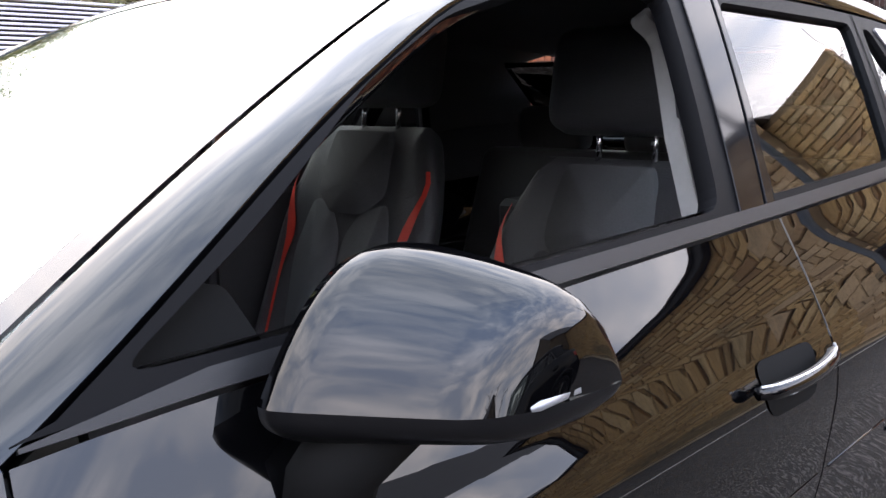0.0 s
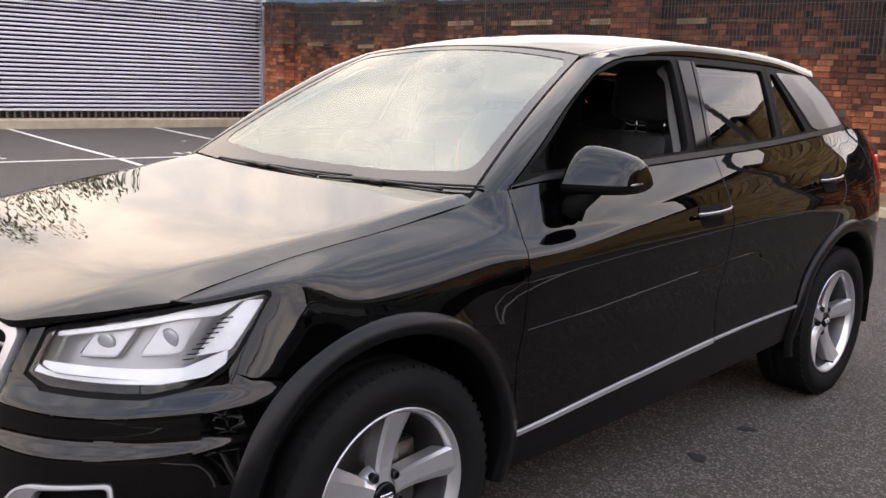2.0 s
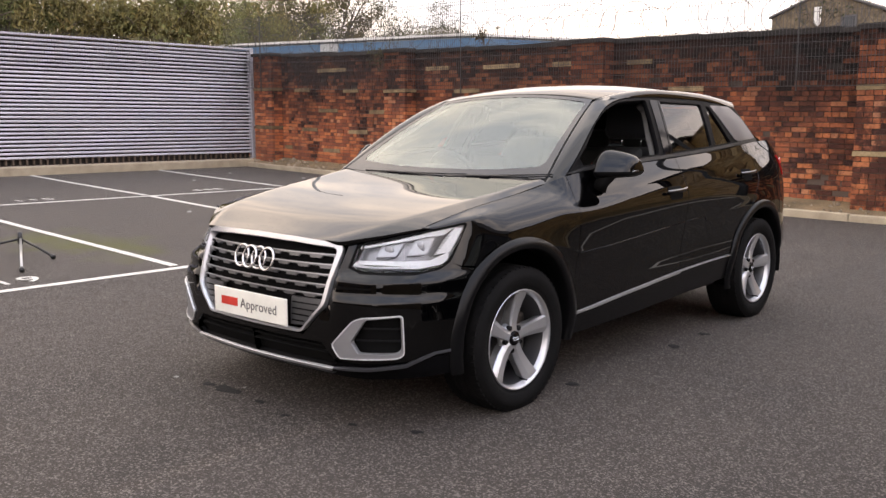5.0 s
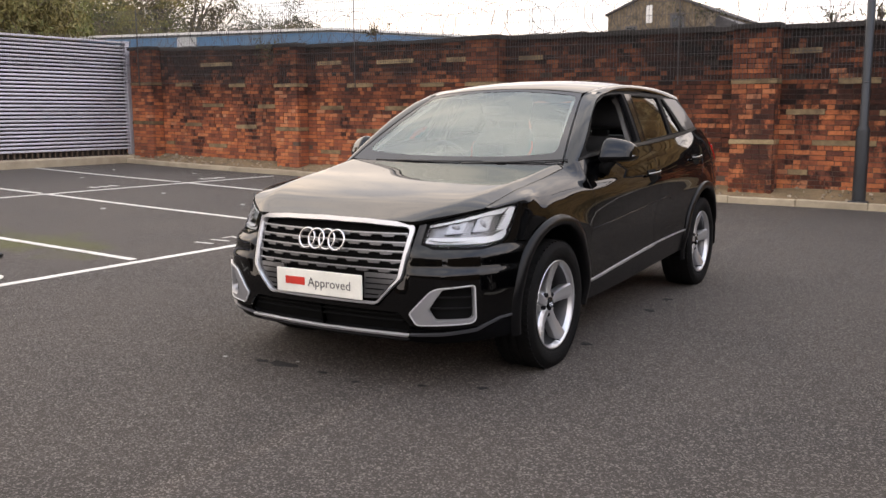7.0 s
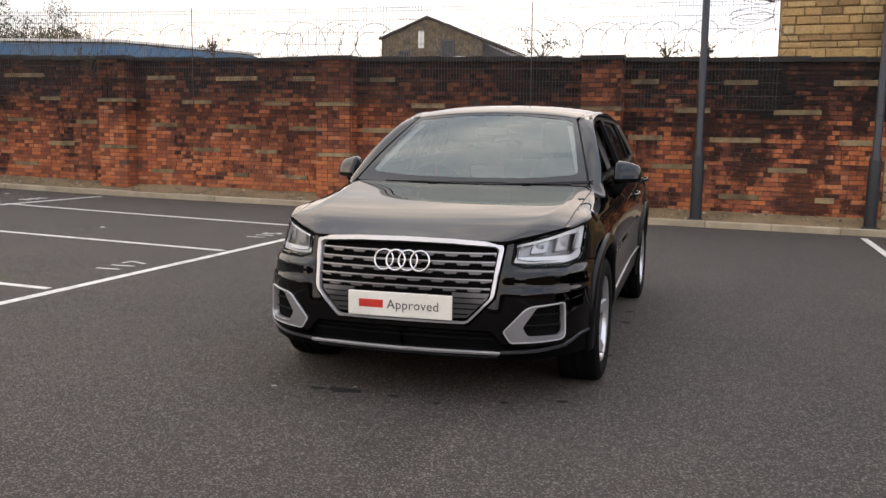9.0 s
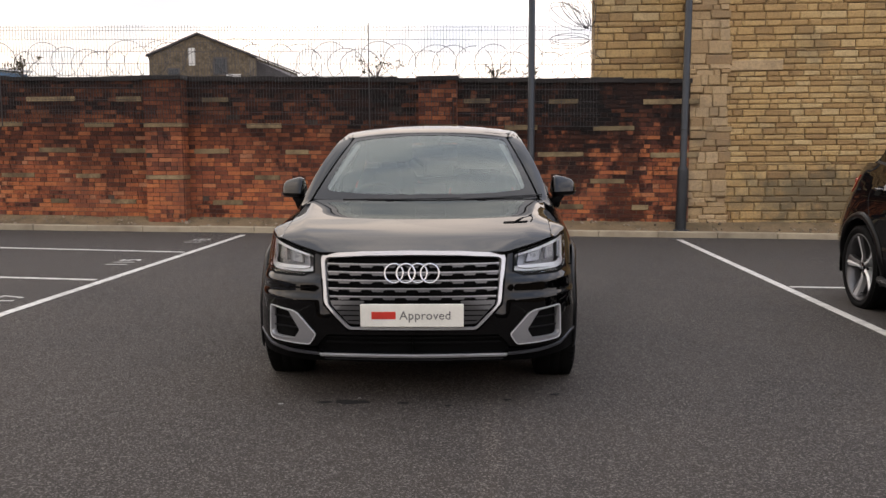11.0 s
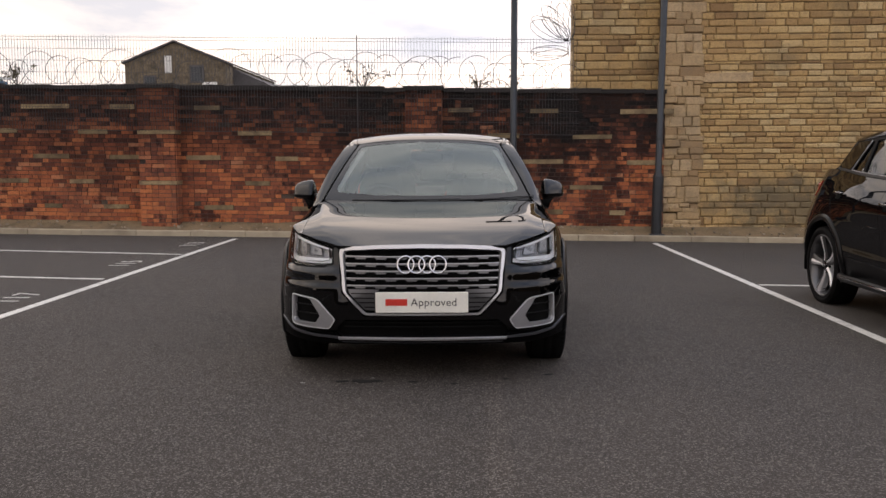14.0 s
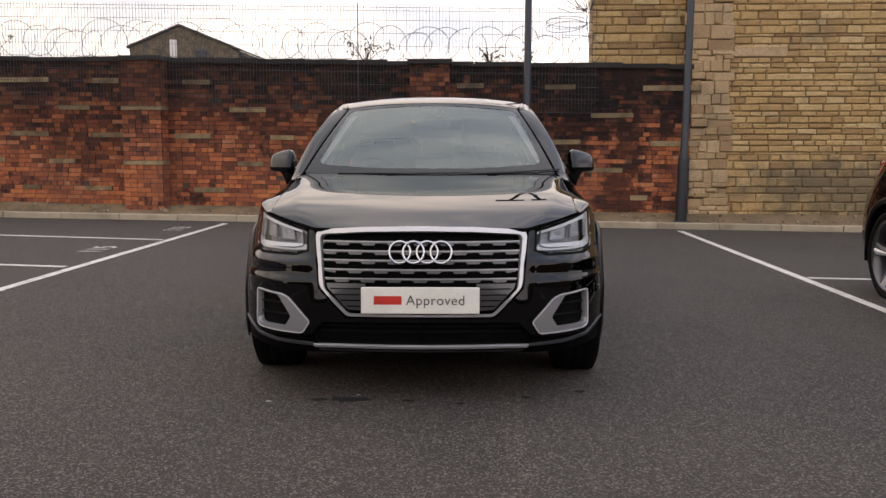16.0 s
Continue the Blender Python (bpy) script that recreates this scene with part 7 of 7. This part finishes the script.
        wst = [(0.486, bl(0.486, 0.006)), (0.62, bl(0.62, 0.004)), (0.8, bl(0.8, 0.004)), (1.2, bl(1.2, 0.004)), (1.6, bl(1.6, 0.004)), (2.0, bl(2.0, 0.004)), (2.4, bl(2.4, 0.004)), (2.78, bl(2.78, 0.004)),
               (2.78, bl(2.78, 0.022)), (2.4, bl(2.4, 0.022)), (2.0, bl(2.0, 0.022)), (1.6, bl(1.6, 0.022)), (1.2, bl(1.2, 0.022)), (0.8, bl(0.8, 0.022)), (0.62, bl(0.62, 0.020)), (0.486, bl(0.486, 0.009))]
        panel("waist_strip", wst, cabin, M_TRIM, car, 0.1, 0.1, thick=0.012, sign=sg, lift=0.006, label="waist seal strip")
        for q in ([(1.428, belt(1.43) + 0.006), (1.495, belt(1.5) + 0.006), (1.592, 1.398), (1.512, 1.398)], [(1.505, belt(1.5) + 0.006), (1.528, belt(1.53) + 0.006), (1.615, 1.398), (1.602, 1.398)]):
            panel("pillar_cover", q, cabin, M_GLOSSTRIM, car, 0.08, 0.04, thick=0.004, sign=sg, lift=0.004, label="gloss black pillar cover")
        # seams of the door frames
        for ya, za, yb, zb in ((1.533, 1.085, 1.606, 1.41), (2.075, 1.12, 2.152, 1.40)):
            panel("frame_seam", [(ya - 0.003, za), (yb - 0.003, zb), (yb + 0.003, zb), (ya + 0.003, za)], cabin, M_VOID, car, 0.2, 0.1, thick=0.0, sign=sg, lift=0.0012)
        opened = (sg > 0 and not second)
        for nm, q in (("front_window", w_front), ("rear_window", w_rear), ("quarter_window", w_qtr)):
            if nm == "front_window" and opened:
                continue
            g = panel(nm, inset(q, -0.006), cabin, M_SIDEGLASS if nm in ("rear_window", "quarter_window") else M_SCREEN, car, 0.1, 0.1, thick=0.0, sign=sg, lift=-0.010, label="tinted side glass")
            g.visible_shadow = False
        # inner side of doors, wheel housings
        panel("mirror_sail", rounded([(0.50, belt(0.5) - 0.01), (0.635, 1.105), (0.675, 1.10), (0.70, belt(0.7) - 0.01)], 0.01, 3), lambda y, z: cabin(y, z) - Vector((0.045, 0, 0)), M_VOID, car, 0.1, 0.1, thick=0.02, sign=sg, label="black mirror corner trim")
        part("door_lining", bevel_box(min(sg * 0.74, sg * 0.80), max(sg * 0.74, sg * 0.80), 0.47, 2.25, 0.30, 1.0, 0.012, 2), M_CABIN, car)
        dl = [0.54, 0.8, 1.2, 1.6, 2.0, 2.4, 2.8]
        panel("window_sill_lining", [(y, SIDE_Z[0](y) - 0.16) for y in dl] + [(y, SIDE_Z[0](y) + 0.018) for y in dl[::-1]], lambda y, z: cabin(y, z) - Vector((0.05, 0, 0)), M_CABIN, car, 0.2, 0.2, thick=-0.03, sign=sg)
        panel("roof_lining", [(0.02, 0.0), (0.2, 0.0), (0.4, 0.0), (0.7, 0.0), (1.0, 0.0), (1.0, 1.12), (0.7, 1.12), (0.4, 1.12), (0.2, 1.1), (0.02, 1.1)], lambda t, b: rail_top(t).lerp(door_top(t), b) - Vector((0.042, 0, 0.022)), M_LINER, car, 0.05, 0.3, thick=0.0, sign=sg)
        panel("screen_pillar_lining", [(0.05, -0.25), (0.15, -0.25), (0.25, -0.25), (0.38, -0.25), (0.38, 0.35), (0.25, 0.35), (0.15, 0.35), (0.05, 0.35)], lambda t, b: rail_top(t).lerp(door_top(t), b) - Vector((0.048, -0.012, 0.03)), M_SCREENTRIM, car, 0.05, 0.3, thick=0.0, sign=sg, label="pale grey pillar lining")
        panel("rear_pillar_lining", [(2.40, 1.05), (2.85, 1.05), (2.85, 1.15), (2.66, 1.37), (2.22, 1.39)], lambda y, z: cabin(y, z) - Vector((0.045, 0, 0)), M_LINER, car, 0.15, 0.15, thick=0.0, sign=sg)
        for yc in (0.0, 2.601):
            v, f = [], []
            n = 24
            for i in range(n + 1):
                a = radians(-12 + 204 * i / n)
                for x in (0.42, 0.872):
                    v.append((sg * x, yc + 0.400 * math.cos(a), 0.334 + 0.400 * math.sin(a)))
            for i in range(n):
                f.append((2 * i, 2 * i + 1, 2 * i + 3, 2 * i + 2) if sg > 0 else (2 * i + 2, 2 * i + 3, 2 * i + 1, 2 * i))
            k = len(v)
            v += [(sg * 0.42, yc, 0.334)]
            raw("wheel_housing", v[:k], f, M_VOID, car, smooth=True)
            part("housing_wall", bevel_box(min(sg * 0.40, sg * 0.42), max(sg * 0.40, sg * 0.42), yc - 0.40, yc + 0.40, 0.2, 0.73, 0, 1), M_VOID, car)
        wheel(car, 0.0 if second else 0.010, sg, "five" if not second else "twin", turn=-8 if sg > 0 else 20, low=0.0 if second else 0.009)
        wheel(car, 2.601, sg, "five" if not second else "twin", turn=-10 if not second else 12)
        if second:
            tip = [cabin(y, z) * 1.0 for y, z in ((1.0, belt(1.0) + 0.014), (1.6, belt(1.6) + 0.014), (2.1, belt(2.1) + 0.014), (2.365, belt(2.36) + 0.014), (2.30, 1.25), (2.225, 1.38))]
            tube("window_trim", [(sg * (q.x + 0.006), q.y, q.z) for q in tip], 0.004, M_BEZEL, car, 6, label="thin satin window trim")
            tube("side_step", [(sg * 0.90, 0.50, 0.30), (sg * 0.935, 0.6, 0.30), (sg * 0.935, 2.0, 0.30), (sg * 0.90, 2.14, 0.30)], 0.03, M_TRIM, car, 8, label="dark side step with bright edge")
            tube("step_strip", [(sg * 0.968, 0.6, 0.312), (sg * 0.968, 2.0, 0.312)], 0.008, M_CHROME, car, 6)

    # tail
    def tail(x, z):
        a = abs(x) / 0.80
        y = 3.335 - 0.17 * a ** 3 - 0.10 * max(0, z - 0.75) - (0.95 + 0.9 * a * a) * max(0, z - 1.04) - 0.4 * max(0, 0.45 - z)
        return Vector((x * (1 - 0.12 * max(0, z - 0.9)) if z < 1.06 else x * (0.98 - 0.62 * (z - 1.06)), y, z))
    t_out = [(0.79, 0.33), (0.795, 0.62), (0.79, 0.9), (0.775, 1.10), (0.76, 1.36), (0.0, 1.375)]
    rscr = rounded([(-0.66, 1.10), (0.66, 1.10), (0.60, 1.33), (-0.60, 1.33)], 0.05, 4)
    panel("tailgate", [(-0.795, 0.64)] + [(0.795, 0.64)] + t_out[2:] + [(-x, z) for x, z in t_out[-2:1:-1]], tail, paint, car, 0.08, 0.08, holes=(rscr,), thick=0.02)
    rg = panel("rear_screen", inset(rscr, -0.005), tail, M_SIDEGLASS, car, 0.1, 0.1, thick=0.0, lift=-0.006, label="heated rear window")
    rg.visible_shadow = False
    panel("rear_bumper", [(-0.78, 0.33), (0.78, 0.33), (0.80, 0.63), (-0.80, 0.63)], tail, paint, car, 0.08, 0.08, thick=0.03, lift=0.002)
    panel("rear_apron", [(-0.75, 0.24), (0.75, 0.24), (0.775, 0.33), (-0.775, 0.33)], tail, M_TRIM, car, 0.1, 0.1, thick=0.03, lift=0.008)
    for sg in (1, -1):
        panel("tail_lamp", rounded([(0.56, 0.87), (0.792, 0.89), (0.785, 1.03), (0.55, 1.0)], 0.02, 3), tail, M_REDLENS, car, 0.05, 0.05, thick=0.02, sign=sg, lift=0.012, label="red tail lamp")
        panel("tail_lamp_return", [(3.06, 1.2), (3.19, 1.2), (3.19, 2.3), (3.10, 2.2)], side, M_REDLENS, car, 0.05, 0.3, thick=0.01, sign=sg, lift=0.006, label="red tail lamp")
    panel("roof_spoiler", [(-0.55, 2.72), (0.55, 2.72), (0.50, 2.87), (0.3, 2.98), (0.0, 3.03), (-0.3, 2.98), (-0.50, 2.87)], lambda x, y: roof_top(x, min(y, 3.19)) + Vector((0, 0, 0.004)), paint, car, 0.08, 0.06, thick=0.03)
    # underside and cabin
    part("underbody", bevel_box(-0.62, 0.62, -0.52, 3.1, 0.20, 0.25, 0.01, 1), M_VOID, car)
    part("engine_bay", bevel_box(-0.41, 0.41, -0.66, 0.42, 0.24, 0.72, 0.02, 1), M_VOID, car)
    part("bulkhead", bevel_box(-0.76, 0.76, 0.41, 0.46, 0.24, 0.95, 0.0, 1), M_VOID, car)
    part("cabin_floor", bevel_box(-0.76, 0.76, 0.46, 2.3, 0.25, 0.31, 0.01, 1), M_CABIN, car)
    part("boot_lining", bevel_box(-0.41, 0.41, 2.3, 3.1, 0.25, 0.95, 0.02, 1), M_CABIN, car)
    part("dashboard", bevel_box(-0.745, 0.745, 0.47, 0.86, 0.72, 0.985, 0.05, 4), M_CABIN, car, smooth=True)
    pod = part("instrument_hood", bevel_box(-0.53, -0.20, 0.62, 0.86, 0.95, 1.03, 0.03, 3), M_CABIN, car, smooth=True)
    part("centre_screen", bevel_box(-0.1, 0.12, 0.83, 0.85, 0.97, 1.09, 0.01, 2), M_GLOSSTRIM, car)
    stw = empty("steering_wheel")
    stw.parent = car
    stw.matrix_local = pose(-0.365, 0.98, 0.93, 25, 0, 0)
    v, f = tube_vf([(0.182 * math.cos(6.283 * i / 36), 0, 0.182 * math.sin(6.283 * i / 36)) for i in range(36)], 0.016, 8, closed=True)
    raw("rim", v, f, M_LEATHER, stw, smooth=True)
    part("boss", bevel_box(-0.07, 0.07, -0.03, 0.01, -0.06, 0.06, 0.02, 3), M_CABIN, stw, smooth=True)
    part("steering_spoke", bevel_box(-0.175, 0.175, -0.012, 0.008, -0.022, 0.022, 0.006, 2), M_CABIN, stw)
    seat(car, 0.365, 1.165, -0.005)
    seat(car, -0.365, 1.165, 0.05)
    part("centre_console", bevel_box(-0.11, 0.11, 0.8, 1.8, 0.3, 0.62, 0.03, 3), M_CABIN, car, smooth=True)
    part("rear_bench", bevel_box(-0.66, 0.66, 1.88, 2.36, 0.36, 0.60, 0.06, 4), M_LEATHER, car, smooth=True)
    rb_ = part("rear_backrest", bevel_box(-0.66, 0.66, -0.07, 0.07, 0.0, 0.56, 0.05, 4), M_LEATHER, car, smooth=True)
    rb_.matrix_local = pose(0, 2.40, 0.55, -18, 0, 0)
    for x in (-0.4, 0.0, 0.4):
        hr = part("headrest", bevel_box(x - 0.13, x + 0.13, 2.53, 2.62, 1.08, 1.22, 0.035, 4), M_LEATHER, car, smooth=True)
        for d in (-0.05, 0.05):
            tube("headrest_bar", [(x + d, 2.565, 1.0), (x + d, 2.57, 1.1)], 0.006, M_CHROME, hr, 6)
    panel("headliner", [(x * 0.97, min(max(y, 1.14), 2.9)) for x, y in ((-0.52, 1.14), (0.52, 1.14), (0.57, 1.6), (0.56, 2.3), (0.5, 2.85), (-0.5, 2.85), (-0.56, 2.3), (-0.57, 1.6))], lambda x, y: roof_top(x, y) - Vector((0, 0, 0.045)), M_LINER, car, 0.15, 0.15, thick=0.0)
    for sg in (1, -1):
        bt = lambda y, z: cabin(y, z) - Vector((0.075, 0, 0))
        panel("pillar_trim", [(y + 0.075, z) for y, z in rounded([(1.362, 1.02), (1.392, 1.02), (1.435, 1.195), (1.505, 1.34), (1.49, 1.372), (1.455, 1.385), (1.445, 1.370), (1.470, 1.350), (1.472, 1.335), (1.406, 1.195)], 0.008, 3)], bt, M_PILLARTRIM, car, 0.1, 0.1, thick=0.03, sign=sg, label="pale grey pillar lining")
        tube("seat_belt", [(sg * 0.655, 1.50, 1.33), (sg * 0.69, 1.50, 1.1), (sg * 0.71, 1.52, 0.6)], 0.014, M_CABIN, car, 5)
    return car


car = build_car(pose(-0.021, 0, 0, 0, 0, 1.5))
suv = build_car(pose(4.41, -0.34, gz(4.5)) @ Matrix.Diagonal((1.05, 1.1, 1.08, 1)), second=True)
# the larger car tucks in above its rear arches
for ob in suv.children_recursive:
    chain = ob
    plain_ = ob.type == "MESH"
    while plain_ and chain is not suv:
        plain_ = chain.matrix_basis == Matrix.Identity(4)
        chain = chain.parent
    if plain_:
        for v in ob.data.vertices:
            k = min(1.0, max(0.0, (v.co.z - 0.66) / 0.3)) * min(1.0, max(0.0, (v.co.y - 1.9) / 1.0))
            v.co.y -= 0.11 * k
            v.co.x *= 1 - 0.045 * k

# ---- single bricks and stones nearest to the camera's way ----
brick_mesh = None
for sx, sy, sz, tilt in singles[:300]:
    if brick_mesh is None:
        b_ob = part("brick", bevel_box(-BL / 2 + JO / 2, BL / 2 - JO / 2, 0.0, 0.06, JO / 2, COURSE - JO / 2, 0.004, 1), M_BRICK_PIECE, wall_brick)
        brick_mesh = b_ob.data
    else:
        b_ob = new("brick", brick_mesh)
        b_ob.parent = wall_brick
    b_ob.matrix_world = pose(sx, sy, sz, 0, tilt, 0)
for k, (a, b, z0, z1) in enumerate(stone_singles):
    one = Pile()
    stone_at(one, a, b, SY, z0, z1)
    one.made("stone", M_STONE_PIECE, stone_building)
